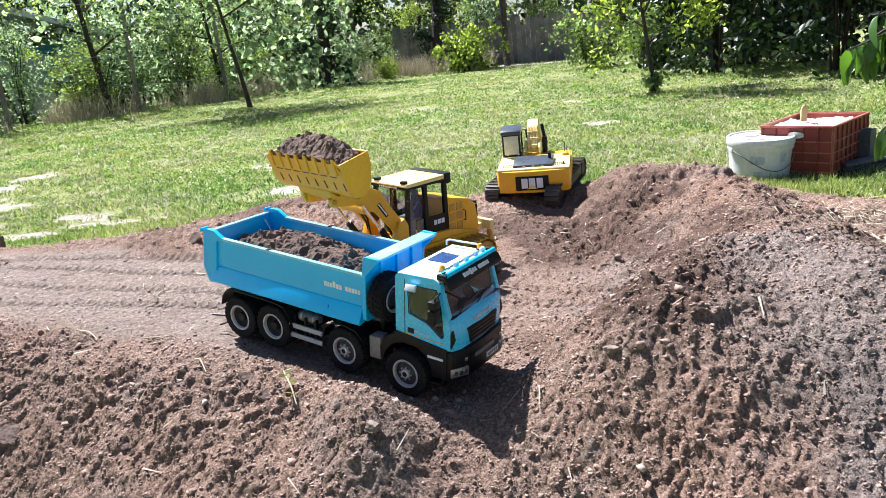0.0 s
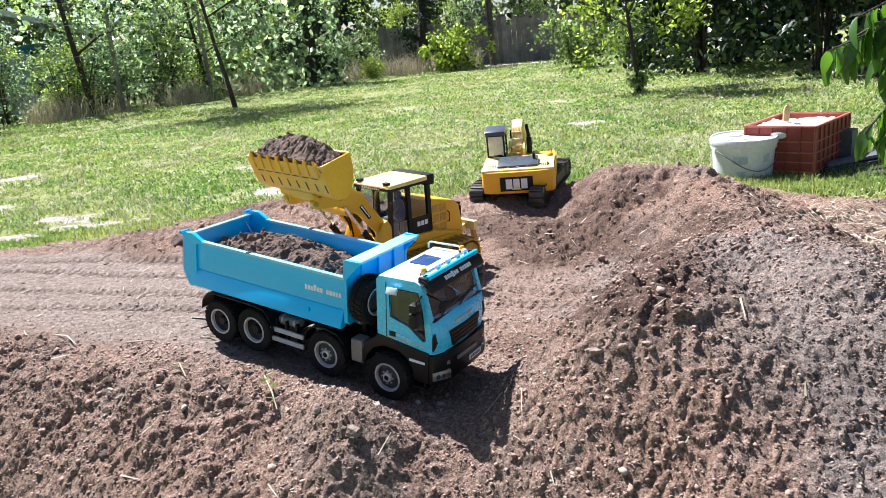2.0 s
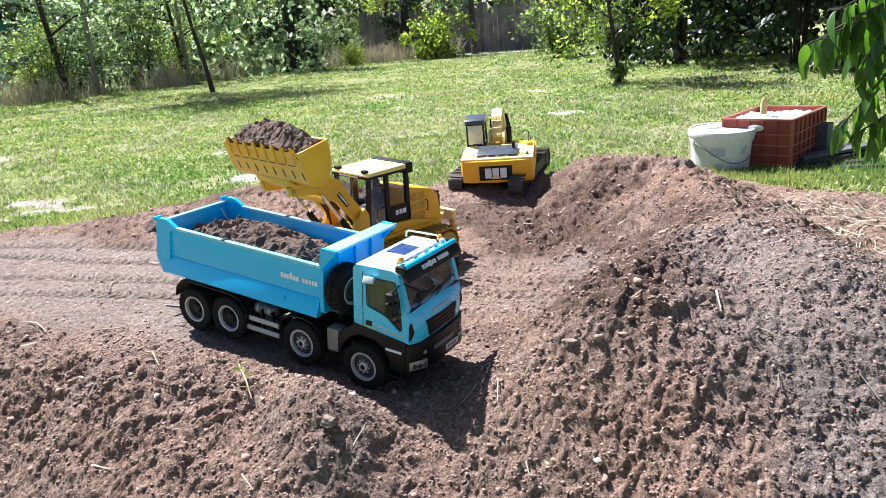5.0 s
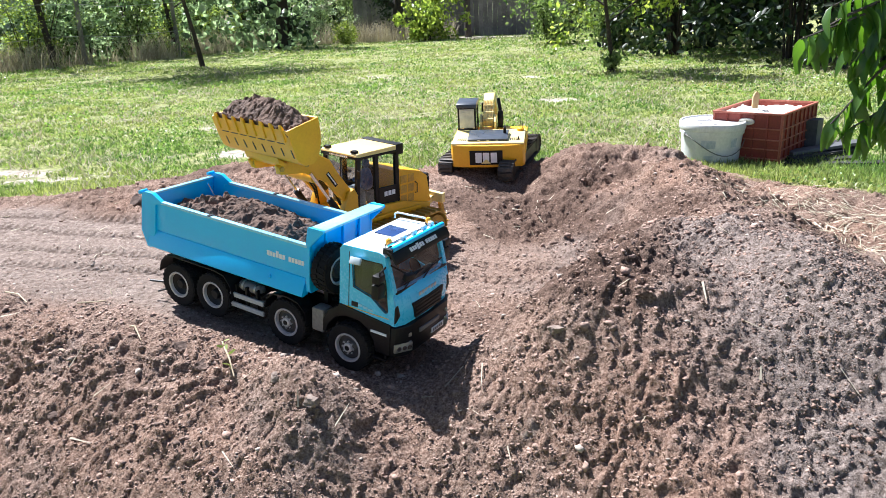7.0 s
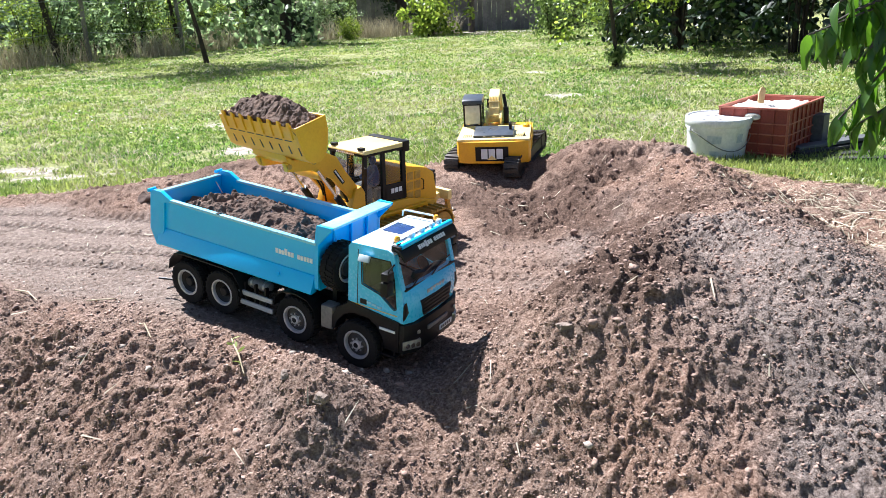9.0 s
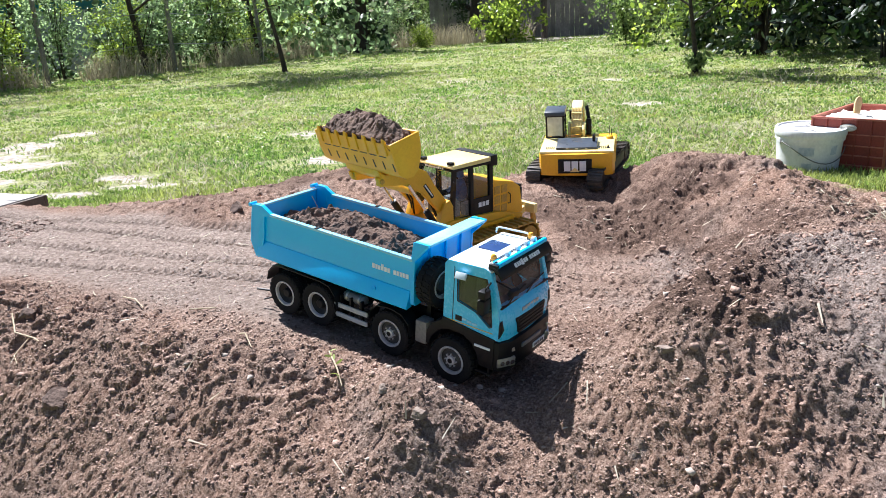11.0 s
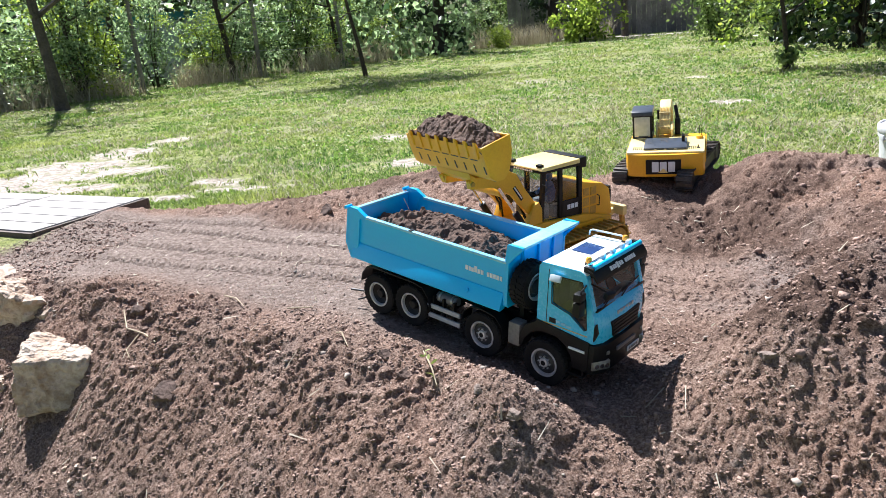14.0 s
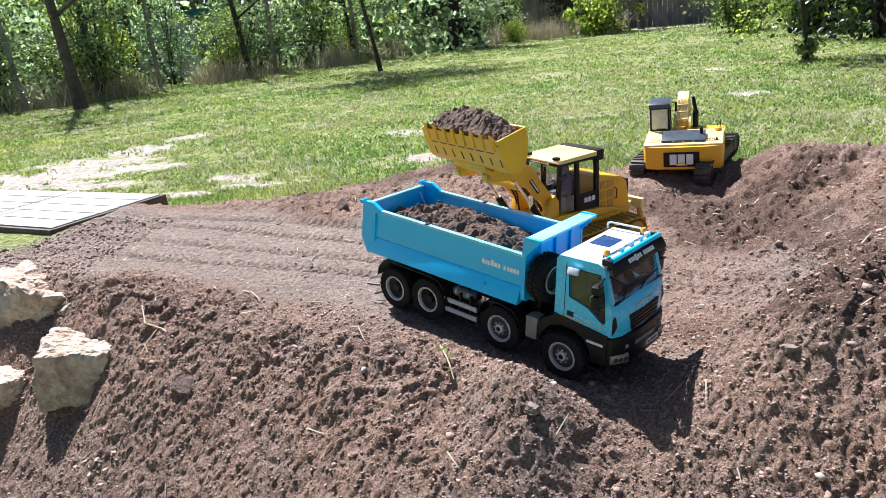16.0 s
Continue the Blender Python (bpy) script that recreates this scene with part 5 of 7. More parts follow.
def build_excavator():
    ex = thing("excavator", EXCAVATOR, "yellow model crawler excavator parked with its back turned, boom folded down", "excavator")
    add = lambda name, bm, mat, label="", parent=ex: part(name, bm, mat, parent, label)  # noqa: E731
    under = new("undercarriage", mesh_of("undercarriage", many(box(-0.10, 0.12, -0.080, 0.080, 0.022, 0.050, 0.004), rod((0, 0, 0.048), (0, 0, 0.064), 0.062, 32)), DARKSTEEL))
    under.parent, under.matrix_basis = ex, pose(0.022, 0, 0, 0, 0, -13)
    for s in (-1, 1):
        tr = part("track", many(prism([(-0.160, 0.012), (0.165, 0.012), (0.160, 0.048), (-0.155, 0.048)], min(s * 0.084, s * 0.120), max(s * 0.084, s * 0.120), "y", 0.003), *[rod((x, s * 0.082, 0.030), (x, s * 0.122, 0.030), 0.026, 28, bevel=0.001) for x in (-0.155, 0.160)]), DARKSTEEL, ex, "dark steel crawler track")
        tr.matrix_basis = pose(0.022, 0, 0, 0, 0, -13)
        pitch = (0.66 + 0.06 * math.pi) / 50
        shoe = mesh_of("track_shoe", many(box(-pitch * 0.46, pitch * 0.46, s * 0.102 - 0.024, s * 0.102 + 0.024, -0.002, 0.0012, 0.0004), box(pitch * 0.1, pitch * 0.3, s * 0.102 - 0.024, s * 0.102 + 0.024, 0.001, 0.0045)), DARKSTEEL)
        for x, z, a in track_path(-0.155, 0.160, 0.029, 0.0035, 48):
            part("track_shoe", shoe, None, tr, m=pose(x, 0, z, 0, a, 0))
    # house: deck and rounded counterweight
    add("deck", box(-0.085, 0.100, -0.116, 0.116, 0.064, 0.112, 0.004), YELLOW)
    curve = [(-0.075, -0.1190), (-0.118, -0.1190), (-0.134, -0.1120), (-0.141, -0.075), (-0.1455, 0.0), (-0.141, 0.075), (-0.134, 0.1120), (-0.118, 0.1190), (-0.075, 0.1190)]
    cw = add("counterweight", prism(curve, 0.040, 0.112, "z", 0.003), YELLOW)
    plate = part("badge_plate", moved(box(-0.0012, 0.0012, -0.053, 0.053, -0.0235, 0.0235, 0.0006), pose(-0.1452, 0.004, 0.073)), BLACK, cw, "black badge plate with pale shapes")
    for y in (0.028, 0.004, -0.021):
        part("badge_block", box(-0.1478, -0.1466, y - 0.0102, y + 0.0102, 0.0570, 0.0900, 0.0004), WHITE, plate, "white plain block")
    part("badge_triangle", prism([(0.020, 0.0545), (0.004, 0.0690), (-0.012, 0.0545)], -0.1486, -0.1478, "x"), CREAM, plate, "yellow triangle")
    cowl = add("engine_cover", box(-0.132, 0.040, -0.1170, 0.1170, 0.110, 0.1180, 0.004), CREAM, "pale yellow engine cover with sunlight put into the paint")
    for y0 in (-0.098, 0.072):
        for i in range(5):
            for x0 in (-0.105, -0.088):
                part("vent_slot", box(x0, x0 + 0.012, y0 + i * 0.0062, y0 + i * 0.0062 + 0.0032, 0.1176, 0.1186), BLACK, cowl)
    hood = part("raised_hood", prism([(-0.112, 0.1180), (-0.112, 0.1250), (-0.075, 0.1300), (-0.020, 0.1320), (-0.018, 0.1180)], -0.064, 0.066, "y", 0.002), HOOD, cowl, "dark grey raised engine hood")
    for y in (-0.03, 0.0, 0.03):
        part("hood_latch", box(-0.1135, -0.111, y - 0.004, y + 0.004, 0.1195, 0.1225), STEEL, hood)
    add("exhaust", many(rod((-0.060, -0.052, 0.128), (-0.060, -0.052, 0.148), 0.0050, 14), rod((-0.060, -0.052, 0.148), (-0.064, -0.052, 0.153), 0.0046, 14)), BLACK, "black exhaust stub")
    # cab
    c0, c1 = 0.050, 0.112
    cab = add("cab", many(box(0.005, 0.095, c0, c1, 0.112, 0.120), *[box(x - 0.003, x + 0.003, y - 0.003, y + 0.003, 0.118, 0.206) for x in (0.009, 0.091) for y in (c0 + 0.003, c1 - 0.003)], box(0.005, 0.012, c0, c1, 0.112, 0.132), box(0.005, 0.012, c0, c1, 0.188, 0.206)), BLACK)
    cab.matrix_basis = pose(0.024, 0, -0.010)
    part("cab_roof", prism([(0.001, 0.204), (0.004, 0.216), (0.014, 0.220), (0.090, 0.220), (0.098, 0.214), (0.099, 0.204)], c0 - 0.003, c1 + 0.003, "y", 0.002), HOOD, cab, "dark blue-black cab roof")
    part("rear_window", box(0.0040, 0.0048, c0 + 0.006, c1 - 0.006, 0.136, 0.200), HAZED, cab, "hazed rear window with the light behind painted in")
    part("window_label", many(*[box(0.0030, 0.0040, c0 + 0.012 + i * 0.006, c0 + 0.016 + i * 0.006, 0.1930, 0.1965) for i in range(6)]), SILVER, cab)
    for y in (c0 + 0.001, c1 - 0.001):
        part("side_window", box(0.013, 0.087, y - 0.0005, y + 0.0005, 0.132, 0.202), GLASS, cab, "clear side window")
        part("side_sill", box(0.006, 0.094, y - 0.002, y + 0.002, 0.118, 0.133), BLACK, cab)
    part("front_window", box(0.0925, 0.0935, c0 + 0.006, c1 - 0.006, 0.125, 0.204), GLASS, cab, "clear front window")
    part("operator_seat", many(box(0.030, 0.058, 0.066, 0.096, 0.120, 0.138, 0.004), box(0.024, 0.033, 0.066, 0.096, 0.130, 0.178, 0.004)), BLACK, cab)
    part("mirror_arm", many(rod((0.095, c0, 0.20), (0.112, c0 - 0.012, 0.196), 0.0012, 6), box(0.108, 0.113, c0 - 0.022, c0 - 0.010, 0.165, 0.197, 0.002)), BLACK, cab)
    # boom, folded so that its foot rises beside the cab
    for y in (-0.012, 0.036):
        add("boom_foot", prism([(0.055, 0.110), (0.050, 0.140), (0.080, 0.160), (0.110, 0.140), (0.115, 0.105)], y - 0.004, y + 0.004, "y", 0.001), CREAM)
    boom = add("boom", prism([(0.070, 0.120), (0.062, 0.145), (0.112, 0.200), (0.160, 0.216), (0.200, 0.206), (0.290, 0.120), (0.280, 0.108), (0.190, 0.180), (0.155, 0.186), (0.125, 0.162), (0.090, 0.122)], -0.006, 0.030, "y", 0.002), CREAM, "pale yellow boom with sunlight put into the paint")
    for i in range(4):
        part("boom_rib", prism([(0.058, 0.140), (0.108, 0.204), (0.113, 0.201), (0.063, 0.136)], -0.005 + i * 0.0100, -0.001 + i * 0.0100, "y", 0.0005), CREAM, boom, "pale yellow rib")
    for z, x in ((0.146, 0.063), (0.166, 0.080), (0.186, 0.095)):
        part("boom_crossbar", rod((x, -0.006, z), (x, 0.031, z), 0.0026, 8), CREAM, boom)
    add("stick", prism([(0.275, 0.125), (0.300, 0.125), (0.268, 0.030), (0.252, 0.032)], -0.002, 0.026, "y", 0.002), YELLOW)
    add("digging_bucket", prism([(0.250, 0.045), (0.275, 0.042), (0.290, 0.020), (0.280, 0.002), (0.240, -0.002), (0.222, 0.010), (0.226, 0.014), (0.245, 0.006), (0.272, 0.012), (0.276, 0.024)], -0.028, 0.052, "y", 0.001), DUSTY)
    add("boom_cylinder", many(rod((0.090, -0.028, 0.112), (0.100, -0.028, 0.165), 0.0095, 14, bevel=0.002), rod((0.100, -0.028, 0.165), (0.118, -0.020, 0.205), 0.0060, 12)), BLACK, "black hydraulic cylinder")
    # handrail, filler cap and aerial
    add("aerial", rod((0.020, -0.098, 0.116), (0.026, -0.099, 0.158), 0.0010, 6), BLACK)
    add("aerial", rod((0.010, -0.106, 0.116), (0.020, -0.106, 0.148), 0.0012, 6), BLACK)
    add("filler_cap", lathe([(0.010, 0.116), (0.012, 0.120), (0.010, 0.126), (0.006, 0.128)], 16), YELLOW).matrix_basis = pose(0.016, -0.100, 0)
    add("deck_lever", many(rod((-0.096, -0.098, 0.117), (-0.096, -0.098, 0.128), 0.0030, 8, 0.0015), box(-0.100, -0.092, -0.103, -0.093, 0.116, 0.120, 0.001)), BLACK)
    for s in (-1, 1):
        add("side_body", box(-0.080, 0.095, s * 0.1190 - 0.002, s * 0.1190 + 0.002, 0.066, 0.110, 0.002), YELLOW)
    return ex


build_excavator()


# ---- props round the pit ----
PAIL = material("worn_white_plastic", (0.60, 0.62, 0.62), (0.80, 0.81, 0.80), 0.45, scale=9, fine=120, bump=0.1, depth=0.001)
SCUFF = material("scuffed_blue_grey_print", (0.34, 0.41, 0.49), (0.66, 0.69, 0.71), 0.6, scale=30, bump=0.05)
CRATE = material("faded_red_plastic", (0.16, 0.024, 0.016), (0.28, 0.046, 0.028), 0.5, scale=14, fine=160, bump=0.12, depth=0.001)
CRATE_PALE = material("pale_red_crate_edge", (0.30, 0.085, 0.055), (0.44, 0.15, 0.10), 0.55, scale=20, fine=160, bump=0.1, depth=0.001)
SACK = material("white_woven_sack", (0.62, 0.58, 0.50), (0.80, 0.76, 0.68), 0.8, scale=18, fine=260, bump=0.4, depth=0.002)
PALEWOOD = material("pale_bare_wood", (0.50, 0.34, 0.16), (0.68, 0.50, 0.27), 0.7, scale=25, fine=140, bump=0.3, depth=0.001)
TIMBER = material("weathered_dark_boards", (0.010, 0.010, 0.011), (0.042, 0.040, 0.040), 0.75, scale=10, fine=130, bump=0.5, depth=0.002, random_tone=0.3)
GREYBLOCK = material("grey_plastic_block", (0.055, 0.06, 0.065), (0.12, 0.125, 0.13), 0.6, scale=16, bump=0.1)
DECK = material("grey_decking_board", (0.22, 0.20, 0.185), (0.42, 0.39, 0.365), 0.7, scale=8, fine=120, bump=0.4, depth=0.0015, random_tone=0.12)
DECK_SIDE = material("dark_deck_edge", (0.075, 0.055, 0.045), (0.15, 0.115, 0.095), 0.8, scale=12, fine=120, bump=0.4, depth=0.0015)
ROCK = material("pale_limestone", (0.275, 0.180, 0.115), (0.63, 0.520, 0.415), 0.9, scale=16, fine=80, bump=1.0, depth=0.012, spread=(0.36, 0.60))


def build_pail():
    pail = thing("plastic_pail", pose(1.170, 2.955, 0.048, 2, -1, 35) @ Matrix.Diagonal((1, 1, 1.24, 1)), "white plastic pail with a stained lid and scuffed sides", "bucket")
    part("pail_body", lathe([(0.098, 0.0), (0.103, 0.003), (0.108, 0.070), (0.1125, 0.122), (0.1125, 0.1235), (0.108, 0.1235)], 48), PAIL, pail)
    part("pail_collar", many(lathe([(0.1120, 0.108), (0.1165, 0.108), (0.1168, 0.122), (0.1120, 0.122)], 48)), PAIL, pail)
    part("pail_lid", lathe([(0.1185, 0.120), (0.1205, 0.123), (0.1205, 0.137), (0.1180, 0.142), (0.1120, 0.142), (0.1085, 0.138), (0.04, 0.1375), (0.005, 0.1375)], 48), PAIL, pail)
    for a in range(9):
        spot = moved(lathe([(0.002, 0.0), (0.010 + 0.008 * random.random(), 0.0004), (0.006, 0.0009)], 9), pose(0.085 * math.cos(a) * random.random(), 0.085 * math.sin(a) * random.random(), 0.1372, 0, 0, 60 * a) @ Matrix.Diagonal((1.8, 0.6, 1, 1)))
        part("grime_spot", spot, GREY, pail, "dark dried grime")
    wire = [(0.1180 * math.cos(radians(a)), 0.1180 * math.sin(radians(a)), 0.108 - 0.058 * math.sin(radians(a + 205)) ** 2) for a in range(-205, -24, 10)]
    part("wire_handle", tube(wire, 0.0016, 6), GREY, pail, "thin grey wire handle")
    for a in (-205, -25):
        part("handle_lug", moved(box(-0.004, 0.006, -0.012, 0.012, -0.008, 0.008, 0.002), pose(0.1140 * math.cos(radians(a)), 0.1140 * math.sin(radians(a)), 0.108, 0, 0, a)), PAIL, pail)
    for a, z0, z1, wdt in ((-150, 0.072, 0.096, 26), (-120, 0.020, 0.034, 34), (-100, 0.074, 0.100, 14), (-148, 0.036, 0.050, 18)):
        pts = [radians(a + wdt * (k / 6 - 0.5)) for k in range(7)]
        bm = bmesh.new()
        lo = [bm.verts.new(((0.1040 + 0.09 * z0) * math.cos(t) * 1.004, (0.1040 + 0.09 * z0) * math.sin(t) * 1.004, z0)) for t in pts]
        hi = [bm.verts.new(((0.1040 + 0.09 * z1) * math.cos(t) * 1.004, (0.1040 + 0.09 * z1) * math.sin(t) * 1.004, z1)) for t in pts]
        for k in range(6):
            bm.faces.new((lo[k], lo[k + 1], hi[k + 1], hi[k]))
        part("scuffed_label", bm, SCUFF, pail, "scuffed blue-grey label remains")


build_pail()


def build_crate():
    """A latticed harvest crate; x along its short front, y along its length."""
    crate = thing("harvest_crate", pose(1.190, 2.985, 0.045, 0, 0, -43), "faded red plastic harvest crate filled with pale sacks", "crate")
    W, D, H, t = 0.250, 0.385, 0.210, 0.006
    def wall(name, m, length, solid_top=0.045):
        n = max(3, round(length / 0.047))
        w = part(name, box(0, length, 0, t * 0.5, 0.004, H - 0.004), CRATE, crate, "red crate wall", m)
        for z in (0.006, 0.040, 0.075, 0.110, 0.150):
            part("crate_rib", box(0, length, -t * 0.9, 0.0, z, z + 0.0045, 0.0008), CRATE_PALE, w)
        for i in range(n + 1):
            x = i * length / n
            part("crate_post", box(max(x - 0.003, 0), min(x + 0.003, length), -t * 0.9, 0.0, 0.004, H - 0.006, 0.0008), CRATE_PALE if i in (0, n) else CRATE, w)
        part("crate_lip", box(-0.003, length + 0.003, -t * 1.2, t * 0.6, H - 0.007, H, 0.0015), CRATE_PALE, w)
        return w
    front = wall("front_wall", pose(0, 0, 0), W)
    back = wall("back_wall", pose(W, D, 0, 0, 0, 180), W)
    wall("side_wall", pose(W, 0, 0, 0, 0, 90), D), wall("side_wall", pose(0, D, 0, 0, 0, -90), D)
    for w in (front, back):
        part("hand_hole", tube([(W / 2 + 0.026 * math.cos(a), -0.0060, 0.176 + 0.009 * math.sin(a)) for a in (2 * math.pi * k / 20 for k in range(21))], 0.0042, 8), SACK, w, "pale handle rim")
        part("hand_hole_gap", panel([(W / 2 + 0.024 * math.cos(a), 0.176 + 0.008 * math.sin(a)) for a in (2 * math.pi * k / 20 for k in range(20))], [], -0.0064, -0.0050), SACK, w)
    part("crate_floor", box(0, W, 0, D, 0, 0.006), CRATE, crate)
    m = crate.matrix_world.copy()
    sack = new("white_sack", soil_heap("white_sack", 40, 60, 0.009, W - 0.009, 0.009, D - 0.009, lambda x, y: 0.188 + 0.030 * hill(x, y, 0.09, 0.10, 0.08, 0.10) + 0.012 * hill(x, y, 0.15, 0.27, 0.06, 0.10), 0.0064, SACK, 61))
    sack.matrix_world = m
    tagged(sack, "pale woven sacks bulging out of the red crate", "sack")
    stick = new("wooden_handle", mesh_of("wooden_handle", softened(prism([(-0.011, 0.0), (0.011, 0.0), (0.012, 0.045), (0.008, 0.058), (0.0, 0.062), (-0.008, 0.056), (-0.012, 0.040)], -0.006, 0.006), 0.002), PALEWOOD))
    stick.matrix_world = m @ pose(0.112, 0.10, 0.212, -8, 6, 40)
    tagged(stick, "pale wooden tool handle sticking out of the crate", "tool handle")
    return crate


build_crate()
block = thing("grey_hollow_block", pose(1.500, 3.080, 0.062, 0, 0, -43), "grey hollow plastic block standing beside the crate", "block")
part("block_body", panel([(0, 0), (0.13, 0), (0.13, 0.135), (0, 0.135)], [[(x, z), (x + 0.012, z), (x + 0.012, z + 0.022), (x, z + 0.022)] for x in (0.012, 0.030) for z in (0.015, 0.045, 0.075, 0.105)], 0.0, 0.07), GREYBLOCK, block)
part("block_core", box(0.004, 0.126, 0.006, 0.066, 0.004, 0.131), BLACK, block)
for i, (x, y, z, l, w, h, a, tilt) in enumerate(((1.38, 2.84, 0.062, 0.34, 0.060, 0.014, 6, 0.5), (1.40, 2.91, 0.063, 0.36, 0.065, 0.014, 12, 0), (1.43, 2.86, 0.077, 0.32, 0.06, 0.012, 16, 2.0), (1.45, 2.90, 0.089, 0.30, 0.055, 0.012, 9, 4.0), (1.50, 2.80, 0.062, 0.30, 0.05, 0.014, -8, 0), (1.50, 2.97, 0.078, 0.30, 0.07, 0.014, 20, 2))):
    b = new("old_board", mesh_of("old_board", box(0, l, -w / 2, w / 2, 0, h, 0.002), TIMBER if i != 3 else GREYBLOCK))
    b.matrix_world = pose(x, y, z, 0, -tilt, a)
    tagged(b, "weathered dark board in a low pile on the grass", "board", "boards beside the crate")


def build_deck():
    deck = thing("deck_platform", pose(-1.735, 2.165, 0.138, 0, 0, 163.5), "low grey decking platform with soil trodden onto it", "platform")
    # x runs away from the corner along the front edge, y towards the viewer's side (minus: back)
    L, D, n = 1.70, 0.46, 5
    for k in range(2):
        x0, x1 = (0.0, 0.50) if k == 0 else (0.510, L)
        for i in range(n):
            y0 = -D + i * D / n
            me = box(x0, x1, y0 + 0.003, y0 + D / n - 0.003, 0.012, 0.030, 0.0012)
            groove = many(me, *[box(x0 + 0.002, x1 - 0.002, y0 + 0.010 + j * 0.0145, y0 + 0.0165 + j * 0.0145, 0.0298, 0.0304) for j in range(5)])
            part("deck_board", groove, DECK, deck)
    part("edge_board", box(-0.012, L, 0.001, 0.014, -0.016, 0.026, 0.001), DECK_SIDE, deck, "dark brown edge board")
    part("edge_board", box(-0.014, -0.002, -D, 0.001, -0.016, 0.026, 0.001), DECK_SIDE, deck, "dark brown edge board")
    part("edge_board", box(-0.014, L, -D - 0.012, -D - 0.001, -0.016, 0.026, 0.001), DECK_SIDE, deck, "dark brown edge board")
    for x in (0.10, 0.75, 1.45):
        for y in (-0.06, -D + 0.06):
            part("deck_foot", box(x - 0.03, x + 0.03, y - 0.03, y + 0.03, -0.075, 0.012), DECK_SIDE, deck)


build_deck()


def rock_mesh(name, size, seed, cuts=9, skew=0.22):
    """A broken limestone block: a ball cut by random planes, then roughened."""
    rng = np.random.default_rng(seed)
    bm = bmesh.new()
    bmesh.ops.create_icosphere(bm, subdivisions=5 if max(size) > 0.05 else 3, radius=1.0)
    ways = [Vector(v) for v in ((1, 0, 0), (-1, 0, 0), (0, 1, 0), (0, -1, 0), (0, 0, 1), (0, 0, -1))]
    ways = [(w + Vector(rng.normal(0, skew, 3))).normalized() for w in ways] + [Vector(rng.normal(0, 1, 3)).normalized() for _ in range(cuts - 6)]
    for v in bm.verts:
        p = v.co.normalized()
        r = min([0.72 / max(p.dot(w), 0.05) for w in ways] + [1.3])
        q = p * r
        q += p * (0.16 * noise.noise(q * 2.2 + Vector((seed, 0, 0))) + 0.09 * noise.noise(q * 5) + 0.035 * noise.noise(q * 15) + 0.02 * noise.noise(q * 33))
        v.co = Vector((q.x * size[0], q.y * size[1], q.z * size[2]))
    return mesh_of(name, bm, ROCK, 28)


def block_mesh(name, wide, deep, high, seed):
    """A quarried block: flat broken faces, a raised corner at the back and chipped edges, wider at the foot."""
    bm = bmesh.new()
    bmesh.ops.create_cube(bm, size=2.0)
    bmesh.ops.subdivide_edges(bm, edges=bm.edges, cuts=26, use_grid_fill=True)
    for v in bm.verts:
        p = v.co.copy()
        inner = Vector([max(-0.86, min(0.86, c)) for c in p])
        out = p - inner
        q = inner + (out.normalized() * 0.14 if out.length > 1e-6 else out)
        taper = 1.08 - 0.10 * q.z
        q = Vector((q.x * taper, q.y * taper, q.z))
        if q.z > 0:
            q.z += 0.30 * max(0.0, min(1.0, (-q.x - 0.25) * 2.2)) * max(0.0, min(1.0, (q.y + 0.6) * 1.5)) - 0.10 * q.x - 0.14 * max(0.0, noise.noise(Vector((q.x * 3 + seed, q.y * 3, 0))))
        n = q.normalized()
        q += n * (0.10 * noise.noise(q * 1.6 + Vector((seed, 0, 0))) + 0.09 * abs(noise.noise(q * 3.6)) + 0.055 * noise.noise(q * 8) + 0.016 * noise.noise(q * 24))
        v.co = Vector((q.x * wide, q.y * deep, q.z * high))
    return mesh_of(name, bm, ROCK, 28)


for (x, y, z), size, seed, turn, words in (
    ((-1.100, 1.440, 0.030), (0.078, 0.062, 0.060), 21, 16, "broken pale limestone block set in the earth bank"),
    ((-1.465, 1.715, 0.066), (0.180, 0.130, 0.118), 8, -25, "large rough limestone boulder at the foot of the deck"),
    ((-1.262, 1.618, 0.092), (0.026, 0.022, 0.024), 12, 30, "small white limestone lump on the bank"),
    ((-1.400, 1.470, -0.050), (0.110, 0.080, 0.055), 15, 10, "pale limestone block half buried low in the bank")):
    rock = new("limestone_rock", block_mesh("limestone_rock", *size, seed) if seed == 21 else rock_mesh("limestone_rock", size, seed))
    rock.matrix_world = pose(x, y, z, 0, 0, turn)
    tagged(rock, words, "rock", "stones along the bank")


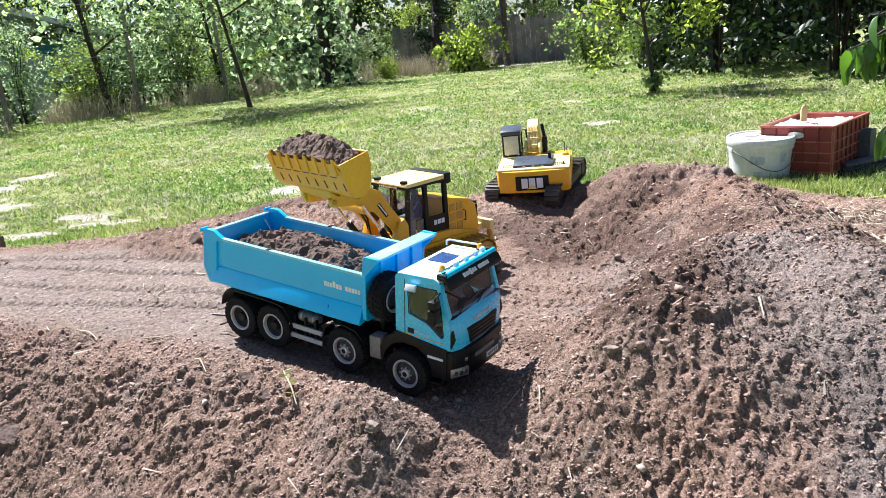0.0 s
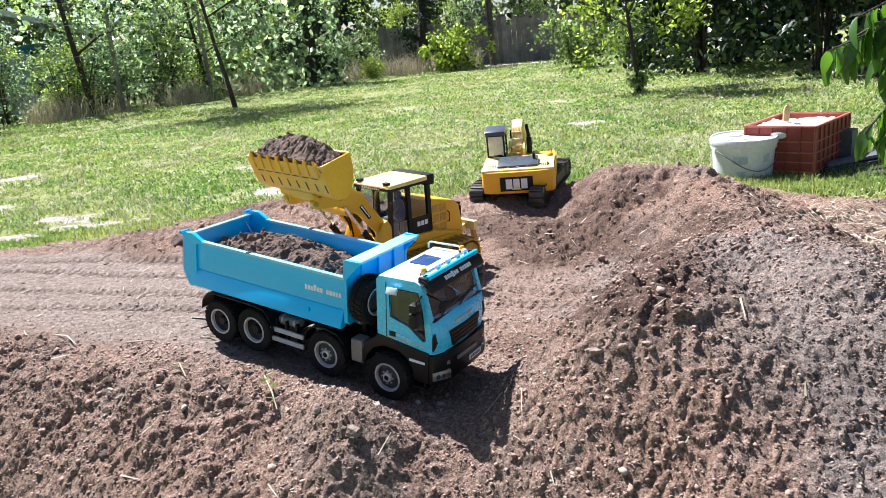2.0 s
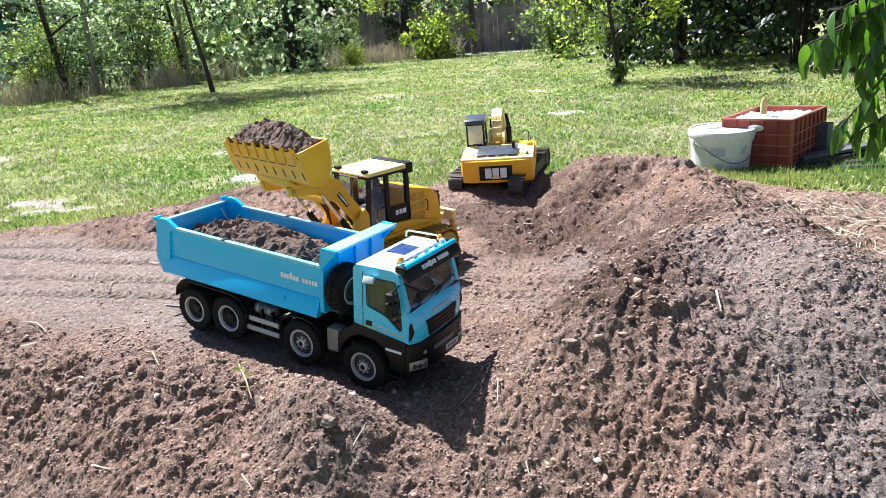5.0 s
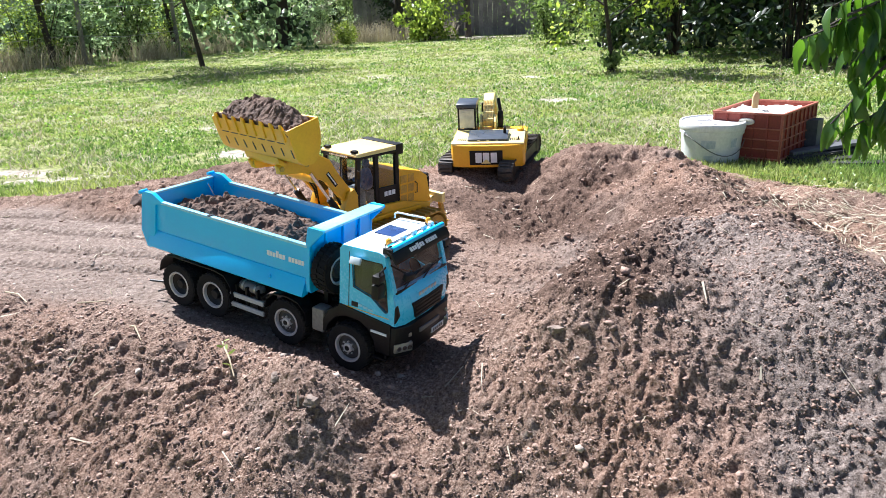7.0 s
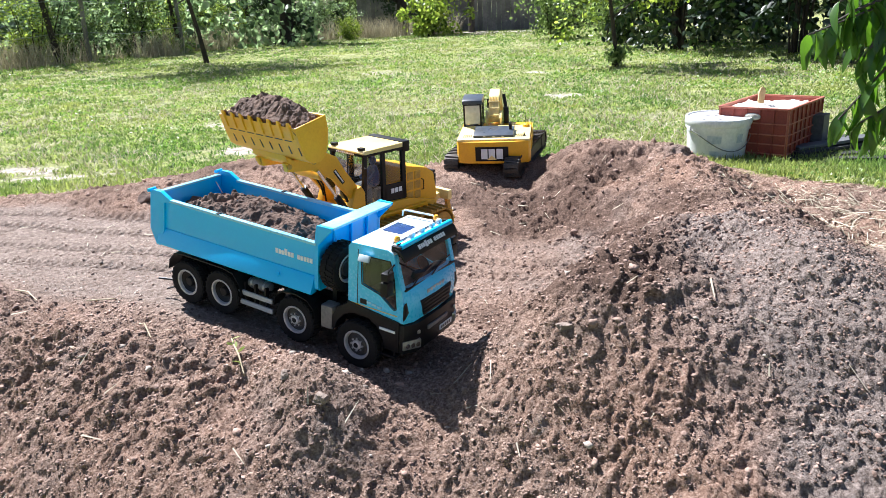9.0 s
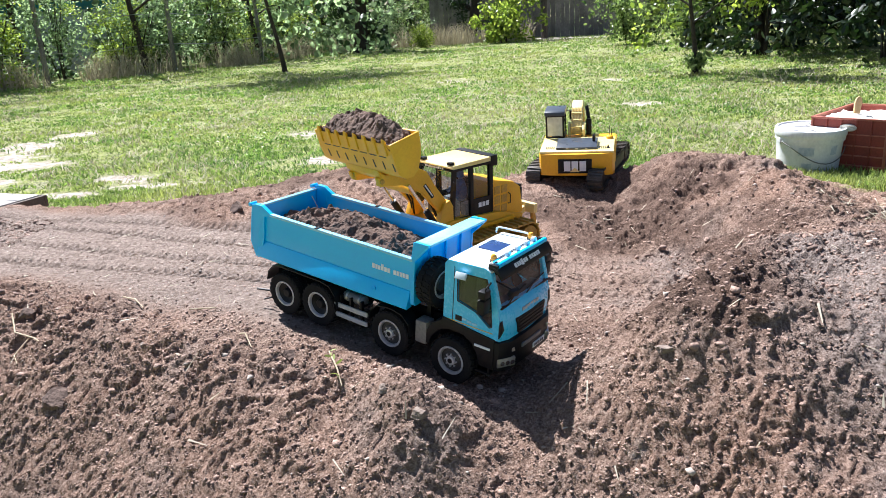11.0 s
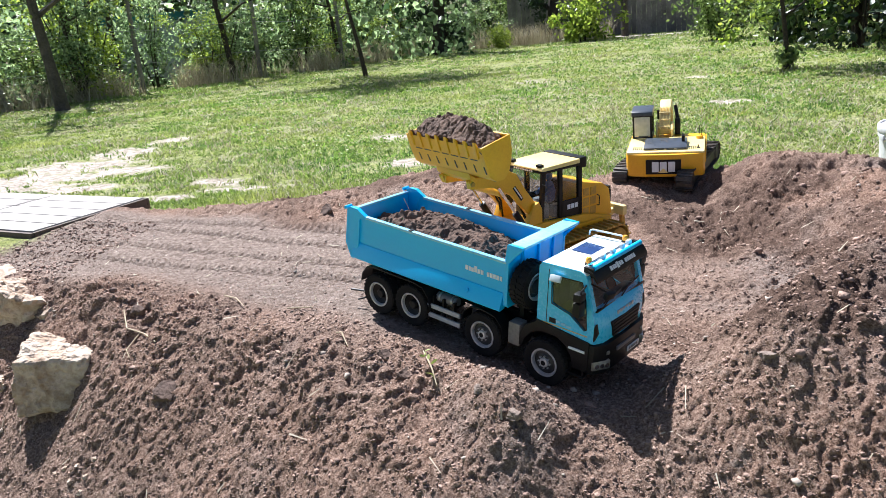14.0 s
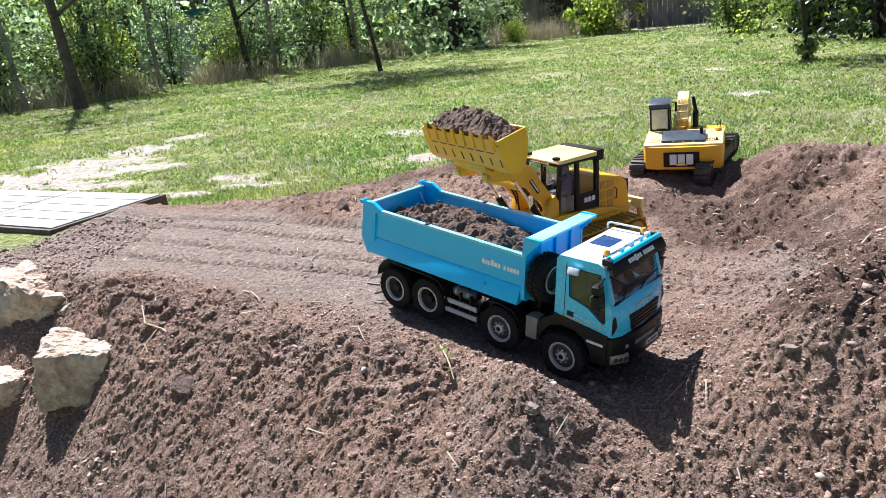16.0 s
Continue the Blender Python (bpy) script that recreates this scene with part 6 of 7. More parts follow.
# ---- loose clods, pebbles and straw ----
def scattered(name, count, region, sizes, mat, seed, squash=0.62, sink=0.40, keep=None, rare=6, plain=False):
    """Small lumps strewn over a stretch of ground, one mesh."""
    rng = np.random.default_rng(seed)
    bm = bmesh.new()
    if plain:
        bmesh.ops.create_cube(bm, size=1.25)
        bmesh.ops.triangulate(bm, faces=bm.faces)
    else:
        bmesh.ops.create_icosphere(bm, subdivisions=1, radius=1.0)
    base = np.array([v.co[:] for v in bm.verts])
    tri = np.array([[v.index for v in f.verts] for f in bm.faces])
    bm.free()
    x, y = rng.uniform(region[0], region[1], count * 3), rng.uniform(region[2], region[3], count * 3)
    ok = keep(x, y) > rng.random(count * 3)
    x, y = x[ok][:count], y[ok][:count]
    n = len(x)
    r = sizes[0] + (sizes[1] - sizes[0]) * rng.random(n) ** rare
    x, y, z = surface(x, y)
    z = z + r * (squash - 2 * sink * squash) * 0.6
    shape = base[None] * (1 + 0.36 * rng.normal(size=(n, len(base), 1)).clip(-1.6, 1.6)) * r[:, None, None] * (1 + 0.3 * rng.normal(size=(n, 1, 3)).clip(-1.5, 1.5))
    shape[:, :, 2] *= squash
    a = rng.uniform(0, 6.28, n)
    c, s = np.cos(a)[:, None], np.sin(a)[:, None]
    v = np.stack([shape[:, :, 0] * c - shape[:, :, 1] * s + x[:, None], shape[:, :, 0] * s + shape[:, :, 1] * c + y[:, None], shape[:, :, 2] + z[:, None]], -1)
    me = raw_mesh(name, v.reshape(-1, 3), (tri[None] + (np.arange(n) * len(base))[:, None, None]).reshape(-1, 3), mat)
    return new(name, me)


loose = lambda x, y: soil_share(x, y) * (1 - 0.9 * packed_share(x, y))  # noqa: E731
clumped_soil = lambda x, y: loose(x, y) * (0.12 + 0.88 * clumpiness(x, y))  # noqa: E731
tagged(scattered("soil_crumbs", 32000, (-1.32, 0.92, 0.92, 1.85), (0.0013, 0.0034), CLOD, 70, 0.75, 0.55, keep=loose, rare=2.2, plain=True), "fine crumbled brown soil covering the heaps", "soil crumbs", kind="stuff")
tagged(scattered("soil_clods", 3600, (-1.35, 1.0, 0.92, 2.3), (0.0024, 0.0068), CLOD, 74, 0.85, 0.6, keep=clumped_soil, rare=4), "crumbled brown soil clods strewn over the heaps", "soil clods", kind="stuff")
tagged(scattered("soil_clods", 420, (-1.0, 1.4, 1.85, 2.95), (0.0030, 0.0100), CLOD, 72, 0.85, 0.6, keep=clumped_soil, rare=4), "crumbled brown soil clods behind the pit", "soil clods", kind="stuff")
tagged(scattered("soil_crumbs", 1600, (-1.8, 0.35, 1.25, 2.35), (0.0010, 0.0026), CLOD, 78, 0.7, 0.45, keep=lambda x, y: soil_share(x, y) * packed_share(x, y) * 0.9, rare=2.5, plain=True), "fine loose crumbs on the packed earth road", "soil crumbs", kind="stuff")
tagged(scattered("soil_crumbs", 6000, (-1.85, -1.3, 1.25, 2.25), (0.0016, 0.0060), CLOD, 79, 0.8, 0.5, keep=lambda x, y: soil_share(x, y), rare=2.5, plain=True), "fine crumbled soil beside the deck", "soil crumbs", kind="stuff")
tagged(scattered("pebbles", 300, (-1.4, 1.0, 0.95, 2.0), (0.0022, 0.0070), PEBBLE, 73, keep=lambda x, y: loose(x, y) * (0.3 + 0.7 * (grain(x, y, 0.3, 74) > 0))), "pale pebbles lying in the soil", "pebbles", kind="stuff")
tagged(scattered("road_grit", 1500, (-1.7, 0.3, 1.2, 2.5), (0.0012, 0.0034), PEBBLE, 75, keep=lambda x, y: soil_share(x, y) * packed_share(x, y)), "pale grit on the packed earth road", "grit", kind="stuff")


def straw_bits(name, count, region, length, mat, seed, keep):
    rng = np.random.default_rng(seed)
    x, y = rng.uniform(region[0], region[1], count * 3), rng.uniform(region[2], region[3], count * 3)
    ok = keep(x, y) > rng.random(count * 3)
    x, y = x[ok][:count], y[ok][:count]
    n, a = len(x), rng.uniform(0, 6.28, len(x))
    l, w = rng.uniform(length[0], length[1], n), rng.uniform(0.0008, 0.0018, n)
    dx, dy = np.cos(a) * l, np.sin(a) * l
    z0, z1 = height(x, y) + 0.004, height(x + dx, y + dy) + 0.004 + rng.uniform(0, 0.004, n)
    px, py = -np.sin(a) * w, np.cos(a) * w
    v = np.stack([np.stack([x - px, y - py, z0], -1), np.stack([x + px, y + py, z0 + w], -1), np.stack([x + dx + px * 0.4, y + dy + py * 0.4, z1], -1), np.stack([x + dx - px * 0.4, y + dy - py * 0.4, z1], -1)], 1)
    return new(name, raw_mesh(name, v.reshape(-1, 3), np.arange(4 * n).reshape(-1, 4), mat))


tagged(straw_bits("straw", 230, (-1.3, 0.9, 1.0, 2.4), (0.008, 0.042), DRY, 81, lambda x, y: soil_share(x, y) * 0.6), "dry straw and root bits lying on the soil", "straw", kind="stuff")
tagged(straw_bits("straw", 1500, (0.80, 1.7, 1.3, 2.4), (0.012, 0.050), DRY, 82, lambda x, y: hill(x, y, 1.12, 1.86, 0.20, 0.30)), "flattened dry grass beside the soil heap", "dry grass", kind="stuff")


# single stones, lumps, roots and a sprig on the bank
def on_ground(x, y):
    return float(height(np.array(x), np.array(y)))


STONE = material("grey_brown_stone", (0.13, 0.096, 0.076), (0.29, 0.232, 0.192), 0.9, scale=40, fine=220, bump=0.7, depth=0.003)
for x, y, size, seed in ((-0.063, 1.075, (0.017, 0.013, 0.013), 31), (0.284, 1.121, (0.016, 0.013, 0.012), 32), (-0.570, 1.372, (0.010, 0.008, 0.007), 33), (-0.121, 1.119, (0.011, 0.009, 0.010), 34), (-0.60, 1.335, (0.008, 0.007, 0.006), 35), *[(x, y, (0.0085, 0.007, 0.006), 51 + i) for i, (x, y) in enumerate(((-1.0, 1.234), (-0.977, 1.236), (-0.949, 1.208), (-0.943, 1.231), (-0.914, 1.210), (-0.915, 1.190), (-0.904, 1.232), (-0.520, 1.303)))]):
    st = new("stone", rock_mesh("stone", size, seed))
    if seed < 50:
        st.data.materials[0] = STONE
    st.matrix_world = pose(x, y, on_ground(x, y) + size[2] * 0.15, 8, -6, 40 * seed) @ Matrix.Diagonal((0.8, 0.8, 0.7, 1))
    tagged(st, "small pale grey stone lying on the soil bank", "stone", "stones on the bank")
LUMP = material("dark_damp_lump", (0.055, 0.034, 0.026), (0.170, 0.112, 0.086), 0.95, scale=25, fine=150, bump=0.9, depth=0.004)
for x, y, size, seed in ((-0.733, 2.204, (0.030, 0.024, 0.026), 41), (-0.495, 1.195, (0.014, 0.012, 0.011), 42), (-0.763, 1.293, (0.034, 0.028, 0.022), 43), (-0.937, 1.507, (0.020, 0.017, 0.020), 44), (-0.30, 1.255, (0.016, 0.014, 0.014), 45), (-0.255, 1.205, (0.017, 0.015, 0.013), 46), (0.62, 1.52, (0.024, 0.020, 0.018), 47), (0.40, 1.47, (0.018, 0.015, 0.014), 48)):
    lump = new("soil_lump", rock_mesh("soil_lump", size, seed))
    lump.data.materials[0] = LUMP
    lump.matrix_world = pose(x, y, on_ground(x, y) - size[2] * 0.22, 25, 15, 25 * seed)
    tagged(lump, "dark damp lump of soil on the loose earth", "soil lump", "dark soil lumps")
ROOT = material("pale_root", (0.34, 0.27, 0.17), (0.58, 0.49, 0.34), 0.8, scale=40, bump=0.3, depth=0.0006)
for ends in (((-0.967, 1.502), (-0.935, 1.455), (-0.885, 1.440), (-0.828, 1.390)), ((-0.732, 1.525), (-0.700, 1.512), (-0.666, 1.477)), ((-0.556, 1.447), (-0.525, 1.452), (-0.499, 1.443)), ((-0.417, 1.341), (-0.398, 1.318), (-0.380, 1.291)), ((-0.90, 1.445), (-0.91, 1.405), (-0.885, 1.375))):
    way = [(x, y, on_ground(x, y) + 0.006) for x, y in ends]
    root = new("root", mesh_of("root", tube(way, [0.0016] * (len(way) - 1) + [0.0008], 6), ROOT))
    tagged(root, "pale dry root lying on the soil", "root", "roots on the bank")
SPRIG = leaf_material("pale_sprig_green", (0.20, 0.26, 0.07), (0.42, 0.48, 0.18), (1.1, 1.2, 0.7), 0.5, 0.3)
sprig = thing("weed_sprig", None, "small pale green uprooted sprig on the bank", "weed")
stalk = [(-0.231, 1.246, 0.0), (-0.218, 1.215, 0.0), (-0.205, 1.190, 0.0), (-0.194, 1.165, 0.0)]
stalk = [(x, y, on_ground(x, y) + 0.010) for x, y, _ in stalk]
part("stalk", tube(stalk, [0.0010, 0.0014, 0.0015, 0.0009], 6), ROOT, sprig)
for k in range(7):
    q = Vector(stalk[k % 3]).lerp(Vector(stalk[k % 3 + 1]), 0.15 + 0.11 * k)
    bm = bmesh.new()
    bm.faces.new([bm.verts.new(c) for c in ((0, 0, 0), (0.005, 0.0022, 0.001), (0.011, 0.002, 0.0), (0.015, 0, -0.001), (0.011, -0.002, 0.0), (0.005, -0.0022, 0.001))])
    part("sprig_leaf", bm, SPRIG, sprig, m=Matrix.Translation(q) @ pose(0, 0, 0, 20 * k, -25, 97 * k))


# ---- lawn ----
def blades(name, x, y, z, tall, wide, mat, seed, lean=0.55):
    """Grass: one bent blade at every place."""
    rng = np.random.default_rng(seed)
    n, a, b = len(x), rng.uniform(0, 6.28, len(x)), rng.uniform(0, 6.28, len(x))
    k = tall * lean * rng.uniform(0.2, 1.3, n)
    px, py = np.cos(a) * wide, np.sin(a) * wide
    mx, my = np.cos(b) * k * 0.35, np.sin(b) * k * 0.35
    p = [(x - px, y - py, z - 0.004), (x + px, y + py, z - 0.004), (x + mx + px * 0.8, y + my + py * 0.8, z + tall * 0.6), (x + mx - px * 0.8, y + my - py * 0.8, z + tall * 0.6), (x + np.cos(b) * k, y + np.sin(b) * k, z + tall)]
    v = np.stack([np.stack(q, -1) for q in p], 1).reshape(-1, 3)
    o = (np.arange(n) * 5)[:, None]
    f = np.concatenate([o + [0, 1, 2], o + [0, 2, 3], o + [3, 2, 4]], 0)
    return raw_mesh(name, v, f, mat)


def lawn_places(count, near, far, seed):
    """Thick near the soil, thinner towards the far end."""
    rng = np.random.default_rng(seed)
    y = near * (far / near) ** rng.random(count)
    x = (rng.random(count) - 0.5) * (1.9 * y + 1.6) - 0.12 * y
    ok = (soil_share(x, y) < 0.35) & (worn_share(x, y) < 0.06 + rng.random(count) ** 2) & (0.6 * grain(x, y, 0.22, 91) + 0.7 * grain(x, y, 0.045 + 0 * x, 94) + 0.9 * rng.random(count) > -0.05)
    ok &= ~((x < -1.5) & (y < 2.9) & (y > 2.1) & (x > -3.6) & (y > 1.7 + -0.29 * (x + 1.7)) & (y < 2.62 - 0.29 * (x + 1.6)))
    ok &= x > -6.75 + 0.70 * (y - 10.18)
    ok &= x < 3.5 + 0.02 * y
    return x[ok], y[ok], rng


tuft_x, tuft_y, rng_ = lawn_places(100000, 2.15, 17.0, 101)
pick_ = np.repeat(np.arange(len(tuft_x)), 4)
dist = np.hypot(tuft_x, tuft_y)[pick_]
gx_, gy_ = tuft_x[pick_] + rng_.normal(size=len(pick_)) * 0.006 * (0.6 + 0.35 * dist), tuft_y[pick_] + rng_.normal(size=len(pick_)) * 0.006 * (0.6 + 0.35 * dist)
tone = grain(gx_, gy_, 0.7, 92)
short = 0.55 + 0.45 * S((tone + 0.6) / 1.0)
tagged(new("lawn_grass", blades("lawn_grass", gx_, gy_, height(gx_, gy_), (0.007 + 0.011 * rng_.random(len(gx_))) * short * (1 + 0.04 * dist), 0.0016 * (0.6 + 0.36 * dist), GRASS, 102, 1.5)), "uneven sunlit green lawn grass", "grass", kind="stuff")
hx_, hy_, rng_ = lawn_places(60000, 2.15, 15.0, 103)
keep_ = grain(hx_, hy_, 0.5, 93) > -0.1
hx_, hy_ = hx_[keep_], hy_[keep_]
hd = np.hypot(hx_, hy_)
tagged(new("dry_grass", blades("dry_grass", hx_, hy_, height(hx_, hy_), 0.012 + 0.022 * rng_.random(len(hx_)), 0.0013 * (0.6 + 0.35 * hd), DRY, 104, 1.8)), "dry straw-coloured grass between the green", "dry grass", kind="stuff")
ex_ = np.random.default_rng(105)
tx_ = np.concatenate([ex_.uniform(0.9, 1.75, 5200), ex_.uniform(-1.5, 1.2, 3600)])
ty_ = np.concatenate([ex_.uniform(2.35, 2.9, 5200), dirt_edge(tx_[5200:]) + ex_.uniform(0.03, 0.30, 3600)])
ok_ = soil_share(tx_, ty_) < 0.4
tx_, ty_ = tx_[ok_], ty_[ok_]
tagged(new("grass_tufts", blades("grass_tufts", tx_, ty_, height(tx_, ty_), 0.016 + 0.020 * ex_.random(len(tx_)), 0.0017, GRASS, 106)), "longer green grass along the edge of the soil", "grass", kind="stuff")


def leaf_sheet(name, centres, size, mat, seed, droop=0.3, narrow=0.55):
    """Leaves: one small folded blade at every place, turned at random."""
    rng = np.random.default_rng(seed)
    c = np.asarray(centres, float)
    n = len(c)
    a = rng.normal(size=(n, 3))
    a[:, 2] -= droop
    a /= np.linalg.norm(a, axis=1, keepdims=True)
    b = np.cross(a, rng.normal(size=(n, 3)))
    b /= np.linalg.norm(b, axis=1, keepdims=True)
    up = np.cross(a, b)
    l = (size * rng.uniform(0.6, 1.3, n))[:, None]
    w = l * narrow * 0.5
    v = np.stack([c, c + a * l * 0.30 + b * w + up * w * 0.35, c + a * l * 0.68 + b * w * 0.8 + up * w * 0.2, c + a * l, c + a * l * 0.68 - b * w * 0.8 + up * w * 0.2, c + a * l * 0.30 - b * w + up * w * 0.35], 1)
    o = (np.arange(n) * 6)[:, None]
    return raw_mesh(name, v.reshape(-1, 3), np.concatenate([o + [0, 1, 2, 3], o + [0, 3, 4, 5]], 0), mat)


LAWN_WEED = leaf_material("lawn_weed_leaves", (0.070, 0.145, 0.034), (0.285, 0.420, 0.115), (1.2, 1.3, 0.7), 0.40, 0.40)
wx_, wy_, rng_ = lawn_places(80000, 2.3, 14.0, 107)
keep_ = (grain(wx_, wy_, 0.9, 95) + 0.8 * grain(wx_, wy_, 0.25, 96) + 0.25 * S((wx_ + 0.5) / 1.5) > 0.35)
wx_, wy_ = wx_[keep_], wy_[keep_]
wd = np.hypot(wx_, wy_)
weed_at = np.stack([wx_, wy_, height(wx_, wy_) + 0.006 + 0.016 * rng_.random(len(wx_))], -1)
tagged(new("lawn_weeds", leaf_sheet("lawn_weeds", weed_at, 0.0050 * (0.7 + 0.42 * wd), LAWN_WEED, 108, -0.1, 0.85)), "broad-leaved weeds and clover in the lawn", "weeds", kind="stuff")
LEAF_MID = leaf_material("mid_green_leaves", (0.030, 0.062, 0.020), (0.30, 0.36, 0.165), (1.3, 1.45, 0.9), 0.24, 0.55)
LEAF_YELLOW = leaf_material("yellow_green_leaves", (0.055, 0.105, 0.018), (0.38, 0.44, 0.110), (1.5, 1.6, 0.9), 0.34, 0.58)
# albedo lowered: the hazels' shade sits in this leaf colour
LEAF_DARK = leaf_material("shade_darkened_leaves", (0.006, 0.016, 0.006), (0.030, 0.060, 0.020), (1.2, 1.4, 0.7), 0.40, 0.16)
LEAF_GREY = leaf_material("grey_green_leaves", (0.028, 0.055, 0.028), (0.38, 0.45, 0.31), (1.5, 1.7, 1.2), 0.25, 0.62)
LEAF_GLOSS = leaf_material("fresh_glossy_leaves", (0.035, 0.090, 0.020), (0.110, 0.20, 0.040), (2.2, 2.4, 0.6), 0.26, 0.42)
BARK = material("grey_brown_bark", (0.032, 0.027, 0.023), (0.115, 0.096, 0.082), 0.9, scale=10, fine=60, bump=0.8, depth=0.01)
DARKBARK = material("dark_bark", (0.018, 0.013, 0.011), (0.060, 0.044, 0.036), 0.9, scale=10, fine=60, bump=0.8, depth=0.01)
OLDFENCE = material("weathered_grey_fence_wood", (0.11, 0.10, 0.098), (0.27, 0.25, 0.24), 0.85, scale=4, fine=40, bump=0.5, depth=0.004, random_tone=0.22)


def clumped(rng, clumps, spread, count):
    """Places gathered round clump centres."""
    pick = rng.integers(0, len(clumps), count)
    return np.asarray(clumps)[pick] + rng.normal(size=(count, 3)) * np.asarray(spread)[pick][:, None]


def shrub(name, seed, wide, tall, count, leaf, mat, words, stems=6, bottom=0.05):
    rng = np.random.default_rng(seed)
    ob = thing(name, None, words, "shrub")
    ends = []
    for _ in range(stems):
        a, h = rng.uniform(0, 6.28), tall * rng.uniform(0.55, 0.95)
        r = wide * rng.uniform(0.1, 0.45)
        pts = [(0.05 * math.cos(a), 0.05 * math.sin(a), -0.03), (r * 0.5 * math.cos(a), r * 0.5 * math.sin(a), h * 0.5), (r * math.cos(a + 0.3), r * math.sin(a + 0.3), h)]
        part("stem", tube(pts, [0.014, 0.010, 0.004], 5), DARKBARK, ob)
        ends += [pts[1], pts[2]]
    clumps = [np.array(e) for e in ends]
    for _ in range(22):
        clumps.append(np.array([rng.normal() * wide * 0.30, rng.normal() * wide * 0.30, rng.uniform(bottom, tall)]))
    p = clumped(rng, clumps, [wide * rng.uniform(0.05, 0.14) for _ in clumps], count)
    p[:, 2] = np.abs(p[:, 2] - bottom) + bottom
    part("foliage", leaf_sheet(name + "_leaves", p, leaf, mat, seed + 1), None, ob)
    return ob


def tree(name, seed, tall, crown_from, wide, count, leaf, mat, trunk_r, words, lean=(0, 0), bark=BARK, forks=7, low=0.0):
    rng = np.random.default_rng(seed)
    ob = thing(name, None, words, "tree")
    spine = [(lean[0] * t + 0.03 * rng.normal() * t, lean[1] * t, tall * t - 0.05) for t in (0, 0.12, 0.25, 0.42, 0.6, 0.8, 1.0)]
    clumps = []
    part("trunk", tube(spine, [trunk_r * (1.25 if i == 0 else 1 - 0.13 * i) for i in range(7)], 9), bark, ob)
    for k in range(forks):
        t = crown_from / tall + (0.92 - crown_from / tall) * k / forks
        root = Vector((lean[0] * t, lean[1] * t, tall * t))
        a = 2.4 * k + rng.uniform(-0.4, 0.4)
        reach = wide * (0.55 + 0.3 * rng.random()) * (1.05 - 0.5 * t)
        tip = root + Vector((math.cos(a) * reach, math.sin(a) * reach, reach * rng.uniform(0.25, 0.8) - low))
        mid = (root + tip) / 2 + Vector((0, 0, 0.08 * reach))
        part("limb", tube([root, mid, tip], [trunk_r * 0.45, trunk_r * 0.28, trunk_r * 0.10], 6), bark, ob)
        clumps += [np.array(mid), np.array(tip), np.array(tip * 0.7 + mid * 0.3)]
        for _ in range(2):
            clumps.append(np.array(mid) + rng.normal(size=3) * wide * 0.22)
    p = clumped(rng, clumps, [wide * rng.uniform(0.08, 0.17) for _ in clumps], count)
    part("crown", leaf_sheet(name + "_leaves", p, leaf, mat, seed + 1), None, ob)
    return ob


def put(ob, x, y, turn=0.0, size=1.0, zs=1.0):
    ob.matrix_basis = pose(x, y, float(height(np.array(x), np.array(y))), 0, 0, turn) @ Matrix.Diagonal((size, size, size * zs, 1))
    return ob


def again(ob, x, y, turn, size, zs=1.0):
    return copy_thing(ob, pose(x, y, float(height(np.array(x), np.array(y))), 0, 0, turn) @ Matrix.Diagonal((size, size, size * zs, 1)))


# hedgerow on the left boundary and across the far end
shrubs = [
    put(shrub("hedge_shrub", 201, 1.0, 1.5, 3400, 0.048, LEAF_MID, "mid green leafy shrub in the boundary hedgerow"), -7.9, 8.4, 10),
    put(shrub("hedge_shrub", 205, 1.1, 1.9, 3400, 0.046, LEAF_YELLOW, "yellow-green shrub in the boundary hedgerow"), -6.9, 9.9, 40),
    put(shrub("hedge_shrub", 209, 1.0, 1.7, 3400, 0.050, LEAF_GREY, "grey-green shrub in the boundary hedgerow"), -6.75, 9.45, 80)]
for ob in shrubs:
    tagged(ob, group="boundary hedgerow")
hr = np.random.default_rng(211)
hedge_foot = lambda y: -6.14 + 0.70 * (y - 10.18)  # noqa: E731
for i in range(36):
    if i < 20:
        y = 6.0 + 0.42 * i + 0.2 * hr.random()
        back = 0.25 + 1.3 * hr.random() ** 1.5
        x, y = hedge_foot(y) - 0.82 * back, y + 0.57 * back
    else:
        t = (i - 20) / 15
        x, y = -4.6 + t * 8.2, 15.2 + 1.6 * hr.random() + 2.4 * min(t * 3, 1)
    if math.hypot(x + 6.35, y - 10.75) < 0.75 or abs((x - 0.05) / (y - 0.15) + 0.586) < 0.016:
        continue
    again(shrubs[(i * 7 + i // 3) % 3], x, y, hr.uniform(0, 360), hr.uniform(0.65, 1.1), hr.uniform(0.45, 1.1))
trees = [
    tree("boundary_tree", 221, 4.6, 0.9, 1.7, 3000, 0.050, LEAF_MID, 0.050, "leafy tree with a thin dark trunk in the hedgerow", (-0.5, 0.1), DARKBARK, 9, 0.25),
    tree("boundary_tree", 225, 5.2, 1.2, 1.9, 3000, 0.050, LEAF_YELLOW, 0.080, "tall tree with a grey trunk behind the hedgerow", (-0.3, 0.2), BARK, 9, 0.3)]
put(trees[0], -5.38, 11.25, 0)
put(trees[1], -6.02, 7.98, 20, 0.9)
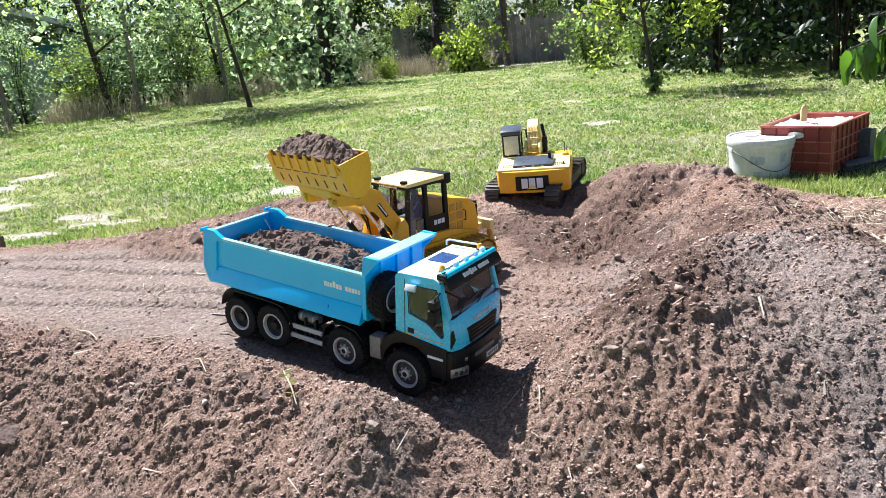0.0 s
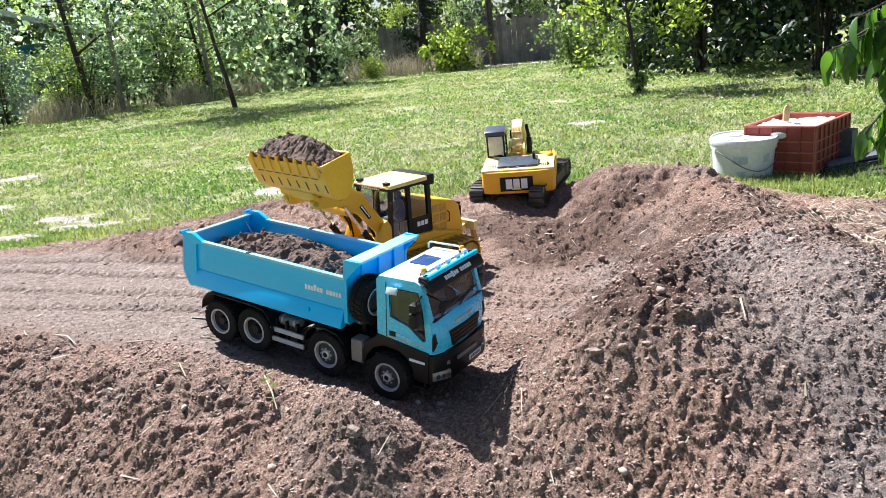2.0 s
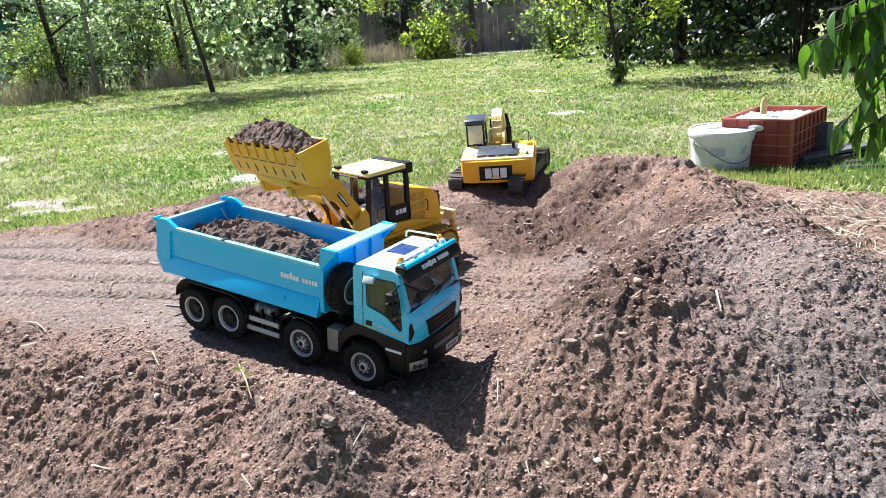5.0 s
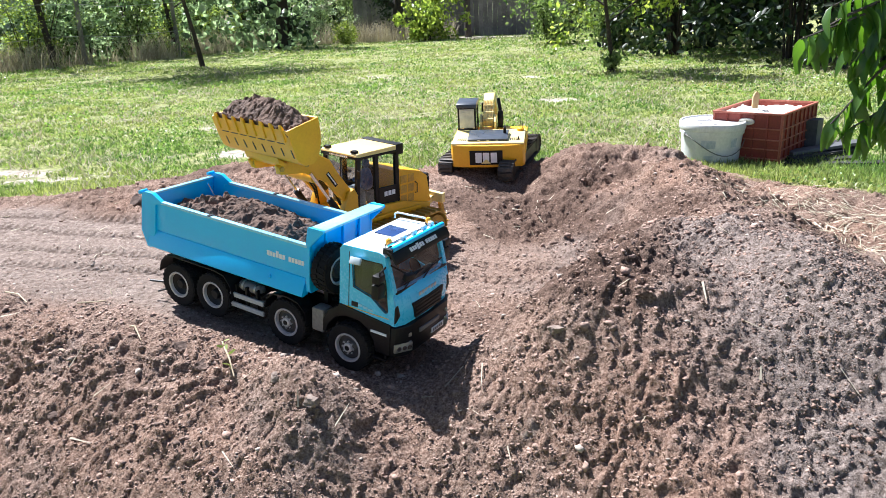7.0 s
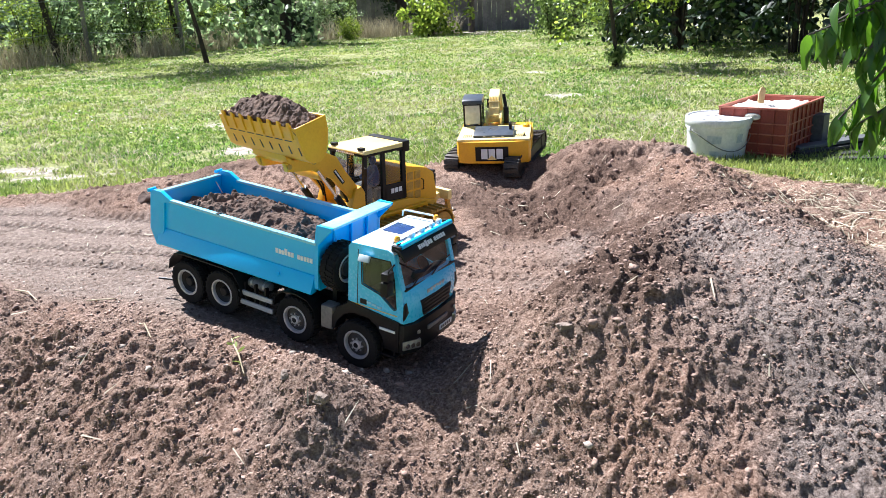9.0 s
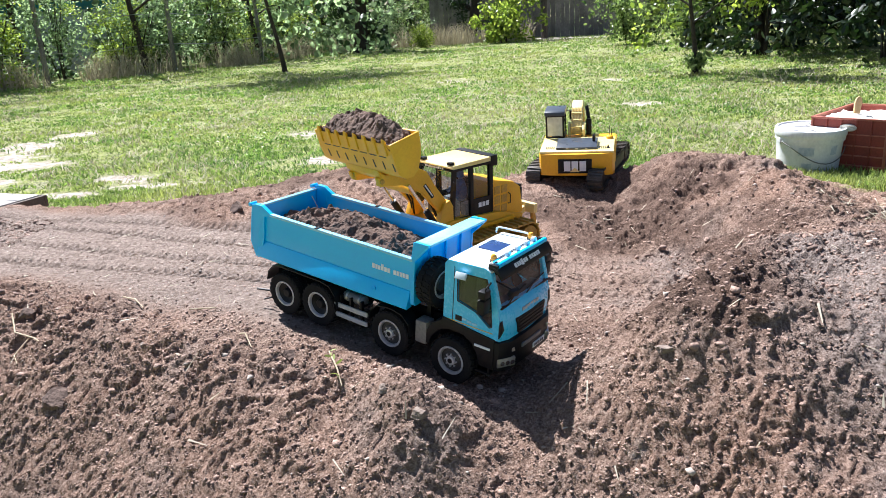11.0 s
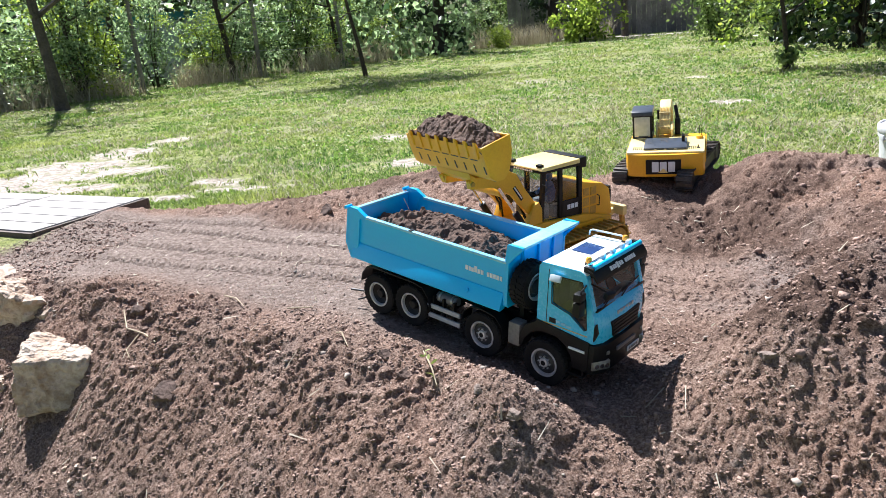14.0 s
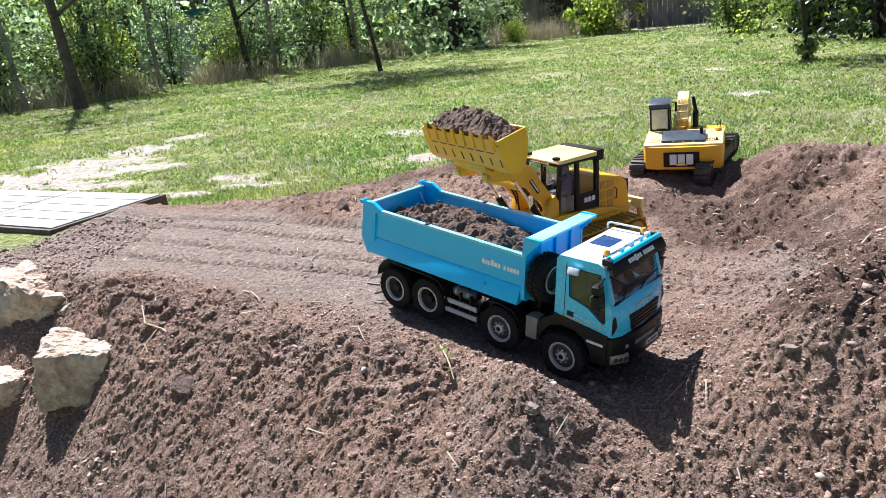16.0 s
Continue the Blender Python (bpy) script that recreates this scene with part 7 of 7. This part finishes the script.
for i, (x, y, k, s) in enumerate(((-6.9, 9.6, 1, 0.95), (-4.25, 13.2, 0, 0.8), (-7.6, 11.6, 0, 1.1), (-6.9, 13.8, 1, 1.2), (-4.6, 15.6, 0, 1.0), (-8.9, 9.8, 1, 1.1), (-3.9, 17.0, 0, 1.15), (-2.5, 17.6, 1, 1.1), (-1.2, 18.6, 0, 1.2), (0.2, 19.4, 1, 1.25), (1.9, 19.6, 0, 1.3), (3.4, 18.4, 1, 1.3))):
    again(trees[k], x, y, 67 * i, s)
put(tree("garden_tree", 231, 3.4, 1.15, 1.75, 11000, 0.055, LEAF_MID, 0.030, "young tree leaning over the lawn, its trunk bare below", (-0.46, -0.25), DARKBARK, 10, 0.15), -2.85, 9.95)
# two dark ivy-clad trunks at the far end
for x, y, s in ((-2.70, 14.6, 0.9), (-0.60, 16.4, 0.85)):
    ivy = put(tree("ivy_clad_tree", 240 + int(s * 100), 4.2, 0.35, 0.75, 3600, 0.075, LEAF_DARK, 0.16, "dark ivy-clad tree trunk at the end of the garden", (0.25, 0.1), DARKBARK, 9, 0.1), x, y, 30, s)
pole = new("fence_pole", mesh_of("fence_pole", tube([(0, 0, -0.05), (-0.02, 0, 1.2), (-0.06, 0.02, 2.6)], [0.075, 0.070, 0.055], 10), BARK))
put(pole, 0.86, 16.0)
tagged(pole, "grey wooden pole standing before the board fence", "pole")
bush = put(shrub("garden_bush", 251, 0.85, 0.75, 2000, 0.085, LEAF_YELLOW, "bright yellow-green bush in front of the board fence", 6), 0.02, 15.0, 0, 1.0)
for x, y, s, m_, sd in ((1.95, 12.0, 0.9, LEAF_MID, 255), (2.4, 10.4, 0.9, LEAF_MID, 257), (-1.6, 15.2, 0.5, LEAF_YELLOW, 259)):
    put(shrub("garden_bush", sd, 0.9, 0.8, 2300, 0.065, m_, "leafy green bush at the edge of the lawn", 6), x, y, 0, s)
# sapling on the lawn and the hazel hedge on the right, its shade put in by dark leaves
put(tree("sapling", 261, 1.75, 0.42, 0.75, 3000, 0.052, LEAF_YELLOW, 0.024, "thin sapling with yellow-green leaves on the lawn", (-0.20, 0.0), DARKBARK, 9, -0.10), 1.72, 6.9, 0)
put(shrub("weed_patch", 263, 0.17, 0.15, 300, 0.045, LEAF_MID, "low weeds round the foot of the sapling", 3), 1.72, 6.88)
hazel = [put(shrub("hazel_bush", 271 + 4 * k, 1.25, 2.3, 4400, 0.078, LEAF_DARK, "tall green hazel bush with shade put into its leaf colour", 9), x, y, 50 * k) for k, (x, y) in enumerate(((2.75, 8.4), (3.45, 7.2)))]
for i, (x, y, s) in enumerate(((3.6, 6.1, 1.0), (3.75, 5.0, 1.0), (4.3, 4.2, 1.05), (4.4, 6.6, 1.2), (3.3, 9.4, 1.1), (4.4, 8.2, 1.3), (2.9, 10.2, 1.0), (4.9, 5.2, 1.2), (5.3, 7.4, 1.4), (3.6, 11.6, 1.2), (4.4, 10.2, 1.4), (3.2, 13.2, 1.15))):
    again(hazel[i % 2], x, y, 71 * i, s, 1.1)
for ob in list(bpy.data.objects):
    if ob.name.startswith("hazel_bush") and ob.parent is None:
        tagged(ob, group="hazel hedge")


# old wire fence along the hedgerow
wire_fence = thing("wire_fence", None, "old wire fence on leaning grey wooden posts along the hedgerow", "fence")
for y, tilt in ((6.9, -0.05), (8.6, -0.10), (10.1, 0.02), (11.7, 0.05), (13.1, -0.03)):
    x = hedge_foot(y) - 0.08
    part("fence_post", tube([(x, y, 0.02), (x + tilt * 0.5, y, 0.9), (x + tilt, y, 1.75)], [0.035, 0.032, 0.028], 8), OLDFENCE, wire_fence)
for z in (0.45, 0.90, 1.35, 1.65):
    part("fence_wire", tube([(hedge_foot(y) - 0.06 + 0.01 * math.sin(y * 7), y, z + 0.08 - 0.03 * math.sin(y * 3.7)) for y in np.linspace(6.6, 13.3, 14)], 0.004, 5), STEEL, wire_fence, "thin grey fence wire")

# board fence at the far end
fence = thing("board_fence", pose(-1.6, 17.2, 0.06, 0, 0, -4), "weathered grey board fence with uneven tops", "fence")
fr = np.random.default_rng(281)
for z in (0.25, 0.80):
    part("fence_rail", box(0, 4.7, 0.015, 0.055, z, z + 0.07), OLDFENCE, fence)
for i in range(0, 5):
    part("fence_post", box(i * 1.15, i * 1.15 + 0.08, 0.05, 0.13, -0.1, 1.10), OLDFENCE, fence)
for i in range(46):
    x, h = i * 0.102, 1.02 + 0.05 * fr.normal()
    part("fence_board", prism([(x, -0.06), (x + 0.096, -0.06), (x + 0.096, h - 0.02), (x + 0.048 + 0.02 * fr.normal(), h), (x, h - 0.02)], -0.009 + 0.006 * fr.random(), 0.013), OLDFENCE, fence)

# dry tall grass under the hedgerow
dr = np.random.default_rng(291)
n_ = 22000
u_ = dr.random(n_)
sy_ = np.where(u_ < 0.6, 6.0 + u_ / 0.6 * 7.6, 13.6 + 2.6 * S((u_ - 0.6) / 0.12) + 0.30 * dr.normal(size=n_))
sx_ = np.where(u_ < 0.6, hedge_foot(sy_) - 0.15 + 0.25 * dr.normal(size=n_), -4.2 + (u_ - 0.6) * 12.0)
thin_ = grain(sx_, sy_, 0.7, 293) + 0.5 * grain(sx_, sy_, 0.2, 294) > -0.15
sx_, sy_ = sx_[thin_], sy_[thin_]
n_ = len(sx_)
tagged(new("tall_dry_grass", blades("tall_dry_grass", sx_, sy_, height(sx_, sy_), 0.08 + 0.40 * dr.random(n_) ** 2, 0.0025 + 0.0025 * dr.random(n_), DRY, 292, 0.9)), "tall dry straw-coloured grass under the hedgerow", "dry grass", kind="stuff")

# woods beyond, added as a backdrop that darkens the gaps between leaves
wr = np.random.default_rng(301)
m_ = 21000
ang = wr.uniform(radians(-58), radians(62), m_)
rad = wr.uniform(21, 27, m_)
far = np.stack([np.sin(-ang) * rad, np.cos(ang) * rad, 0.1 + 7.0 * wr.random(m_) ** 1.2], -1)
tagged(new("far_woods", leaf_sheet("far_woods", far, 0.19, LEAF_MID, 302, 0.2, 0.8)), "dark leafy woods beyond the garden", "woods", kind="stuff")
# second layer whose dark leaves paint the shade deep in the woods
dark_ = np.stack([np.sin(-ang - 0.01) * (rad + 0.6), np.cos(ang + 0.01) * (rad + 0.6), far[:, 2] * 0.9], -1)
tagged(new("far_woods", leaf_sheet("far_woods_dark", dark_, 0.30, LEAF_DARK, 305, 0.2, 0.8)), "woods beyond the garden with shade painted into dark leaves", "woods", kind="stuff")

# shaded undergrowth behind the hedgerow
k_ = 12000
ang = wr.uniform(radians(8), radians(60), k_)
rad = wr.uniform(13.5, 18, k_)
low_ = np.stack([np.sin(-ang) * rad, np.cos(ang) * rad, 0.1 + 2.4 * wr.random(k_) ** 1.4], -1)
low_ = low_[(np.abs((low_[:, 0] - 0.05) / (low_[:, 1] - 0.15) + 0.586) > 0.018) | (low_[:, 2] < 0.25)]
tagged(new("undergrowth", leaf_sheet("undergrowth", low_, 0.13, LEAF_GREY, 303, 0.2, 0.8)), "tangled grey-green undergrowth behind the hedgerow", "undergrowth", kind="stuff")

# outbuilding glimpsed through the hedgerow
HOUSEWALL = material("grey_render", (0.46, 0.49, 0.54), (0.60, 0.63, 0.68), 0.85, scale=3, fine=30, bump=0.2, depth=0.004)
TEAL = material("teal_boards", (0.02, 0.16, 0.22), (0.04, 0.24, 0.32), 0.6, scale=5, bump=0.1)
shed = thing("outbuilding", pose(-7.75, 13.1, 0.05, 0, 0, 30), "low grey outbuilding with a pale roof behind the hedge", "outbuilding")
part("wall", box(-1.1, 1.1, 0, 1.8, 0, 1.15), HOUSEWALL, shed)
part("teal_band", box(-1.12, 1.12, -0.02, 1.82, 1.16, 1.30), TEAL, shed, "teal boarding under the eaves")
part("roof", prism([(-1.7, 1.30), (0.0, 1.85), (1.7, 1.30), (1.7, 1.38), (0.0, 1.95), (-1.7, 1.38)], -0.3, 2.1), PAIL, shed, "pale roof")

# leafy branch that hangs in from beside the walker
br = np.random.default_rng(311)
bough = thing("hanging_branch", pose(0.035, 0, 0), "leafy fruit tree branch hanging over the soil heap", "branch")
stem = [(1.95, 1.75, -0.1), (1.92, 1.74, 0.45), (1.75, 1.72, 0.78), (1.45, 1.70, 0.83), (1.20, 1.68, 0.76), (1.02, 1.67, 0.66)]
part("bough", tube(stem, [0.034, 0.030, 0.022, 0.015, 0.010, 0.006], 8), BARK, bough)
twigs = [((1.20, 1.68, 0.76), (1.03, 1.68, 0.70), (0.885, 1.69, 0.635)), ((1.02, 1.67, 0.66), (0.97, 1.66, 0.585), (0.93, 1.66, 0.53)), ((1.20, 1.68, 0.76), (1.09, 1.62, 0.62), (1.00, 1.60, 0.505)), ((1.02, 1.67, 0.66), (0.92, 1.68, 0.62), (0.845, 1.70, 0.575)), ((1.45, 1.70, 0.83), (1.22, 1.74, 0.62), (1.05, 1.74, 0.50)), ((1.00, 1.60, 0.505), (0.985, 1.60, 0.47), (0.965, 1.61, 0.43)), ((1.10, 1.67, 0.62), (0.98, 1.67, 0.50), (0.90, 1.67, 0.405)), ((1.20, 1.68, 0.60), (1.06, 1.67, 0.48), (0.96, 1.66, 0.385)), ((1.15, 1.69, 0.70), (0.98, 1.68, 0.63), (0.825, 1.68, 0.575)), ((1.30, 1.70, 0.65), (1.13, 1.69, 0.48), (1.02, 1.68, 0.385)), ((1.12, 1.66, 0.52), (1.03, 1.66, 0.45), (0.935, 1.65, 0.40))]
for k in range(12):
    low = 0.12 * (k >= 7)
    a0 = Vector((1.04 + 0.20 * br.random() + 0.5 * low, 1.66 + 0.05 * br.normal(), 0.66 + 0.08 * br.random() - low))
    fall = Vector((-0.05 - 0.05 * br.random(), 0.02 * br.normal(), -0.08 - 0.07 * br.random()))
    twigs.append((tuple(a0), tuple(a0 + fall * 0.5 + Vector((-0.02, 0, 0.01))), tuple(a0 + fall)))
for tw in twigs:
    part("twig", tube(tw, [0.0042, 0.0032, 0.0018], 6), BARK, bough)


def long_leaf(length, wide, fold, curl):
    """A pointed leaf along +x, folded at its rib and curling down."""
    bm, n = bmesh.new(), 8
    rows = []
    for i in range(n + 1):
        t = i / n
        w = wide * math.sin(math.pi * min(t * 0.92 + 0.04, 1)) ** 0.8 * (1 - 0.25 * t)
        x, z = length * t, -curl * length * t * t
        wave = 0.05 * wide * math.sin(t * 17)
        rows.append([bm.verts.new((x, -w, z + fold * w + wave)), bm.verts.new((x, 0, z)), bm.verts.new((x, w, z + fold * w - wave))])
    for a, b in zip(rows, rows[1:]):
        for k in range(2):
            bm.faces.new((a[k], a[k + 1], b[k + 1], b[k]))
    return mesh_of("leaf", bm, LEAF_GLOSS, 60)


LEAVES = [long_leaf(0.066, 0.0135, 0.35, 0.45), long_leaf(0.055, 0.0120, 0.5, 0.6), long_leaf(0.072, 0.0145, 0.25, 0.5), long_leaf(0.060, 0.0125, 0.6, 0.35)]
for tw in twigs:
    for i in range(21):
        t = 0.10 + 0.90 * i / 20
        p = Vector(tw[0]).lerp(Vector(tw[1]), t * 2) if t < 0.5 else Vector(tw[1]).lerp(Vector(tw[2]), t * 2 - 1)
        part("leaf", LEAVES[i % 4], None, bough, m=Matrix.Translation(p) @ pose(0, 0, 0, br.uniform(-50, 50), br.uniform(35, 82), br.uniform(0, 360)))
